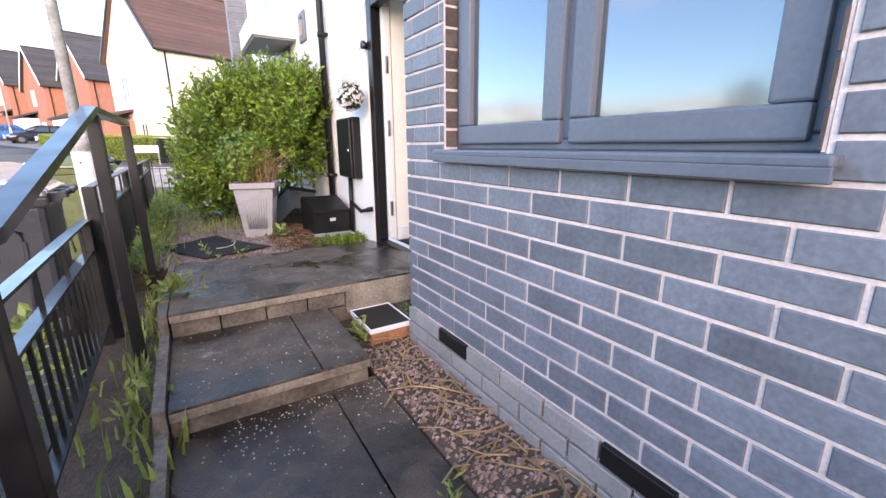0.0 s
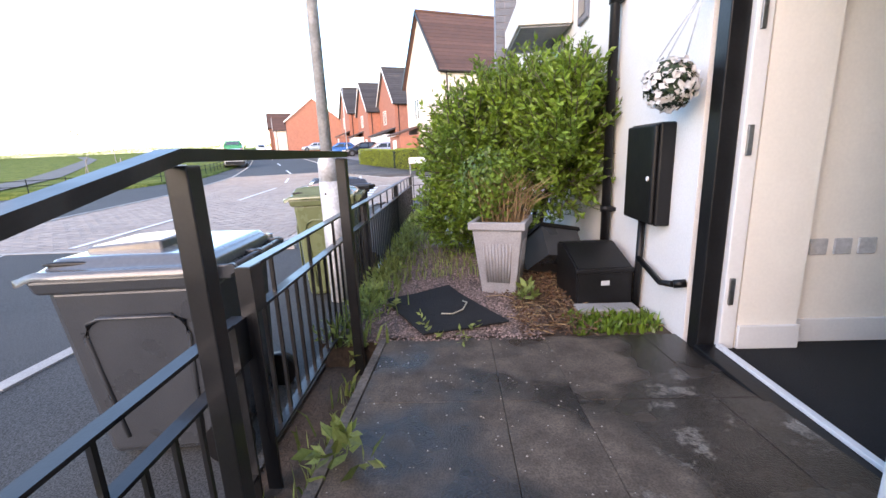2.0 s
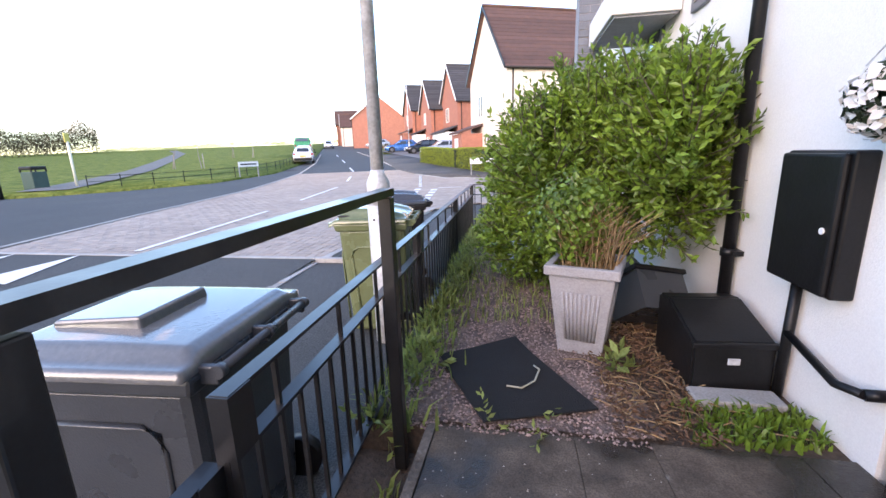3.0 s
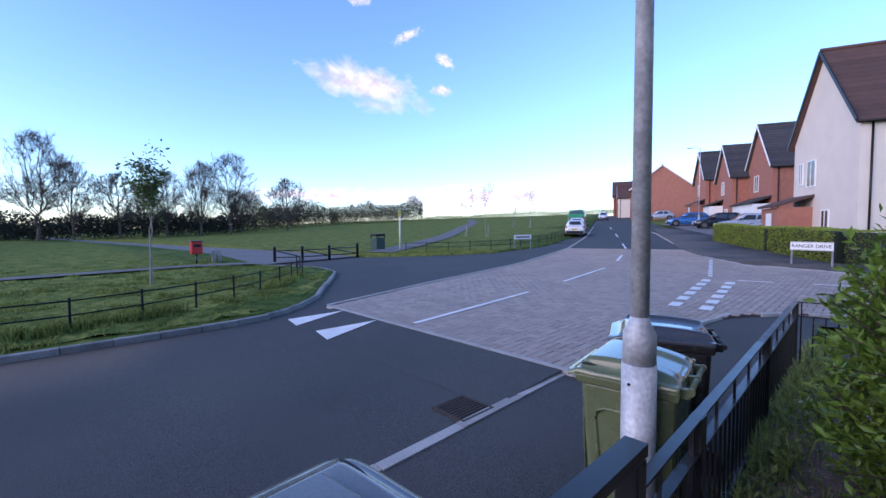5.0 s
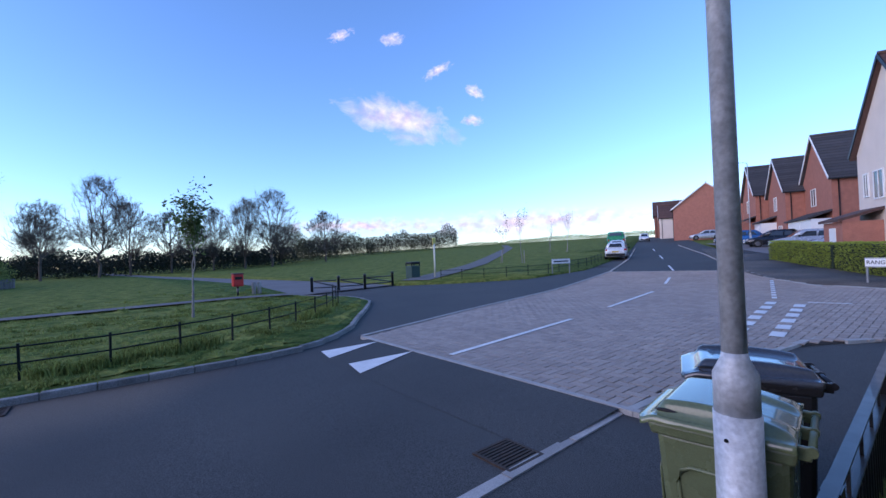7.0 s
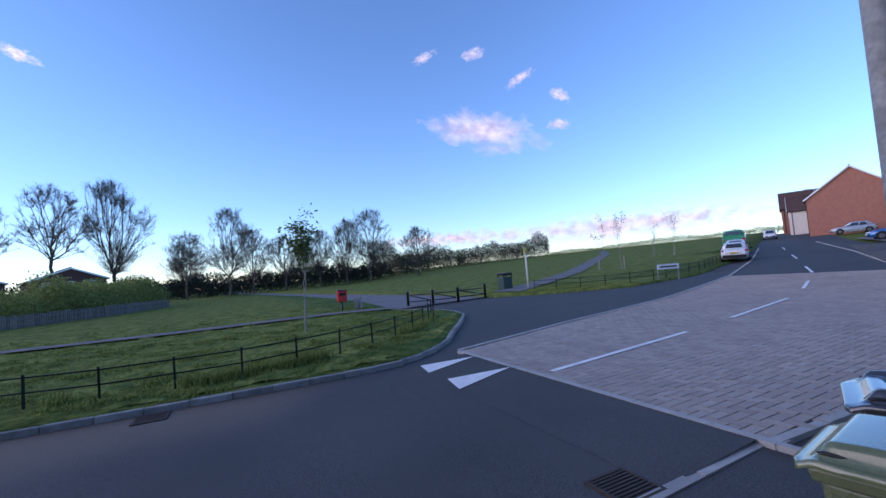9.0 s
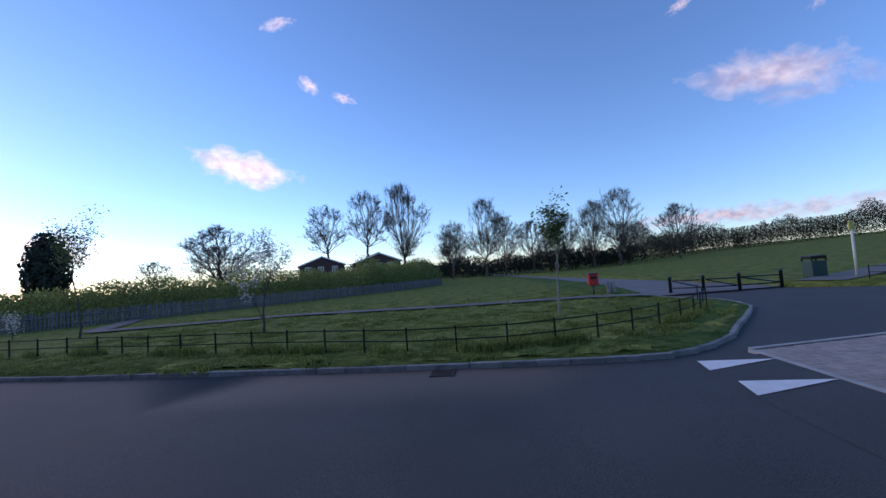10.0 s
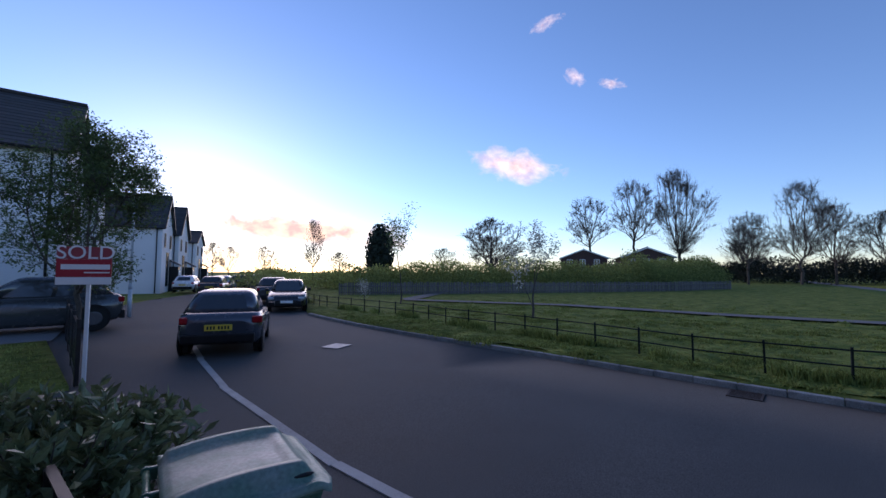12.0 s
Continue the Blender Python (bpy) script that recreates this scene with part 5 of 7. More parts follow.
def name_sign(m, text, label, w=1.0):
    s = thing("street_name_sign", label, "street sign", "street name signs", m)
    for x in (-w * 0.47, w * 0.47):
        bm = bmesh.new()
        box(bm, x - 0.025, x + 0.025, 0.005, 0.05, -0.1, 0.85)
        part("post", bm, mat("grey_post", (0.25, 0.25, 0.25), 0.6), s)
    bm = bmesh.new()
    box(bm, -w / 2, w / 2, -0.015, 0.004, 0.55, 0.85, bev=0.008)
    pl2 = part("plate", bm, UPVC, s, "white plate")
    bm = bmesh.new()
    for a in ((-w / 2 + 0.015, w / 2 - 0.015, 0.565, 0.575), (-w / 2 + 0.015, w / 2 - 0.015, 0.825, 0.835)):
        box(bm, a[0], a[1], -0.018, -0.0145, a[2], a[3])
    part("border", bm, BLACKPLASTIC, pl2)
    if text:
        lettering(text, 0.17, pose(0, -0.019, 0.7, 90, 0, 0), BLACKPLASTIC, pl2)
    else:
        bm = bmesh.new()
        box(bm, -w * 0.4, w * 0.4, -0.019, -0.0145, 0.66, 0.74)
        part("lettering_bar", bm, BLACKPLASTIC, pl2)


name_sign(pose(-1.57, 21.9, land(0, 21.9) + 0.05, 0, 0, -20), "RANGER DRIVE", "white street name plate on two grey posts", 1.25)
name_sign(pose(-15.4, 24.2, land(0, 24.2) + 0.1, 0, 0, 70), "", "white street name plate beside park fence", 1.3)

# ---- trees ----


def limb(bm, p, d, L, r, depth, rng, spread, ends, up=0.15, bend=0.25, sides=5, rmin=0.004, keepl=(0.62, 0.82)):
    n = 3
    pts, rs = [Vector(p)], [r]
    for i in range(n):
        d = (d + Vector((rng.uniform(-bend, bend), rng.uniform(-bend, bend), rng.uniform(-bend, bend) * 0.5 + up * 0.3))).normalized()
        pts.append(pts[-1] + d * L / n)
        rs.append(r * (1 - 0.42 * (i + 1) / n))
    tube(bm, pts, rs, sides if depth > 1 else 3, cap=False)
    if depth == 0:
        ends.append((pts[-1], d))
        return
    kids = rng.choice((2, 3, 3)) if depth > 1 else rng.choice((2, 3, 4))
    for k in range(kids):
        q = pts[-1] if k == 0 else pts[rng.choice((1, 2, 3))]
        side = Vector((rng.gauss(0, 1), rng.gauss(0, 1), rng.gauss(0, 0.5))).normalized()
        nd = (d + side * spread * rng.uniform(0.6, 1.2) + Vector((0, 0, up))).normalized()
        limb(bm, q, nd, L * rng.uniform(*keepl), max(rmin, rs[-1] * rng.uniform(0.55, 0.8)), depth - 1, rng, spread, ends, up, bend, sides, rmin, keepl)
        if depth <= 2:
            ends.append((q, nd))


def tree(m, label, category, h, seed, leafmat, leaves=0, leafsize=0.12, depth=5, spread=0.65, trunk=0.25, stem=0.3, up=0.2, group="", clump=0.5, rmin=0.004, keepl=(0.62, 0.82), name="tree", bark=None):
    r = random.Random(seed)
    t = thing(name, label, category, group, m)
    bm, ends = bmesh.new(), []
    limb(bm, (0, 0, -0.1), Vector((0, 0, 1)), h * stem, trunk, depth, r, spread, ends, up, rmin=rmin, keepl=keepl)
    part("trunk", bm, bark or BARK, t)
    if leaves and ends:
        vs, fs = [], []
        for _ in range(leaves):
            p, d = ends[r.randrange(len(ends))]
            q = p + Vector((r.gauss(0, clump), r.gauss(0, clump), r.gauss(0, clump * 0.8)))
            ld = Vector((r.uniform(-1, 1), r.uniform(-1, 1), r.uniform(-1, 0.6))).normalized()
            shoot_leaf(vs, fs, q, ld, leafsize * r.uniform(0.6, 1.3), r)
        raw_part("crown", vs, fs, leafmat, t)
    return t


TREELEAF = mat("spring_leaf", (0.1, 0.15, 0.04), 0.6, var=0.25, rand=0.35, bump=0.0, leaf=0.3)
BUD = mat("bud_leaf", (0.06, 0.055, 0.035), 0.9, var=0.25, rand=0.35, bump=0.0)
DARKEVER = mat("evergreen", (0.02, 0.032, 0.018), 0.8, var=0.3, rand=0.4, bump=0.0, leaf=0.1)
BLOSSOM = mat("blossom", (0.6, 0.6, 0.52), 0.7, var=0.15, rand=0.2, bump=0.0, leaf=0.3)
SCRUB = mat("scrub_leaf", (0.29, 0.34, 0.1), 0.8, var=0.3, rand=0.4, bump=0.0, leaf=0.5)
PALEBARK = mat("pale_bark", (0.3, 0.27, 0.24), 0.9, var=0.3, scale=8, bump=0.3, bscale=50)
# young park trees
tree(pose(-15.3, 4.8, 0.08), "slender young tree with sparse new leaves", "young tree", 3.7, 11, TREELEAF, 1100, 0.15, 4, 0.45, 0.045, 0.4, 0.32, "young park trees", 0.13, bark=PALEBARK)
t = tree(pose(-14.4, -5.7, 0.08), "young blossoming tree with white flowers", "young tree", 3.7, 12, BLOSSOM, 1700, 0.1, 4, 0.6, 0.055, 0.36, 0.2, "young park trees", 0.09)
tree(pose(-15.9, -14.8, 0.08), "young tree with pale new leaves", "young tree", 4.6, 13, TREELEAF, 1300, 0.13, 4, 0.5, 0.055, 0.38, 0.3, "young park trees", 0.2)
tree(pose(-17.0, -19.5, 0.08), "small white blossoming sapling", "sapling", 1.7, 14, BLOSSOM, 350, 0.1, 3, 0.7, 0.03, 0.3, 0.1, "young park trees", 0.15)
for k, (x, y, h) in enumerate(((-28.9, 33.2, 4.3), (-26.0, 33.1, 4.2), (-36.1, 50.7, 4.2), (-33.1, 50.4, 4.6))):
    tree(pose(x, y, land(x, y) + 0.1), "thin staked young tree with few leaves", "young tree", h, 20 + k, BLOSSOM if k % 2 else TREELEAF, 160, 0.14, 4, 0.35, 0.045, 0.42, 0.45, "young park trees", 0.15, bark=PALEBARK)
    bm = bmesh.new()
    tube(bm, [(x + 0.25, y, land(x, y)), (x + 0.25, y, land(x, y) + 1.3)], 0.04, 6)
    solid("tree_stake", bm, mat("weathered_wood", (0.38, 0.34, 0.3)), "pale wooden stake beside a young tree", "stake", group="tree stakes")
# large bare trees along the far side: branches grow towards points scattered in the crown


def grown(H, W, n, clear, seed, squash=0.0, tip=0.03, balance=0.3, peak=0.45, root=0.1):
    """Nodes, parents and radii of a branching skeleton that fills an uneven crown."""
    r = random.Random(seed)
    nodes, par, plen = [Vector((0, 0, -root))], [-1], [0.0]
    k = 5
    for i in range(1, k + 1):
        nodes.append(Vector((r.gauss(0, 0.006) * H, r.gauss(0, 0.006) * H, clear * H * i / k)))
        par.append(i - 1)
        plen.append(plen[-1] + clear * H / k)
    lobes = [(r.uniform(0, 6.28), r.uniform(0.75, 1.15)) for _ in range(7)]
    def inside(k):
        u = r.random() ** 0.85
        prof = (u / peak) ** 0.5 if u < peak else (1 - ((u - peak) / (1 - peak)) ** 2) ** 0.6
        az = r.uniform(0, 6.28)
        lob = max(0.6, sum(c * max(0, math.cos(az - q)) ** 3 for q, c in lobes) * 0.6 + 0.45)
        rad = W / 2 * prof * min(1.1, lob) * r.random() ** k
        return Vector((math.cos(az) * rad, math.sin(az) * rad, H * (clear + (1 - clear) * u - squash * (rad / W) ** 2)))

    masses = [inside(0.45) for _ in range(max(9, n // 22))]
    pts = []
    while len(pts) < n:
        if r.random() < 0.25:
            pts.append(inside(0.6))
        else:
            q = masses[r.randrange(len(masses))]
            q = q + Vector((r.gauss(0, 0.085) * W, r.gauss(0, 0.085) * W, r.gauss(0, 0.06) * H))
            if clear * 0.9 * H < q.z < H * 1.02:
                pts.append(q)
    top = Vector((0, 0, clear * H))
    pts.sort(key=lambda p: (p - top).length)
    P = np.zeros((n + k + 1, 3))
    Q = np.zeros(n + k + 1)
    for i in range(k + 1):
        P[i], Q[i] = nodes[i], plen[i]
    Q[:k - 1] += 100 * H
    c = k + 1
    for p in pts:
        d = np.linalg.norm(P[:c] - np.array(p), axis=1)
        low = np.maximum(0, P[:c, 2] - p.z) * 1.2
        j = int(np.argmin(d + balance * Q[:c] + low))
        nodes.append(p)
        par.append(j)
        P[c], Q[c] = p, (plen[j] + float(d[j]))
        plen.append(plen[j] + float(d[j]))
        c += 1
    cnt = [0] * c
    for i in range(c - 1, 0, -1):
        cnt[i] = max(cnt[i], 1)
        cnt[par[i]] += cnt[i]
    return nodes, par, [tip * max(1, q) ** 0.46 for q in cnt], cnt, r


def sprays(nodes, par, cnt, r, per, length, rad, up=0.35):
    """Fine three-sided twigs round the outer nodes: vertices, faces and tips."""
    vs, fs, tips = [], [], []
    for i in range(6, len(nodes)):
        if cnt[i] > 7:
            continue
        d0 = (nodes[i] - nodes[par[i]]).normalized()
        for _ in range(per):
            d = (d0 * 0.6 + Vector((r.gauss(0, 0.6), r.gauss(0, 0.6), r.gauss(0, 0.5) + up))).normalized()
            p = nodes[i].lerp(nodes[par[i]], r.random() * 0.7)
            q = p + d * length * r.uniform(0.5, 1.3)
            u = d.orthogonal().normalized() * rad
            v = d.cross(u)
            k = len(vs)
            vs += [p + u, p - u * 0.5 + v * 0.87, p - u * 0.5 - v * 0.87, q]
            fs += [(k, k + 1, k + 3), (k + 1, k + 2, k + 3), (k + 2, k, k + 3)]
            tips.append((q, d))
    return vs, fs, tips


def grown_tree(m, label, H, W, n, clear, seed, group="bare park trees", tip=0.018, per=18, length=0.07, rad=0.011, leafmat=None, leaves=0, leafsize=0.1, clump=0.2, squash=0.0, balance=0.55, peak=0.45, max_r=1.0, root=0.1):
    t = thing("tree", label, "tree", group, m)
    nodes, par, rs, cnt, r = grown(H, W, n, clear, seed, squash, tip, balance, peak, root)
    bm = bmesh.new()
    for i in range(1, len(nodes)):
        a, b = nodes[par[i]], nodes[i]
        ra, rb = min(max_r, min(rs[par[i]], rs[i] * 1.5)), min(max_r, rs[i])
        mid = a.lerp(b, 0.5) + Vector((r.gauss(0, 1), r.gauss(0, 1), r.gauss(0, 1))) * (b - a).length * (0.03 if i > 5 else 0.0)
        tube(bm, [a, mid, b], [ra, (ra + rb) / 2, rb], 7 if i <= 5 else (5 if cnt[i] > 12 else 3), cap=False)
    part("trunk", bm, BARK, t)
    vs, fs, tips = sprays(nodes, par, cnt, r, per, length * H, rad)
    raw_part("brushwood", vs, fs, BARK, t)
    if leaves:
        vs, fs = [], []
        for _ in range(leaves):
            p, d = tips[r.randrange(len(tips))]
            q = p + Vector((r.gauss(0, clump), r.gauss(0, clump), r.gauss(0, clump * 0.7)))
            ld = Vector((r.uniform(-1, 1), r.uniform(-1, 1), r.uniform(-1, 0.6))).normalized()
            shoot_leaf(vs, fs, q, ld, leafsize * r.uniform(0.6, 1.3), r)
        raw_part("crown", vs, fs, leafmat, t)
    return t


OAK, TALL, TWIN, FINE = (grown_tree(pose(-99.6, 12.4, 2.0), "broad bare tree with fine twigs", 10.3, 9.6, 620, 0.16, 31, balance=0.6, root=2.4),
                         grown_tree(pose(-95.0, 1.2, 1.8), "tall bare spreading tree budding in spring", 15.8, 10.2, 620, 0.16, 36, leafmat=BUD, leaves=900, leafsize=0.15, balance=0.65, root=2.4),
                         grown_tree(pose(-83.3, -14.9, 4.0), "tall bare multi-stemmed tree", 16.3, 10.4, 680, 0.1, 33, leafmat=BUD, leaves=2600, leafsize=0.16, balance=0.9, root=4.3),
                         grown_tree(pose(-84.4, -22.9, 5.8), "tall open bare tree", 14.1, 8.8, 500, 0.2, 34, balance=0.75, root=6.4))
for src, x, y, z, H0, W0, H, W, rz in ((FINE, -87.7, -5.5, 1.8, 14.1, 8.8, 10.6, 7.5, 40), (OAK, -100.0, 5.8, 2.2, 10.3, 9.6, 11.7, 8.6, 75), (TWIN, -98.6, 19.8, 2.0, 16.3, 10.4, 11.3, 7.4, 130), (TWIN, -95.4, 25.1, 1.9, 16.3, 10.4, 13.4, 8.8, 200), (TALL, -94.1, 30.3, 1.9, 15.8, 10.2, 15.1, 10.6, 260), (OAK, -96.7, 43.7, 2.2, 10.3, 9.6, 11.0, 9.0, 300), (FINE, -81.7, -30.6, 5.2, 14.1, 8.8, 11.9, 8.2, 170), (OAK, -57.6, -37.6, 1.6, 10.3, 9.6, 9.1, 11.0, 20), (TALL, -49.1, -79.1, 1.0, 15.8, 10.2, 12.0, 4.6, 85), (OAK, -40.5, -83.6, 1.2, 10.3, 9.6, 5.9, 5.4, 110), (OAK, -39.8, -100.2, 0.9, 10.3, 9.6, 6.7, 5.2, 220), (OAK, -36.6, -101.4, 0.9, 10.3, 9.6, 7.6, 5.6, 15), (OAK, -67.6, -57.2, 1.6, 10.3, 9.6, 5.4, 6.0, 66), (TWIN, -110.0, -8.0, 1.2, 16.3, 10.4, 11.0, 10.5, 33), (OAK, -112.0, 18.0, 1.2, 10.3, 9.6, 10.0, 11.0, 99), (TWIN, -106.0, 36.0, 1.4, 16.3, 10.4, 9.5, 9.0, 12), (OAK, -52.0, -34.0, 1.2, 10.3, 9.6, 6.0, 8.0, 140), (OAK, -62.0, -88.0, 0.8, 10.3, 9.6, 6.0, 6.0, 10), (FINE, -90.0, -110.0, 0.8, 14.1, 8.8, 8.0, 7.0, 60)):
    c = copy_thing(src, pose(x, y, z, 0, 0, rz))
    c.scale = (W / W0, W / W0, H / H0)
cy = thing("cypress", "dense dark columnar evergreen tree", "conifer", m=pose(-44.9, -51.4, 0))
v, f = petal_cloud(2600, (0, 0, 5.2), 2.4, 0.35, rng, 2.1, 0.5)
raw_part("crown", v, f, DARKEVER, cy)
bm = bmesh.new()
tube(bm, [(0, 0, -0.2), (0, 0, 2)], 0.25, 8)
part("trunk", bm, BARK, cy)


def scrub(line, h, dep, n, material, label, size=0.3, seed=5, name="scrub", least=0.1):
    """An uneven bank of bushes along a plan line."""
    r = random.Random(seed)
    vs, fs = [], []
    row = lerp_line(line, 0.4)
    for _ in range(n):
        x, y, t = row[r.randrange(len(row))]
        k = 0.65 + 0.35 * noise.noise(Vector((x * 0.12, y * 0.12, seed))) + 0.25 * noise.noise(Vector((x * 0.5, y * 0.5, seed)))
        k = max(least, k)
        o = r.uniform(-dep, dep)
        hh = h * k * (1 - 0.55 * (o / dep) ** 2)
        z = land(x, y) + hh * r.random() ** 0.6
        p = Vector((x - math.sin(t) * o + r.gauss(0, 0.3), y + math.cos(t) * o + r.gauss(0, 0.3), z))
        d = Vector((r.uniform(-1, 1), r.uniform(-1, 1), r.uniform(-0.2, 1.2))).normalized()
        shoot_leaf(vs, fs, p, d, size * r.uniform(0.6, 1.5), r)
    return tagged(new(name, raw_mesh(name, vs, fs, material)), label, "bushes", "", "stuff")


PALE = [(-18.57, -24.5), (-26.0, -19.6), (-35.5, -14.3), (-47.3, -7.7), (-58.9, -4.6)]
scrub([(-21.5, -27), (-28, -22.5), (-37.5, -17), (-49, -10.5), (-60, -7)], 4.0, 2.4, 66000, SCRUB, "overgrown green scrub behind a paling fence", 0.2, 5)
scrub([(-47, -12), (-56, -9), (-60.5, -7.5)], 5.4, 2.6, 26000, SCRUB, "mound of tall green scrub at the paling fence's end", 0.22, 15)
scrub([(-24, -34), (-40, -36), (-60, -30), (-75, -22), (-80, -10)], 3.0, 4, 36000, SCRUB, "tall scrub and thicket in the park", 0.3, 6)
scrub([(-18, -34), (-26, -52), (-40, -80), (-52, -104), (-90, -125), (-140, -110)], 3.0, 4, 30000, SCRUB, "green hedgerow at the road's far end", 0.28, 7)
scrub([(-112, -20), (-104, 0), (-104, 24), (-112, 40)], 7.0, 4, 22000, DARKEVER, "dark evergreen thicket below bare trees", 0.45, 8)
scrub([(-120, 42), (-135, 60), (-140, 78), (-130, 97), (-122, 108)], 11.0, 5, 60000, mat("spring_wood", (0.11, 0.115, 0.05), 0.8, var=0.4, scale=0.1, rand=0.4, bump=0.0, leaf=0.2, col2=(0.07, 0.055, 0.035)), "woodland edge on the hill", 0.4, 9, least=0.6)
scrub([(-122, 108), (-100, 118), (-70, 122), (-50, 125), (-30, 128), (0, 128), (40, 120)], 2.3, 4, 50000, SCRUB, "hedge line on the hilltop", 0.22, 10)
scrub([(-150, -60), (-130, -30), (-125, 0), (-130, 40)], 8.0, 6, 18000, DARKEVER, "distant dark tree belt", 0.7, 12)
pf = thing("paling_fence", "weathered grey wooden paling fence", "fence")
GREYWOOD = mat("grey_wood", (0.18, 0.16, 0.15), 0.9, var=0.3, rand=0.3, bump=0.2)
bm = bmesh.new()
prism(bm, [(-0.055, 0.0), (0.055, 0.0), (0.055, 1.15), (0.0, 1.21), (-0.055, 1.15)], -0.0125, 0.0125)
bmesh.ops.rotate(bm, cent=(0, 0, 0), matrix=Matrix.Rotation(math.pi / 2, 3, "X"), verts=bm.verts)
paling = mesh_of("paling", bm, GREYWOOD)
for x, y, t in lerp_line(PALE, 0.17):
    ob = new("paling", paling)
    ob.parent = pf
    ob.matrix_basis = pose(x, y, land(x, y) + 0.05, 0, rng.uniform(-2, 2), math.degrees(t)) @ Matrix.Diagonal((1, 1, rng.uniform(0.78, 0.9), 1))
for hz in (0.3, 0.78):
    bm = bmesh.new()
    tube(bm, [(x, y, land(x, y) + hz) for x, y, _ in lerp_line(PALE, 2.0)], 0.04, 5)
    part("rail", bm, mat("grey_wood", (0.18, 0.16, 0.15)), pf)
# tussocks and blades over the near park
r2 = random.Random(8)


LAWN = KERB_W[::-1] + SOUTH


def in_lawn(x, y):
    odd = False
    for (x0, y0), (x1, y1) in zip(LAWN, LAWN[1:] + LAWN[:1]):
        if (y0 > y) != (y1 > y) and x < x0 + (x1 - x0) * (y - y0) / (y1 - y0):
            odd = not odd
    return odd


def turf_z(x, y):
    """Height of the tussocky turf: humps over a low base."""
    q = Vector((x, y, 0))
    hump = max(0.0, noise.noise(q * 1.1) * 0.6 + noise.noise(q * 2.7) * 0.5 + 0.05)
    return land(x, y) + 0.085 + 0.13 * hump + 0.015 * noise.noise(q * 7)


TV, TF, seen = [], [], {}
STEP = 0.17
for i in range(int(15.0 / STEP)):
    for j in range(int(27.0 / STEP)):
        x, y = -8.3 - i * STEP, -16.0 + j * STEP
        if in_lawn(x + 0.14, y) and in_lawn(x - 0.14, y) and in_lawn(x, y + 0.14) and in_lawn(x, y - 0.14):
            seen[i, j] = len(TV)
            TV.append((x + 0.06 * noise.noise(Vector((x * 3, y * 3, 5))), y, turf_z(x, y)))
for i, j in seen:
    q = [seen.get(k) for k in ((i, j), (i, j + 1), (i + 1, j + 1), (i + 1, j))]
    if None not in q:
        TF.append(q)
turf = new("turf", raw_mesh("turf", TV, TF, GRASS))
turf.data.polygons.foreach_set("use_smooth", [True] * len(TF))
tagged(turf, "humpy tussocks of rough park turf", "grass", "", "stuff")


def grass_place(r):
    y = r.uniform(-13, 9.5)
    x = -8.35 - abs(r.gauss(0, 1)) * 7.5 - (max(0, y - 5) * 1.1) - max(0, -y - 4) * 0.13
    return (x, y, turf_z(x, y) - 0.01)


GRASSB = mat("grass_blade", (0.25, 0.3, 0.08), 0.8, var=0.3, scale=0.5, spec=0.1, rand=0.4, bump=0.0, leaf=0.3)
CLUMPS = []
while len(CLUMPS) < 2600:
    q = grass_place(r2)
    if noise.noise(Vector((q[0] * 0.9, q[1] * 0.9, 0))) > 0.05:
        CLUMPS.append(q)


def clump_place(r):
    x, y, z = CLUMPS[r.randrange(len(CLUMPS))]
    x, y = x + r.gauss(0, 0.07), y + r.gauss(0, 0.07)
    return (x, y, turf_z(x, y) - 0.01)


v, f = blades(60000, clump_place, 0.085, 0.026, r2, 1.3)
stuff("grass", v, f, GRASSB, "rough tussocky park grass", "grass")
v, f = blades(16000, grass_place, 0.06, 0.022, r2, 1.2)
stuff("grass", v, f, GRASSB, "taller grass clumps in the park", "grass")
FROW = [q for q in lerp_line(FENCE, 0.25) if noise.noise(Vector((q[0] * 0.7, q[1] * 0.7, 3))) > 0.0]
v, f = blades(7000, lambda r: (lambda s: (s[0] + r.gauss(0, 0.1), s[1] + r.gauss(0, 0.1), 0.08))(FROW[r.randrange(len(FROW))]), 0.24, 0.025, r2, 0.7)
stuff("grass", v, f, GRASSB, "uncut grass clumps under the park fence", "grass")

# ---- houses ----


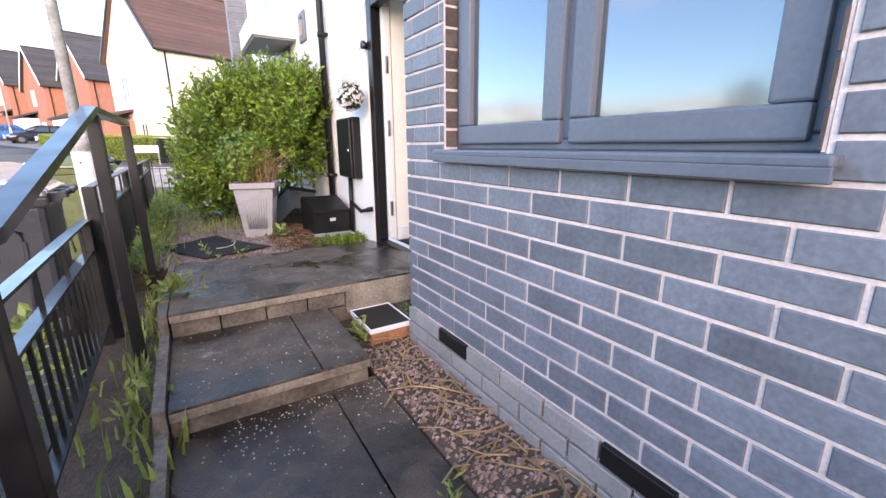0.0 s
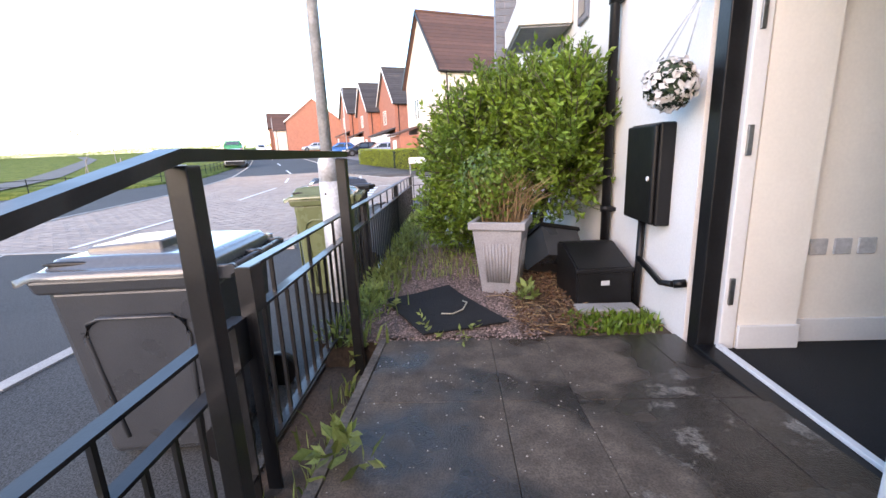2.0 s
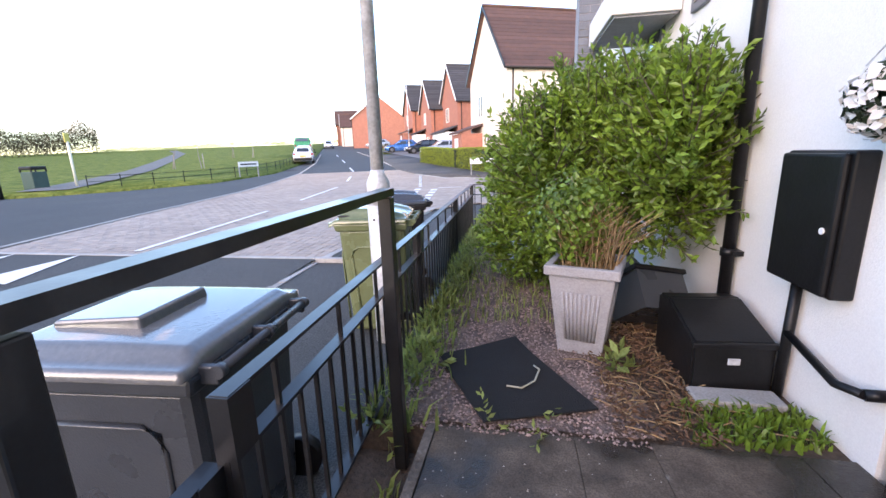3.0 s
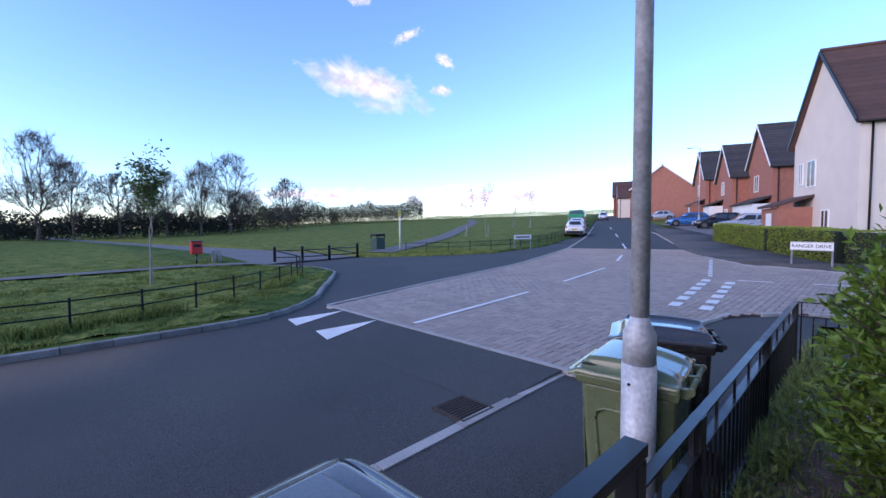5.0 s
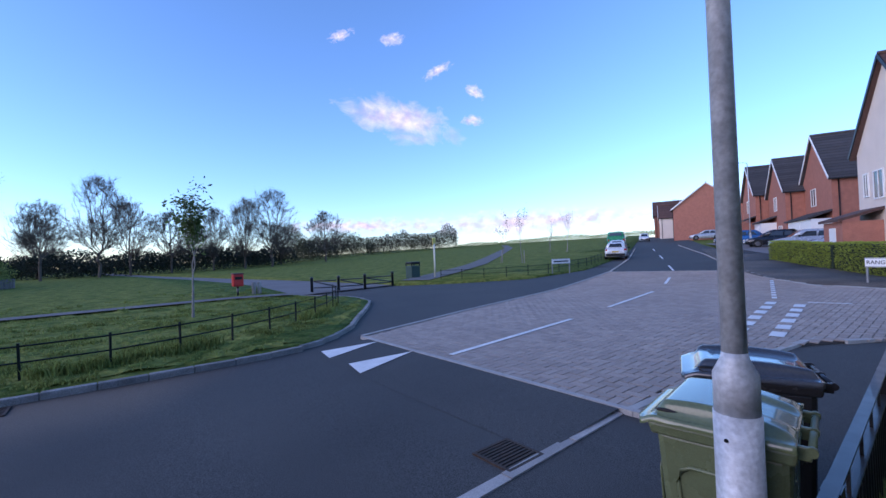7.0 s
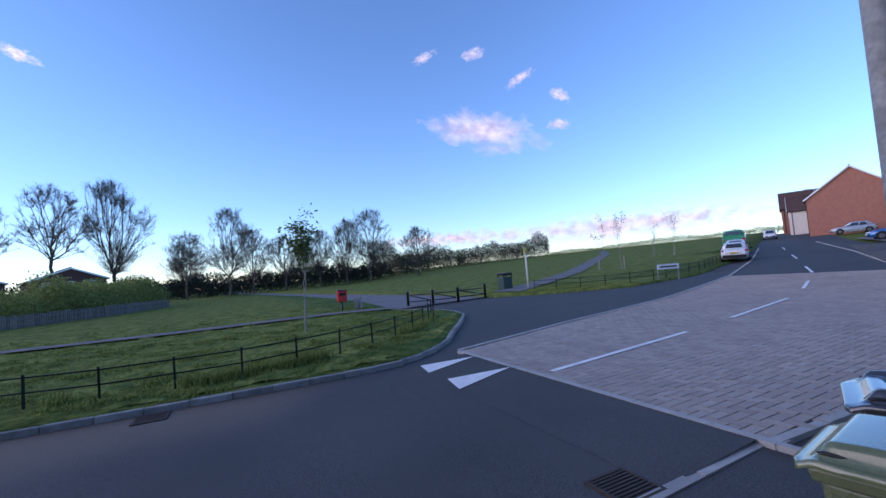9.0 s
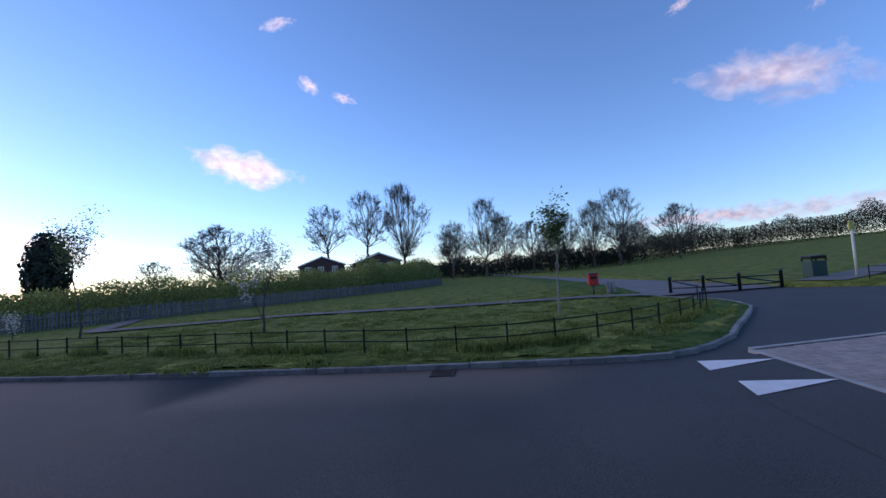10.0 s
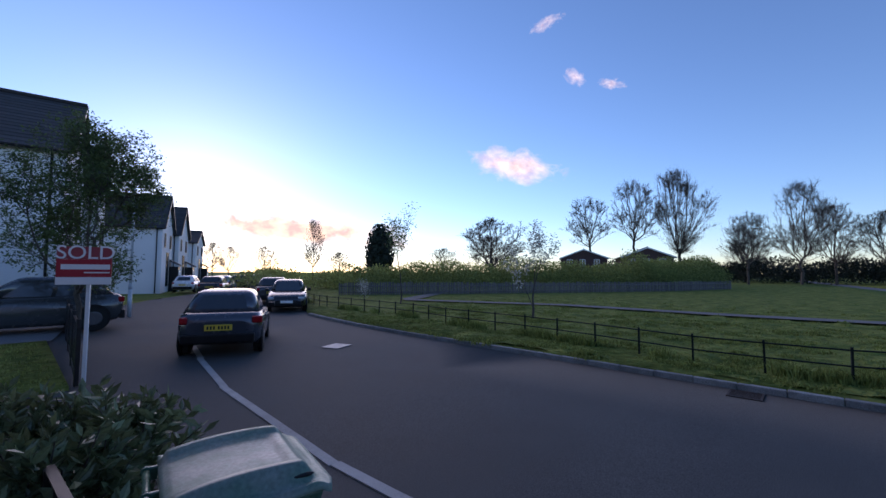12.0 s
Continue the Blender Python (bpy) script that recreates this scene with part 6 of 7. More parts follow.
def house(m, L, W, eave, ridge, wall_mat, roof_mat, label, wins=(), porch_at=None, bargemat=None, group="houses along the road", winmat=None):
    """Gable wall at x = 0 facing -x, W wide along y; the ridge runs along +x. wins: (y, z, w, h) on the gable; (x, z, w, h, s) on a long side."""
    hs = thing("house", label, "house", group, m)
    bm = bmesh.new()
    prof = [(-W / 2, -0.6), (W / 2, -0.6), (W / 2, eave), (0, ridge), (-W / 2, eave)]
    lo, hi = [bm.verts.new((0, y, z)) for y, z in prof], [bm.verts.new((L, y, z)) for y, z in prof]
    bm.faces.new(lo[::-1])
    bm.faces.new(hi)
    for i in range(5):
        bm.faces.new((lo[i], lo[(i + 1) % 5], hi[(i + 1) % 5], hi[i]))
    part("wall", bm, wall_mat, hs)
    sl = math.hypot(W / 2, ridge - eave)
    ca, sa = W / 2 / sl, (ridge - eave) / sl
    for s in (-1, 1):
        bm = bmesh.new()
        q = [(-0.22, 0.0), (L + 0.22, 0.0), (L + 0.22, sl + 0.3), (-0.22, sl + 0.3)]
        vs = [bm.verts.new((x, s * ca * a, ridge - sa * a + up)) for up in (-0.04, 0.02) for x, a in q]
        for f4 in ((3, 2, 1, 0), (4, 5, 6, 7), (0, 1, 5, 4), (1, 2, 6, 5), (2, 3, 7, 6), (3, 0, 4, 7)):
            bm.faces.new([vs[i] for i in f4])
        slope = part("roof", bm, roof_mat, hs)
        rows = 16
        st2 = (sl + 0.35) / rows
        bm = bmesh.new()
        vs = [bm.verts.new((x, s * ca * a, -sa * a + up)) for x in (-0.25, L + 0.25) for a, up in ((0, 0.05), (st2 + 0.03, 0.085), (st2 + 0.03, 0.024), (0, 0.024))]
        for f4 in ((0, 1, 2, 3), (7, 6, 5, 4), (0, 4, 5, 1), (1, 5, 6, 2), (2, 6, 7, 3), (3, 7, 4, 0)):
            bm.faces.new([vs[i] for i in f4])
        course = mesh_of("tile_course", bm, roof_mat)
        for k in range(rows):
            oc = new("tile_course", course)
            oc.parent = slope
            oc.location = (0, s * ca * k * st2, ridge - sa * k * st2)
        bm = bmesh.new()
        tube(bm, [(0.4, s * (W / 2 + 0.06), eave - 0.15), (0.4, s * (W / 2 + 0.06), -0.1)], 0.045, 8)
        part("downpipe", bm, BLACKPLASTIC, hs)
        bm = bmesh.new()
        tube(bm, [(-0.25, s * (W / 2 + 0.3), eave - 0.2), (L + 0.25, s * (W / 2 + 0.3), eave - 0.2)], 0.06, 8)
        part("gutter", bm, BLACKPLASTIC, hs)
        bm = bmesh.new()
        bar(bm, (-0.27, 0, ridge + 0.02), (-0.27, s * (W / 2 + 0.3), eave - 0.13), 0.04, 0.18)
        part("bargeboard", bm, bargemat or UPVC, hs)
    bm = bmesh.new()
    tube(bm, [(-0.25, 0, ridge + 0.1), (L + 0.25, 0, ridge + 0.1)], 0.1, 8)
    part("ridge_tile", bm, roof_mat, hs)

    def window(a0, b0, z, w, h, onto):
        wn2 = bmesh.new()
        gl = bmesh.new()
        if onto == "gable":
            for q in ((-w / 2, w / 2, 0, 0.07), (-w / 2, w / 2, h - 0.07, h), (-w / 2, -w / 2 + 0.07, 0.07, h - 0.07), (w / 2 - 0.07, w / 2, 0.07, h - 0.07), (-0.03, 0.03, 0.07, h - 0.07)):
                box(wn2, -0.06, 0.02, a0 + q[0], a0 + q[1], z + q[2], z + q[3])
            box(gl, -0.03, 0.03, a0 - w / 2 + 0.05, a0 + w / 2 - 0.05, z + 0.05, z + h - 0.05)
        else:
            s = b0
            yy = s * W / 2
            for q in ((-w / 2, w / 2, 0, 0.07), (-w / 2, w / 2, h - 0.07, h), (-w / 2, -w / 2 + 0.07, 0.07, h - 0.07), (w / 2 - 0.07, w / 2, 0.07, h - 0.07)):
                box(wn2, a0 + q[0], a0 + q[1], yy - 0.05, yy + 0.05, z + q[2], z + q[3])
            box(gl, a0 - w / 2 + 0.05, a0 + w / 2 - 0.05, yy - 0.03, yy + 0.03, z + 0.05, z + h - 0.05)
        fr = part("window", wn2, winmat or bargemat or UPVC, hs)
        part("pane", gl, DARKGLASS, fr)

    for q in wins:
        if len(q) == 4:
            window(q[0], 0, q[1], q[2], q[3], "gable")
        else:
            window(q[0], q[4], q[1], q[2], q[3], "side")
    if porch_at:
        y0, y1, d, h, pm = porch_at
        bm = bmesh.new()
        box(bm, -d, -0.01, y0, y1, -0.6, h)
        pw = part("porch", bm, pm, hs)
        bm = bmesh.new()
        vs = [bm.verts.new(p) for p in ((-d - 0.2, y0 - 0.15, h), (-d - 0.2, y1 + 0.15, h), (0, y1 + 0.15, h + 0.55), (0, y0 - 0.15, h + 0.55), (-d - 0.2, y0 - 0.15, h + 0.14), (-d - 0.2, y1 + 0.15, h + 0.14), (0, y1 + 0.15, h + 0.69), (0, y0 - 0.15, h + 0.69))]
        for q in ((3, 2, 1, 0), (4, 5, 6, 7), (0, 1, 5, 4), (1, 2, 6, 5), (2, 3, 7, 6), (3, 0, 4, 7)):
            bm.faces.new([vs[i] for i in q])
        part("porch_roof", bm, roof_mat, pw)
        bm = bmesh.new()
        box(bm, -d - 0.03, -d + 0.03, (y0 + y1) / 2 - 0.45, (y0 + y1) / 2 + 0.45, -0.3, 2.0)
        part("door", bm, UPVC, pw, "white front door")
    return hs


house(pose(-2.15, 32.5, 0.45, 0, 0, 24), 13, 7.3, 6.1, 10.35, CREAM, TILE, "cream rendered gabled house with brown tiled roof", ((1.2, 3.4, 1.1, 1.5), (-0.6, 0.4, 0.9, 1.7), (2.6, 3.6, 0.6, 1.3), (3.0, 3.2, 1.2, 1.3, -1), (7.5, 3.2, 1.4, 1.3, -1), (4, 0.7, 1.6, 1.3, -1)), (0.9, 3.6, 1.6, 2.3, REDBRICK), BLACKPLASTIC, winmat=UPVC)
house(pose(-7.6, 49.5, 1.35, 0, 0, 24), 11, 7.0, 5.4, 9.3, REDBRICK, TILEGREY, "red brick gabled house with grey roof", ((0.6, 3.4, 1.2, 1.5), (0, 0.6, 1.6, 1.3), (3, 3.2, 1.2, 1.2, -1)), (-3.3, 3.3, 1.3, 2.2, UPVC))
house(pose(-11.4, 54.6, 1.6, 0, 0, 24), 12, 6.4, 5.0, 8.4, REDBRICK, TILEGREY, "red brick house with a long grey roof", ((0.3, 3.3, 1.0, 1.4), (-1.2, 0.5, 1.2, 1.3), (2.0, 3.0, 1.1, 1.4, -1), (4.5, 3.0, 1.1, 1.4, -1), (7.0, 3.0, 1.1, 1.4, -1), (3.2, 0.5, 1.5, 1.3, -1)), (0.2, 3.2, 1.3, 2.2, UPVC))
house(pose(-15.2, 60.5, 1.9, 0, 0, 24), 11, 7.0, 5.2, 8.6, REDBRICK, TILEGREY, "red brick gabled house with grey roof", ((0.4, 3.4, 1.1, 1.4), (0, 0.6, 1.6, 1.3)), (-3.3, 0.5, 1.3, 2.2, REDBRICK))
house(pose(-24.9, 76.5, 2.7, 0, 0, 109), 11, 9.4, 5.2, 9.0, REDBRICK, TILEGREY, "large plain red brick gable end", ())
house(pose(-38.5, 91.0, 3.4, 0, 0, 24), 4.5, 5.5, 4.2, 6.8, CREAM, TILE, "small far cream house", ((0, 3.2, 1.2, 1.3),))
house(pose(-44.0, 101.0, 3.8, 0, 0, 24), 10, 7.0, 5.0, 8.2, REDBRICK, TILE, "far red brick house on the hill", ((0, 3.2, 1.2, 1.3),))
WH = mat("white_house_render", (0.78, 0.78, 0.78), 0.9, var=0.06, scale=0.8, bump=0.1)
g2 = "white houses down the road"
house(pose(-3.0, -22.7, 0, 0, 0, -11), 14, 8.0, 6.5, 9.4, WH, TILEGREY, "tall white rendered house with dark tiled roof", ((1.6, 3.4, 0.9, 1.3), (-1.6, 3.4, 0.9, 1.3), (3.2, 5.2, 0.75, 1.1, 1), (3.3, 2.75, 0.8, 1.15, 1), (8.0, 5.2, 0.75, 1.1, 1)), None, BLACKPLASTIC, g2)
house(pose(-5.2, -30.5, 0, 0, 0, -11), 12, 7.0, 6.3, 9.4, WH, TILEGREY, "white gabled house behind the street tree", ((1.2, 3.4, 0.9, 1.3), (-1.6, 3.4, 0.9, 1.3)), None, BLACKPLASTIC, g2)
for x, y, rz in ((-12.2, -43.5, -22), (-15.6, -50.5, -24), (-21.0, -62, -26)):
    house(pose(x, y, 0, 0, 0, rz), 11, 6.4, 5.8, 8.9 if y > -60 else 7.4, WH, TILEGREY, "white gabled house with tall dark bay window", ((1.7, 4.0, 0.7, 1.3), (-1.7, 4.0, 0.9, 1.3), (0.0, 0.4, 1.2, 3.2)), (-2.8, -1.4, 0.8, 2.3, BLACKPLASTIC), BLACKPLASTIC, g2)
# brick porch of the house nearest on that side
pc = thing("brick_porch", "red brick porch with dark tiled lean-to roof", "porch", m=pose(2.2, -15.6, 0, 0, 0, -11))
bm = bmesh.new()
box(bm, -0.9, -0.6, -1.0, 1.0, -0.1, 2.2)
box(bm, 0.6, 3.0, -1.0, 1.0, -0.1, 2.2)
box(bm, -0.6, 0.6, -1.0, -0.7, -0.1, 2.2)
part("wall", bm, REDBRICK, pc)
bm = bmesh.new()
vs = [bm.verts.new(p) for p in ((-1.2, 1.3, 2.2), (3.2, 1.3, 2.2), (3.2, -1.1, 2.95), (-1.2, -1.1, 2.95), (-1.2, 1.3, 2.32), (3.2, 1.3, 2.32), (3.2, -1.1, 3.07), (-1.2, -1.1, 3.07))]
for q in ((3, 2, 1, 0), (4, 5, 6, 7), (0, 1, 5, 4), (1, 2, 6, 5), (2, 3, 7, 6), (3, 0, 4, 7)):
    bm.faces.new([vs[i] for i in q])
part("roof", bm, TILEGREY, pc)
bm = bmesh.new()
box(bm, -0.55, 0.55, -0.68, -0.62, 0.0, 2.1)
part("door", bm, mat("dark_door", (0.04, 0.025, 0.02), 0.5), pc, "dark front door")
DKBRICK = mat("dark_brick", (0.1, 0.05, 0.045), 0.9, var=0.2)
for x, y in ((-65.6, -25.1), (-66.5, -15.7)):
    house(pose(x, y, 1.0, 0, 0, 205), 9, 7, 3.4, 4.7, DKBRICK, TILEGREY, "distant dark brick house among trees", ((-2.0, 2.0, 0.9, 1.1), (0.2, 2.0, 0.9, 1.1), (2.2, 2.0, 0.9, 1.1), (3, 2.0, 0.9, 1.1, -1), (6, 2.0, 0.9, 1.1, -1)), None, None, "distant dark houses")

# ---- hedges, lawn and railings by the drive ----
HEDGELEAF = mat("clipped_hedge", (0.3, 0.37, 0.05), 0.7, var=0.25, rand=0.35, bump=0, leaf=0.3)


def clipped_hedge(line, w, h, n, label, seed):
    """A hedge cut to a flat top and upright sides, with a solid core coloured dark for inner shade and small leaves
    over it.
    """
    r = random.Random(seed)
    t = thing("hedge", label, "hedge", "clipped garden hedges")
    # The core's near-black colour stands in for shade among the leaves.
    bm = bmesh.new()
    for (x0, y0), (x1, y1) in zip(line, line[1:]):
        bar(bm, (x0, y0, land(0, y0) + h * 0.48), (x1, y1, land(0, y1) + h * 0.48), w * 0.8, h * 0.92)
    part("inside", bm, DARKEVER, t, "solid core coloured dark for inner shade")
    vs, fs = [], []
    row = lerp_line(line, 0.05)
    for _ in range(n):
        x, y, a = row[r.randrange(len(row))]
        ax, ay = -math.sin(a), math.cos(a)
        wav = 1 + 0.05 * noise.noise(Vector((x * 0.9, y * 0.9, seed)))
        if r.random() < 0.35:
            o, z, d = r.uniform(-w / 2, w / 2), h * wav, Vector((r.uniform(-0.7, 0.7), r.uniform(-0.7, 0.7), 1))
        else:
            sg = r.choice((-1, 1))
            o, z, d = sg * w / 2 * wav, r.uniform(0.06, h * wav), Vector((sg * ax + r.uniform(-0.7, 0.7), sg * ay + r.uniform(-0.7, 0.7), r.uniform(-0.3, 0.8)))
        o *= r.uniform(0.9, 1.04)
        shoot_leaf(vs, fs, Vector((x + ax * o, y + ay * o, land(0, y) + z - 0.03)), d.normalized(), r.uniform(0.05, 0.1), r)
    raw_part("leaves", vs, fs, HEDGELEAF, t)


clipped_hedge([(-7.0, 34.0), (-3.4, 27.7)], 0.8, 1.15, 16000, "clipped yellow-green hedge running along the road", 21)
clipped_hedge([(-3.2, 27.3), (-0.7, 23.1), (4.0, 22.5), (9, 22.3)], 0.8, 1.25, 30000, "clipped yellow-green hedge round the corner plot", 22)
sheet("side_pavement", [(-7.2, 27.2), (-5.4, 24.0), (-3.7, 21.8), (-2.2, 21.15), (-0.6, 20.55), (9, 20.35), (9, 23), (-0.2, 24), (-3, 28.5), (-13, 48), (-16, 48)], 0.08, FOOTWAY, "dark tarmac pavement beside the hedge", "pavement", 3.0, 0.12)
sheet("drive", [(-6, 34), (-3.0, 29), (14, 36), (-2, 70), (-19, 58)], 0.09, mat("drive_paving", (0.2, 0.19, 0.19), 0.85), "paved front drives of the brick houses", "drive", 4.0)
sheet("front_lawn", [(-1.15, -6.2), (8, -6.2), (8, -12.3), (-1.4, -12.3)], 0.06, GRASS, "shaded front lawn beside the pavement", "lawn", 3.0, 0.1)
sheet("front_drive", [(-1.5, -12.3), (12, -12.3), (12, -17.8), (-2.6, -17.8)], 0.04, mat("drive_paving", (0.2, 0.19, 0.19)), "paved drive in front of the white house", "drive", 3.0)
v, f = blades(6000, lambda r: (r.uniform(-1.15, 4.5), r.uniform(-12, -6.3), 0.05), 0.05, 0.022, r2, 1.2)
stuff("grass", v, f, GRASSB, "unmown grass of the front lawn", "grass")
hg = thing("laurel_hedge", "dark glossy laurel hedge beside the railing", "hedge", m=pose(0.0, -1.9, 0))
v, f, st = bushy(820, [((-0.95, 0.4, 0.38), (0.32, 0.5, 0.37)), ((-0.5, 0.75, 0.35), (0.4, 0.5, 0.36)), ((0.3, 0, 0.35), (0.9, 0.8, 0.38)), ((-0.2, -0.5, 0.35), (0.5, 0.7, 0.36)), ((-0.75, -0.3, 0.3), (0.35, 0.5, 0.35)), ((0.9, 0.5, 0.35), (0.7, 0.7, 0.36))], rng, 0.12, 0.2, 11)
raw_part("leaves", v, f, LEAFDARK, hg)
bm = bmesh.new()
for p, q in st[::2]:
    tube(bm, [p, q], [0.006, 0.003], 4, cap=False)
part("branchwork", bm, BARK, hg)["kind"] = "stuff"
fr = thing("front_railing", "black railing with pickets along the front lawn", "railing", m=pose(-1.25, -6.4, 0))
for z in (0.95, 0.15):
    bm = bmesh.new()
    bar(bm, (0, 0, z), (-0.9, -9.8, z), 0.04, 0.03)
    part("rail", bm, BLACKMETAL, fr)
for k in range(66):
    bm = bmesh.new()
    s = k / 65
    x, y = -0.9 * s, -9.8 * s
    w = 0.03 if k % 13 == 0 else 0.009
    box(bm, x - w, x + w, y - w, y + w, 0.0, 1.05 if k % 13 == 0 else 0.95)
    part("post" if k % 13 == 0 else "picket", bm, BLACKMETAL, fr)
br = thing("house_railing", "black upright railing below the white house", "railing", m=pose(3.2, -17.6, 0))
for z in (1.05, 0.2):
    bm = bmesh.new()
    bar(bm, (0, 0, z), (-6.6, 0.6, z), 0.03, 0.03)
    part("rail", bm, BLACKMETAL, br)
for k in range(50):
    bm = bmesh.new()
    x = -6.6 * k / 49
    box(bm, x - 0.01, x + 0.01, -0.09 * x - 0.01, -0.09 * x + 0.01, 0.0, 1.2)
    part("picket", bm, BLACKMETAL, br)

# ---- estate agent's board ----
sb = thing("sold_board", "white and red sold board on a white post", "sign", m=pose(-1.33, -6.3, 0, 0, 0, 155))
bm = bmesh.new()
box(bm, -0.025, 0.025, -0.025, 0.025, -0.1, 2.2, bev=0.004)
part("post", bm, UPVC, sb)
bm = bmesh.new()
box(bm, -0.4, 0.3, -0.062, -0.037, 1.72, 2.0, bev=0.003)
bd = part("board", bm, mat("red_board", (0.4, 0.015, 0.03), 0.5, var=0.05, bump=0), sb, "dark red board")
bm = bmesh.new()
box(bm, -0.4, 0.3, -0.062, -0.037, 1.6, 1.717, bev=0.003)
part("lower_board", bm, UPVC, sb, "white lower strip")
bm = bmesh.new()
box(bm, -0.4, 0.3, -0.06, -0.04, 2.003, 2.2, bev=0.003)
sl2 = part("sold_slip", bm, mat("red_slip", (0.35, 0.05, 0.06), 0.5, var=0.05, bump=0), sb, "red slip board")
lettering("SOLD", 0.3, pose(-0.03, -0.066, 2.1, 90, 0, 0), UPVC, sl2, 0.005)
for z, a, b in ((1.84, -0.34, 0.28), (1.78, -0.05, 0.28)):
    bm = bmesh.new()
    box(bm, a, b, -0.066, -0.061, z, z + (0.08 if a < -0.1 else 0.02))
    part("lettering_bar", bm, UPVC, bd)

# ---- street tree ----
grown_tree(pose(-1.95, -12.2, 0), "small leafy street tree in fresh leaf", 5.6, 3.1, 380, 0.27, 47, "", 0.006, 8, 0.06, 0.004, mat("street_leaf", (0.1, 0.15, 0.045), 0.6, var=0.25, rand=0.4, bump=0, leaf=0.3), 30000, 0.09, 0.08, peak=0.22, max_r=0.08)
lamp_column(pose(-4.3, -18.2, 0, 0, 0, 200), "tall grey street lamp by the white houses", 5.6, 0.05, 0.07, 1.3, 0.5)
lamp_column(pose(-12.6, 50.5, 1.5, 0, 0, 0), "tall grey street lamp near the brick houses", 8.0, 0.05, 0.08, 1.3, 0.7)
lamp_column(pose(-31, 82, 3.0, 0, 0, 0), "far grey street lamp on the hill", 7.0, 0.05, 0.08, 1.3, 0.7)

# ---- cars ----
TYRE = mat("tyre_rubber", (0.015, 0.015, 0.015), 0.85, var=0.2)
ALLOY = mat("alloy_wheel", (0.16, 0.16, 0.17), 0.4, metal=0.8, var=0.1, bump=0)
REDLAMP = mat("red_lamp_glass", (0.35, 0.01, 0.015), 0.15, var=0.1, bump=0)
CLEARLAMP = mat("headlamp_glass", (0.6, 0.62, 0.65), 0.1, var=0.1, bump=0, metal=0.3)
YPLATE = mat("yellow_number_plate", (0.7, 0.5, 0.05), 0.5, var=0.03, bump=0)
DARKTEXT = mat("plate_black", (0.01, 0.01, 0.01), 0.5)


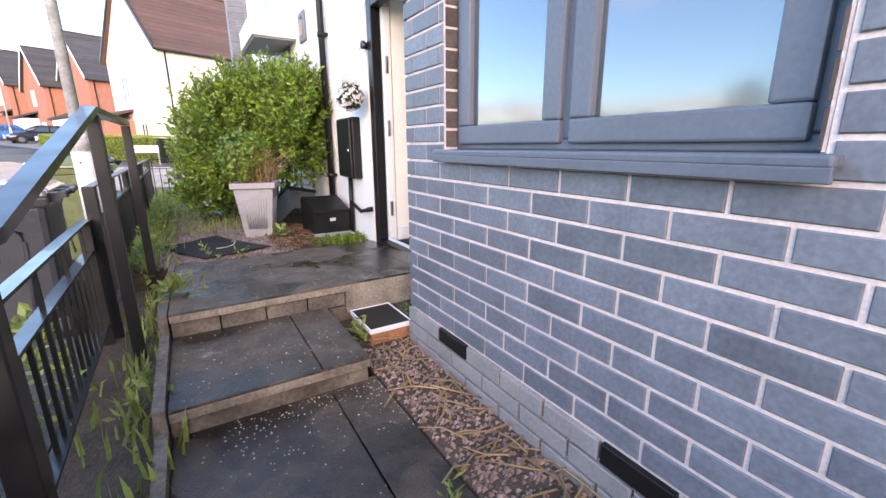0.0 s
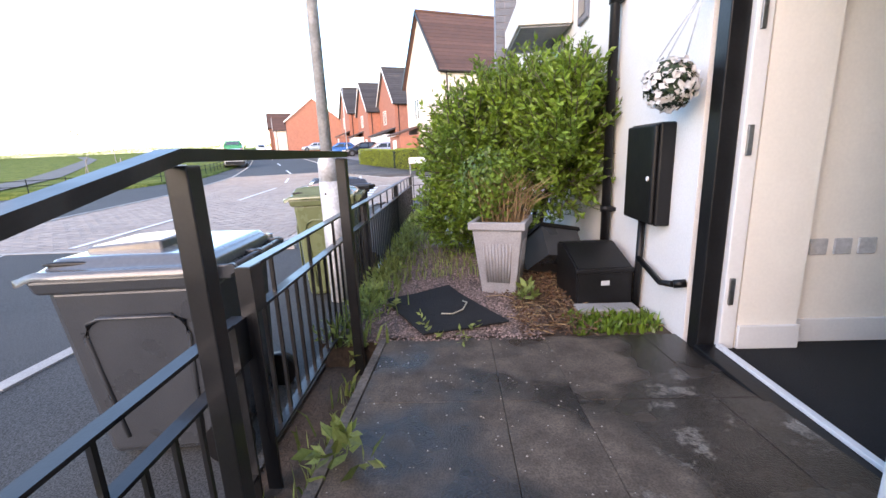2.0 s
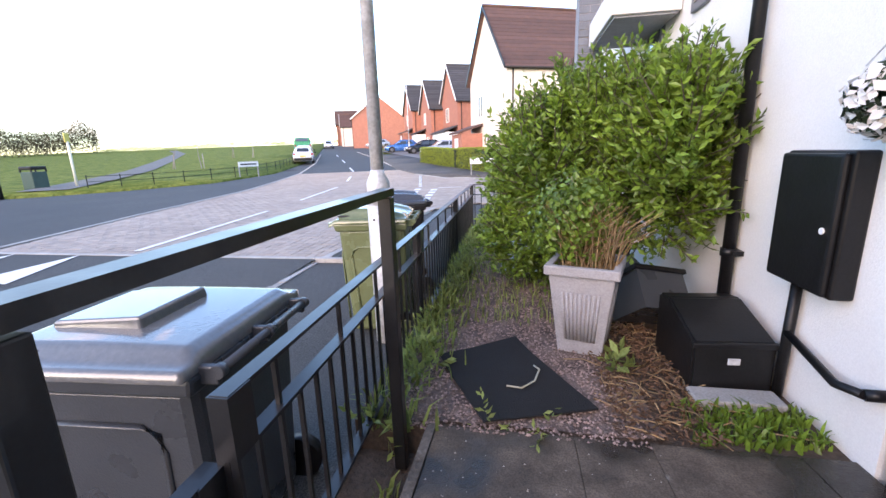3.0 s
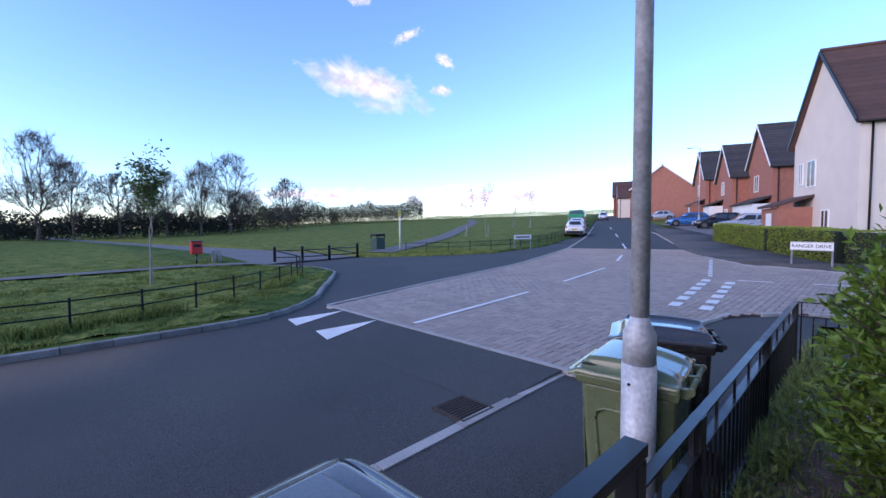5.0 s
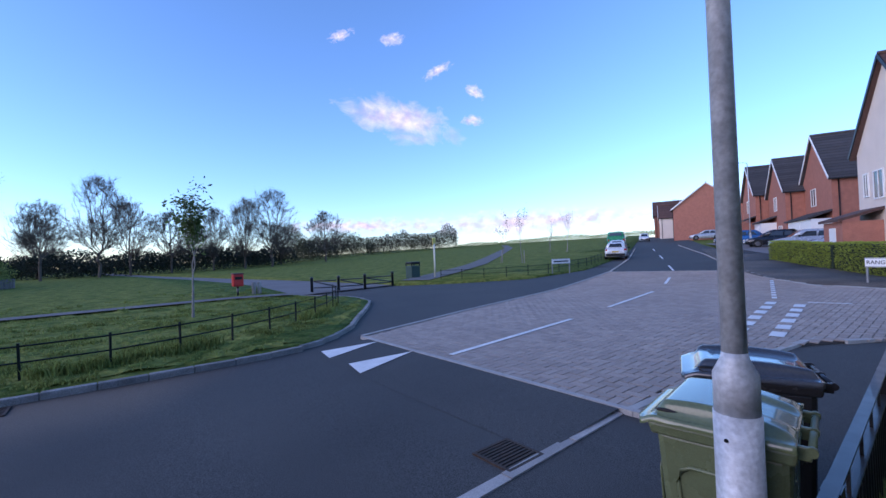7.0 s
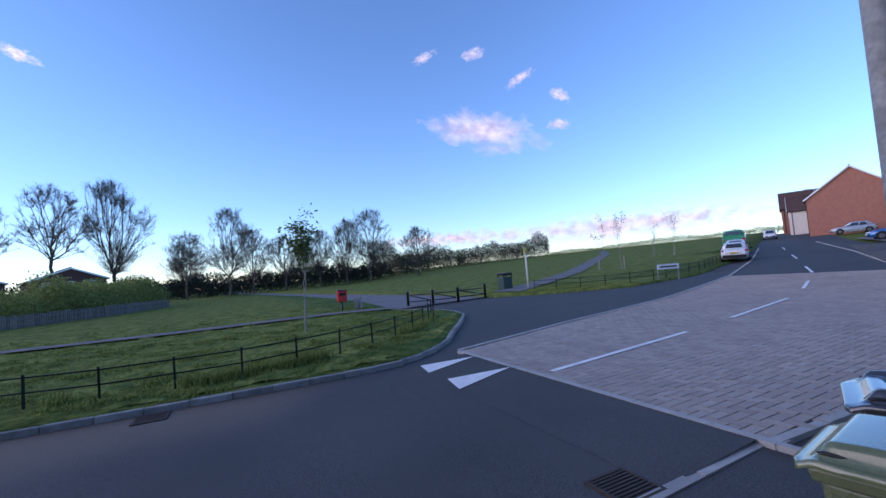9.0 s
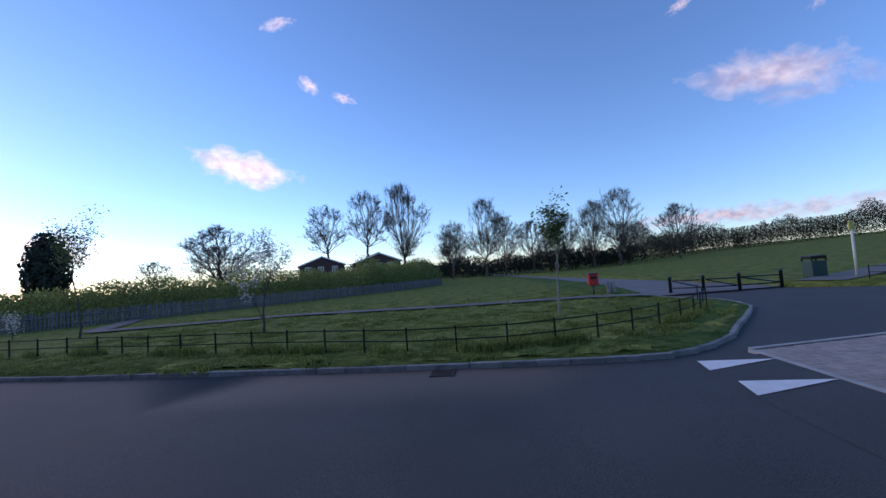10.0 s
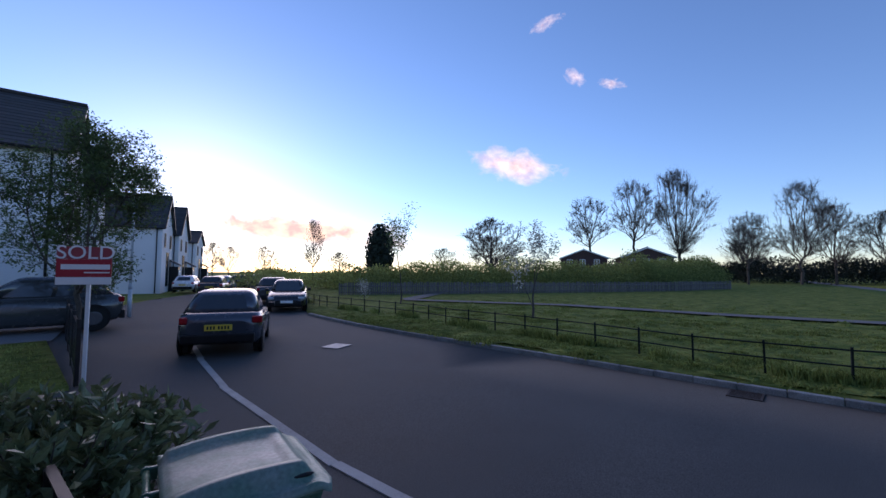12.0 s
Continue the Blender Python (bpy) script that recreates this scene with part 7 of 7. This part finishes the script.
def car(m, paint, label, L=4.0, W=1.74, H=1.46, style="hatch", group="parked cars", body=None):
    """A car pointing along +x, its wheels on z = 0; built of lofted cross-sections."""
    c = thing("car" if style != "van" else "van", label, "car" if style != "van" else "van", group, m)
    pm = mat("paint_" + paint[0], paint[1], 0.25, metal=0.3, var=0.05, bump=0, coat=0.8)
    h = L / 2
    # stations along x: (x, sill, belt, half width)
    st = [(-h, 0.46, 0.78, 0.70), (-h + 0.05, 0.36, 0.90, 0.84), (-h + 0.18, 0.28, 0.97, 0.93), (-h + 0.5, 0.2, 0.98, 0.99), (-0.6, 0.18, 0.94, 1.0), (0.5, 0.18, 0.92, 1.0), (h - 1.05, 0.18, 0.90, 0.99), (h - 0.5, 0.2, 0.83, 0.95), (h - 0.16, 0.25, 0.72, 0.86), (h - 0.03, 0.32, 0.62, 0.72), (h, 0.38, 0.55, 0.6)]
    if style == "van":
        st = [(-h, 0.35, 1.1, 0.93), (-h + 0.1, 0.25, 1.15, 1.0), (0, 0.2, 1.15, 1.0), (h - 0.9, 0.2, 1.1, 1.0), (h - 0.3, 0.22, 1.0, 0.95), (h, 0.35, 0.8, 0.82)]
    k = H / 1.46
    bm = bmesh.new()
    rings = []
    for x, s0, b, w in st:
        hw = w * W / 2
        b *= k
        ring = [(-hw * 0.9, s0), (-hw, s0 + 0.12), (-hw, (s0 + b) / 2 + 0.06), (-hw * 0.95, b - 0.03), (-hw * 0.8, b), (hw * 0.8, b), (hw * 0.95, b - 0.03), (hw, (s0 + b) / 2 + 0.06), (hw, s0 + 0.12), (hw * 0.9, s0)]
        rings.append([bm.verts.new((x, y, z)) for y, z in ring])
    for a, b in zip(rings, rings[1:]):
        for i in range(10):
            bm.faces.new((a[i], a[(i + 1) % 10], b[(i + 1) % 10], b[i])).smooth = True
    bm.faces.new(rings[0])
    bm.faces.new(rings[-1][::-1])
    bd2 = part("body", bm, pm, c)
    # cabin in the body's colour, with panes set into it
    rear, front, rr, rf = -h + 0.18, h - 1.08, -h + 0.78, h - 1.95
    zb, zt = 0.9 * k, H
    if style == "van":
        rear, front, rr, rf, zb = -h + 0.05, h - 0.6, -h + 0.15, h - 1.3, 1.08 * k
    hwb, hwt = W / 2 * 0.94, W / 2 * (0.7 if style != "van" else 0.85)
    lo = [Vector(p) for p in ((rear, -hwb, zb), (front, -hwb * 0.92, zb), (front, hwb * 0.92, zb), (rear, hwb, zb))]
    hi = [Vector(p) for p in ((rr, -hwt, zt), (rf, -hwt, zt), (rf, hwt, zt), (rr, hwt, zt))]
    bm = bmesh.new()
    vl, vh = [bm.verts.new(p) for p in lo], [bm.verts.new(p) for p in hi]
    for i in range(4):
        bm.faces.new((vl[i], vl[(i + 1) % 4], vh[(i + 1) % 4], vh[i]))
    bm.faces.new(vh)
    bm.faces.new(vl[::-1])
    bmesh.ops.bevel(bm, geom=[e for e in bm.edges if max(v.co.z for v in e.verts) > zt - 0.01], offset=0.17 if style != "van" else 0.09, segments=4, affect="EDGES", profile=0.5)
    for f in bm.faces:
        f.smooth = True
    part("cabin", bm, pm, c)

    def pane_on(name, i, u0, u1, v0, v1):
        p00, p10, p11, p01 = lo[i], lo[(i + 1) % 4], hi[(i + 1) % 4], hi[i]
        nrm = (p10 - p00).cross(p01 - p00).normalized()

        def at(u, v):
            return (p00 * (1 - u) + p10 * u) * (1 - v) + (p01 * (1 - u) + p11 * u) * v

        g = bmesh.new()
        out = [g.verts.new(at(u, v) + nrm * d) for d in (-0.012, 0.006) for u, v in ((u0, v0), (u1, v0), (u1 - 0.02, v1), (u0 + 0.02, v1))]
        for q in ((3, 2, 1, 0), (4, 5, 6, 7), (0, 1, 5, 4), (1, 2, 6, 5), (2, 3, 7, 6), (3, 0, 4, 7)):
            g.faces.new([out[n2] for n2 in q])
        part(name, g, DARKGLASS, c)

    if style == "van":
        pane_on("windscreen", 1, 0.06, 0.94, 0.08, 0.84)
        pane_on("side_window", 0, 0.72, 0.9, 0.1, 0.75)
        pane_on("side_window", 2, 0.1, 0.28, 0.1, 0.75)
        pane_on("rear_window", 3, 0.1, 0.9, 0.2, 0.8)
    else:
        pane_on("windscreen", 1, 0.12, 0.88, 0.06, 0.8)
        pane_on("rear_window", 3, 0.15, 0.85, 0.24, 0.78)
        for i, spans in ((0, ((0.2, 0.47), (0.5, 0.84))), (2, ((0.16, 0.5), (0.53, 0.8)))):
            for u0, u1 in spans:
                pane_on("side_window", i, u0, u1, 0.08, 0.72)
    for sx in (-h + 0.72, h - 0.82):
        for s in (-1, 1):
            bm = bmesh.new()
            tube(bm, [(sx, s * (W / 2 - 0.2), 0.31 * k), (sx, s * (W / 2 + 0.005), 0.31 * k)], 0.31 * k, 22)
            wh = part("wheel", bm, TYRE, c)
            bm = bmesh.new()
            tube(bm, [(sx, s * (W / 2 + 0.006), 0.31 * k), (sx, s * (W / 2 + 0.012), 0.31 * k)], [0.2 * k, 0.17 * k], 14)
            part("rim", bm, ALLOY, wh)
            bm = bmesh.new()
            tube(bm, [(sx, s * (W / 2 - 0.06), 0.33 * k), (sx, s * (W / 2 + 0.002), 0.33 * k)], 0.37 * k, 22)
            part("wheel_arch", bm, BLACKPLASTIC, bd2)
    for s in (-1, 1):
        bm = bmesh.new()
        box(bm, -h - 0.012, -h + 0.16, s * W * 0.44 - 0.13 - s * 0.02, s * W * 0.44 + 0.05 - s * 0.05, 0.74 * k, 0.9 * k, bev=0.03)
        part("tail_lamp", bm, REDLAMP, c, "red tail lamp")
        bm = bmesh.new()
        box(bm, h - 0.2, h - 0.02, s * W * 0.36 - 0.16, s * W * 0.36 + 0.1, 0.58 * k, 0.7 * k, bev=0.03)
        part("headlamp", bm, CLEARLAMP, c)
        bm = bmesh.new()
        box(bm, front - 0.55, front - 0.42, s * (W / 2 + 0.09) - 0.08, s * (W / 2 + 0.09) + 0.08, 0.92 * k, 1.05 * k, bev=0.03)
        part("door_mirror", bm, pm if style == "van" else BLACKPLASTIC, c)
    bm = bmesh.new()
    box(bm, -h - 0.04, -h + 0.1, -W * 0.42, W * 0.42, 0.3, 0.52 * k, bev=0.03)
    part("rear_bumper", bm, BLACKPLASTIC, c)
    bm = bmesh.new()
    box(bm, h - 0.12, h + 0.035, -W * 0.36, W * 0.36, 0.3, 0.5 * k, bev=0.03)
    part("front_bumper", bm, BLACKPLASTIC, c)
    bm = bmesh.new()
    box(bm, -h - 0.052, -h - 0.0, -0.26, 0.26, 0.6 * k, 0.6 * k + 0.12)
    rp = part("rear_plate", bm, YPLATE, c, "yellow number plate")
    bm = bmesh.new()
    for q in range(7):
        y = -0.21 + q * 0.06 + (0.03 if q > 3 else 0)
        box(bm, -h - 0.056, -h - 0.05, y, y + 0.036, 0.6 * k + 0.025, 0.6 * k + 0.095)
    part("plate_bar", bm, DARKTEXT, rp)
    bm = bmesh.new()
    box(bm, h + 0.03, h + 0.05, -0.26, 0.26, 0.42, 0.53)
    part("front_plate", bm, UPVC, c, "white number plate")
    return c


GREYBLUE, BLACKP, WHITEP, SILVER, BLUEP, DKGREY, GREENP = ("greyblue", (0.05, 0.06, 0.08)), ("black", (0.012, 0.014, 0.02)), ("white", (0.75, 0.75, 0.76)), ("silver", (0.4, 0.44, 0.5)), ("blue", (0.03, 0.14, 0.38)), ("darkgrey", (0.06, 0.065, 0.07)), ("green", (0.02, 0.25, 0.12))


def heading(dx, dy):
    return math.degrees(math.atan2(dy, dx))


car(pose(-4.5, -8.75, 0, 0, 0, heading(-0.48, -0.88)), GREYBLUE, "dark grey-blue hatchback parked half on the pavement", 3.8, 1.68, 1.4)
car(pose(-10.5, -17.1, 0, 0, 0, heading(0.5, 0.86)), BLACKP, "black hatchback parked facing up the road", 4.1, 1.76, 1.45)
car(pose(-12.2, -22.0, 0, 0, 0, heading(-0.5, -0.86)), DKGREY, "dark grey car parked by the park kerb", 4.2, 1.76, 1.5)
car(pose(-1.25, -15.0, 0.04, 0, 0, heading(1, -0.12)), DKGREY, "dark grey SUV parked on a drive", 4.3, 1.82, 1.6)
car(pose(-12.8, -33.0, 0, 0, 0, heading(-0.5, -0.86)), BLACKP, "dark estate car parked down the road", 4.3)
for k, (x, y, p) in enumerate(((-15.5, -38.5, SILVER), (-19.5, -44.5, BLACKP), (-23.0, -50.0, DKGREY), (-26.5, -56, SILVER), (-35.6, -69, WHITEP), (-31.0, -63, BLACKP), (-13.0, -39.8, WHITEP))):
    car(pose(x, y, 0, 0, 0, heading(-0.5, -0.86)), p, "%s car parked far down the road" % p[0].replace("darkgrey", "dark grey"), 4.2)
car(pose(-18.9, 37.3, land(0, 37.3), 0, 0, heading(-0.42, 0.9)), WHITEP, "white hatchback parked at the kerb uphill", 4.0)
car(pose(-22.4, 44.0, land(0, 44), 0, 0, heading(-0.42, 0.9)), WHITEP, "white car parked behind another uphill", 4.0)
car(pose(-26.5, 51.5, land(0, 51.5), 0, 0, heading(-0.42, 0.9)), GREENP, "bright green van parked uphill", 5.2, 1.95, 2.2, "van")
car(pose(-35.4, 77.5, land(0, 77.5), 0, 0, heading(0.42, -0.9)), WHITEP, "white car driving lane uphill", 4.2)
car(pose(-24.3, 73.6, land(0, 73.6), 0, 0, heading(-0.9, -0.4)), SILVER, "silver car on a far drive", 4.2)
for x, y, p in ((-15.1, 52.8, BLUEP), (-11.2, 48.1, BLACKP), (-8.3, 43.6, SILVER), (-5.6, 39.8, SILVER)):
    car(pose(x + 0.8, y + 0.5, land(0, y) + 0.05, 0, 0, heading(0.91, 0.41) + 180), p, "%s car parked on a front drive" % p[0], 4.3, 1.78, 1.5, group="cars on drives")

# ---- clouds ----


def cloud(az, el, dist, w, h, roll, seed, label, col=(1.0, 0.9, 0.88), power=1.0, dens=0.0):
    """A far wisp of cloud: a thin curved patch with ragged noise edges, glowing by itself."""
    bm = bmesh.new()
    bmesh.ops.create_grid(bm, x_segments=8, y_segments=8, size=0.5)
    for v in bm.verts:
        v.co.z = -0.15 * (v.co.x ** 2 + v.co.y ** 2)
    m = bpy.data.materials.new("glowing_cloud")
    m.use_nodes = True
    n, l = m.node_tree.nodes, m.node_tree.links
    n.remove(n["Principled BSDF"])
    tc = n.new("ShaderNodeTexCoord")
    mp = n.new("ShaderNodeMapping")
    mp.inputs["Location"].default_value = (seed * 3.1, seed * 1.7, 0)
    mp.inputs["Scale"].default_value = (w / h * 1.3, 1.8, 1)
    l.new(tc.outputs["Object"], mp.inputs["Vector"])
    no = n.new("ShaderNodeTexNoise")
    no.inputs["Scale"].default_value, no.inputs["Detail"].default_value, no.inputs["Roughness"].default_value = 2.3, 9, 0.62
    no.inputs["Distortion"].default_value = 0.5
    l.new(mp.outputs[0], no.inputs["Vector"])
    ln = n.new("ShaderNodeVectorMath")
    ln.operation = "LENGTH"
    l.new(tc.outputs["Object"], ln.inputs[0])
    mr = n.new("ShaderNodeMapRange")
    mr.inputs["From Min"].default_value, mr.inputs["From Max"].default_value = 0.05, 0.5
    mr.inputs["To Min"].default_value, mr.inputs["To Max"].default_value = 0.3 + dens, -0.55
    l.new(ln.outputs["Value"], mr.inputs["Value"])
    ad = n.new("ShaderNodeMath")
    l.new(no.outputs["Fac"], ad.inputs[0])
    l.new(mr.outputs[0], ad.inputs[1])
    al = n.new("ShaderNodeMapRange")
    al.inputs["From Min"].default_value, al.inputs["From Max"].default_value = 0.42, 0.95
    l.new(ad.outputs[0], al.inputs["Value"])
    # Emission stands in for sunlight on the cloud; noise paints its greyer shaded parts.
    em = n.new("ShaderNodeEmission")
    em.inputs["Strength"].default_value = power
    sh2 = n.new("ShaderNodeMixRGB")
    sh2.inputs["Color1"].default_value, sh2.inputs["Color2"].default_value = (col[0] * 0.62, col[1] * 0.6, col[2] * 0.72, 1), (*col, 1)
    no2 = n.new("ShaderNodeTexNoise")
    no2.inputs["Scale"].default_value, no2.inputs["Detail"].default_value = 4.0, 6
    l.new(mp.outputs[0], no2.inputs["Vector"])
    ct = n.new("ShaderNodeMapRange")
    ct.inputs["From Min"].default_value, ct.inputs["From Max"].default_value = 0.35, 0.62
    l.new(no2.outputs["Fac"], ct.inputs["Value"])
    l.new(ct.outputs[0], sh2.inputs["Fac"])
    l.new(sh2.outputs[0], em.inputs["Color"])
    tr = n.new("ShaderNodeBsdfTransparent")
    mx = n.new("ShaderNodeMixShader")
    l.new(al.outputs[0], mx.inputs[0])
    l.new(tr.outputs[0], mx.inputs[1])
    l.new(em.outputs[0], mx.inputs[2])
    l.new(mx.outputs[0], n["Material Output"].inputs["Surface"])
    ob = solid("cloud", bm, m, label, "cloud", "structure")
    a2, e2 = radians(az), radians(el)
    p = Vector((-math.sin(a2) * math.cos(e2), math.cos(a2) * math.cos(e2), math.sin(e2))) * dist
    ob.matrix_basis = look(p, (0, 0, 0), roll) @ Matrix.Diagonal((w, h, 1, 1))
    ob.visible_shadow = False



PINK = (1.0, 0.93, 0.95)
cloud(56, 18.3, 900, 472.5, 152, 16, 1, "self-glowing pink-grey cloud drifting over the park", PINK, 0.21, 0.08)
cloud(45.9, 21.5, 900, 98, 48, 30, 2, "small white cloud wisp", PINK, 0.23)
cloud(57.1, 27.8, 900, 105, 48, -10, 3, "small white cloud wisp", PINK, 0.23)
cloud(64, 28, 900, 98, 38, -20, 4, "small white cloud wisp", PINK, 0.23)
cloud(51, 24.2, 900, 126, 41, -25, 5, "small white cloud wisp", PINK, 0.22)
cloud(46.3, 18, 900, 98, 48, -0, 6, "small white cloud wisp", PINK, 0.21)
cloud(40, 4.2, 1500, 1925, 176, -0, 7, "low pale cloud bank on the horizon", (1.0, 0.89, 0.88), 0.2, 0.1)
cloud(62, 4.4, 1500, 1225, 112, -0, 8, "low pale cloud bank on the horizon", (1.0, 0.89, 0.88), 0.2, 0.05)
cloud(121.5, 14.6, 900, 367.5, 136, 12, 9, "bright self-glowing cloud with sunset light in its colour", (1.0, 0.82, 0.66), 0.42, 0.1)
cloud(113.5, 25, 900, 87, 58, 40, 10, "small white cloud wisp", PINK, 0.3)
cloud(108.8, 23.6, 900, 98, 41, 10, 11, "small white cloud wisp", PINK, 0.28)
cloud(117, 31.3, 900, 126, 43, -20, 12, "small white cloud wisp", PINK, 0.28)
cloud(151, 5.6, 1500, 1500, 230, 4, 13, "orange-grey cloud streak beside the setting sun", (1.0, 0.76, 0.52), 0.46, 0.3)

bm = bmesh.new()
strip(bm, [(-8.42, 7.05), (-9.52, 11.3), (-10.62, 17.2), (-13.1, 25.6)], 0.13, 0.07)
solid("trim_edging", bm, KERB, "pale edging stones along the paved table", "edging", "structure")

# ---- paving blocks of the junction table ----
BL, BW = 0.262, 0.131
bmb = bmesh.new()
box(bmb, 0.007, BL - 0.007, 0.007, BW - 0.007, 0, 0.02)
block_mesh = mesh_of("paving_block", bmb, BLOCK)
table = bpy.data.objects["paved_table"]


def spans_at(y, poly):
    xs2 = sorted(x0 + (x1 - x0) * (y - y0) / (y1 - y0) for (x0, y0), (x1, y1) in zip(poly, poly[1:] + poly[:1]) if (y0 > y) != (y1 > y))
    return list(zip(xs2[::2], xs2[1::2]))


def on_table(x, y):
    return any(s0 + 0.03 < x < s1 - 0.03 for s0, s1 in spans_at(y, TABLE))


block_across = bmesh.new()
box(block_across, 0.007, BW - 0.007, 0.007, BL - 0.007, 0, 0.02)
across_mesh = mesh_of("paving_block", block_across, BLOCK)
made = 0
bv, bf = [], []
covered = set()


def joined_block(x, y, wx, wy, z):
    k = len(bv)
    xa, xb, ya, yb, z1 = x + 0.007, x + wx - 0.007, y + 0.007, y + wy - 0.007, z + 0.02
    bv.extend([(xa, ya, z1), (xb, ya, z1), (xb, yb, z1), (xa, yb, z1), (xa, ya, z), (xb, ya, z), (xb, yb, z), (xa, yb, z)])
    bf.extend([(k, k + 1, k + 2, k + 3), (k, k + 4, k + 5, k + 1), (k + 1, k + 5, k + 6, k + 2), (k + 3, k + 2, k + 6, k + 7), (k, k + 3, k + 7, k + 4)])


for j in range(160):
    for i in range(-110, 75):
        c = (i - j) % 4
        if c not in (0, 3):
            continue
        x, y = i * BW, 7.07 + j * BW
        wx, wy = (BL, BW) if c == 0 else (BW, BL)
        if not (on_table(x + wx / 2, y + wy / 2) and (on_table(x + 0.02, y + 0.02) or on_table(x + wx - 0.02, y + wy - 0.02))):
            continue
        covered.update(((i, j), (i + 1, j)) if c == 0 else ((i, j), (i, j + 1)))
        z = land(x, y) + 0.034 + rng.uniform(-0.002, 0.002)
        if made < 300 and -5.6 < x < -2.6 and y < 11:
            ob = new("paving_block", block_mesh if c == 0 else across_mesh)
            ob.location = (x, y, z)
            ob.parent = table
            made += 1
            continue
        joined_block(x, y, wx, wy, z)
# cut blocks fill the margins
for j in range(160):
    for i in range(-110, 75):
        x, y = i * BW, 7.07 + j * BW
        if (i, j) not in covered and on_table(x + BW / 2, y + BW / 2):
            joined_block(x, y, BW, BW, land(x, y) + 0.034 + rng.uniform(-0.002, 0.002))
ob = new("paving", raw_mesh("paving", bv, bf, BLOCK))
ob.parent = table
ob["kind"] = "stuff"
# ---- bricks of the near wall ----
PITCH, COURSE = 0.2465, 0.0822


def brick_mesh(L, H, D, material, name):
    bm = bmesh.new()
    box(bm, 0, D, 0, L, 0, H)
    es = [e for e in bm.edges if all(abs(vv.co.x) < 1e-6 for vv in e.verts)]
    bmesh.ops.bevel(bm, geom=es, offset=0.003, segments=1, affect="EDGES")
    return mesh_of(name, bm, material)


full = brick_mesh(PITCH - 0.012, COURSE - 0.012, 0.05, BRICK, "brick")
low = brick_mesh(PITCH - 0.012, COURSE - 0.012, 0.05, BRICKLOW, "plinth_brick")
vent = brick_mesh(PITCH - 0.012, COURSE - 0.012, 0.05, BLACKPLASTIC, "air_brick")
cut = {}
restv, restf = [], []
count = 0
for row in range(-4, 61):
    z = 0.222 + row * COURSE
    off = 0.639 if row % 2 else 0.639 + PITCH / 2
    k0 = math.floor((-2.2 - off) / PITCH)
    y = off + k0 * PITCH + 0.006
    while y < 1.71:
        y0, y1 = y, min(y + PITCH - 0.012, 1.71)
        y += PITCH
        if y1 - y0 < 0.03:
            continue
        spans = [(y0, y1)]
        if 1.04 < z + 0.04 < 2.3:
            spans = [s for s in ((y0, min(y1, -0.012)), (max(y0, 1.342), y1)) if s[1] - s[0] > 0.02]
        for s0, s1 in spans:
            plinth = row < 0
            x = WALLX - (0.014 if plinth else 0)
            if z < 2.0 and s0 > -1.1 and count < 300:
                key = (round(s1 - s0, 3), plinth)
                isvent = row == -1 and (1.05 < s0 < 1.25 or 0.05 < s0 < 0.3)
                if abs((s1 - s0) - (PITCH - 0.012)) < 0.002:
                    me = vent if isvent else low if plinth else full
                else:
                    me = cut.setdefault(key, brick_mesh(s1 - s0, COURSE - 0.012, 0.05, BRICKLOW if plinth else BRICK, "brick"))
                ob = new("brick", me)
                ob.location = (x + rng.uniform(-0.0015, 0.0015), s0, z + 0.006)
                ob.parent = wall_brick
                count += 1
            else:
                k = len(restv)
                zz0, zz1 = z + 0.006, z + COURSE - 0.006
                restv += [(a, b, c) for a in (x, x + 0.05) for b in (s0, s1) for c in (zz0, zz1)]
                restf += [tuple(k + i for i in q) for q in ((0, 1, 3, 2), (0, 4, 5, 1), (2, 3, 7, 6), (0, 2, 6, 4), (1, 5, 7, 3))]
ob = new("brickwork", raw_mesh("brickwork", restv, restf, BRICK))
ob.parent = wall_brick
ob["kind"] = "stuff"
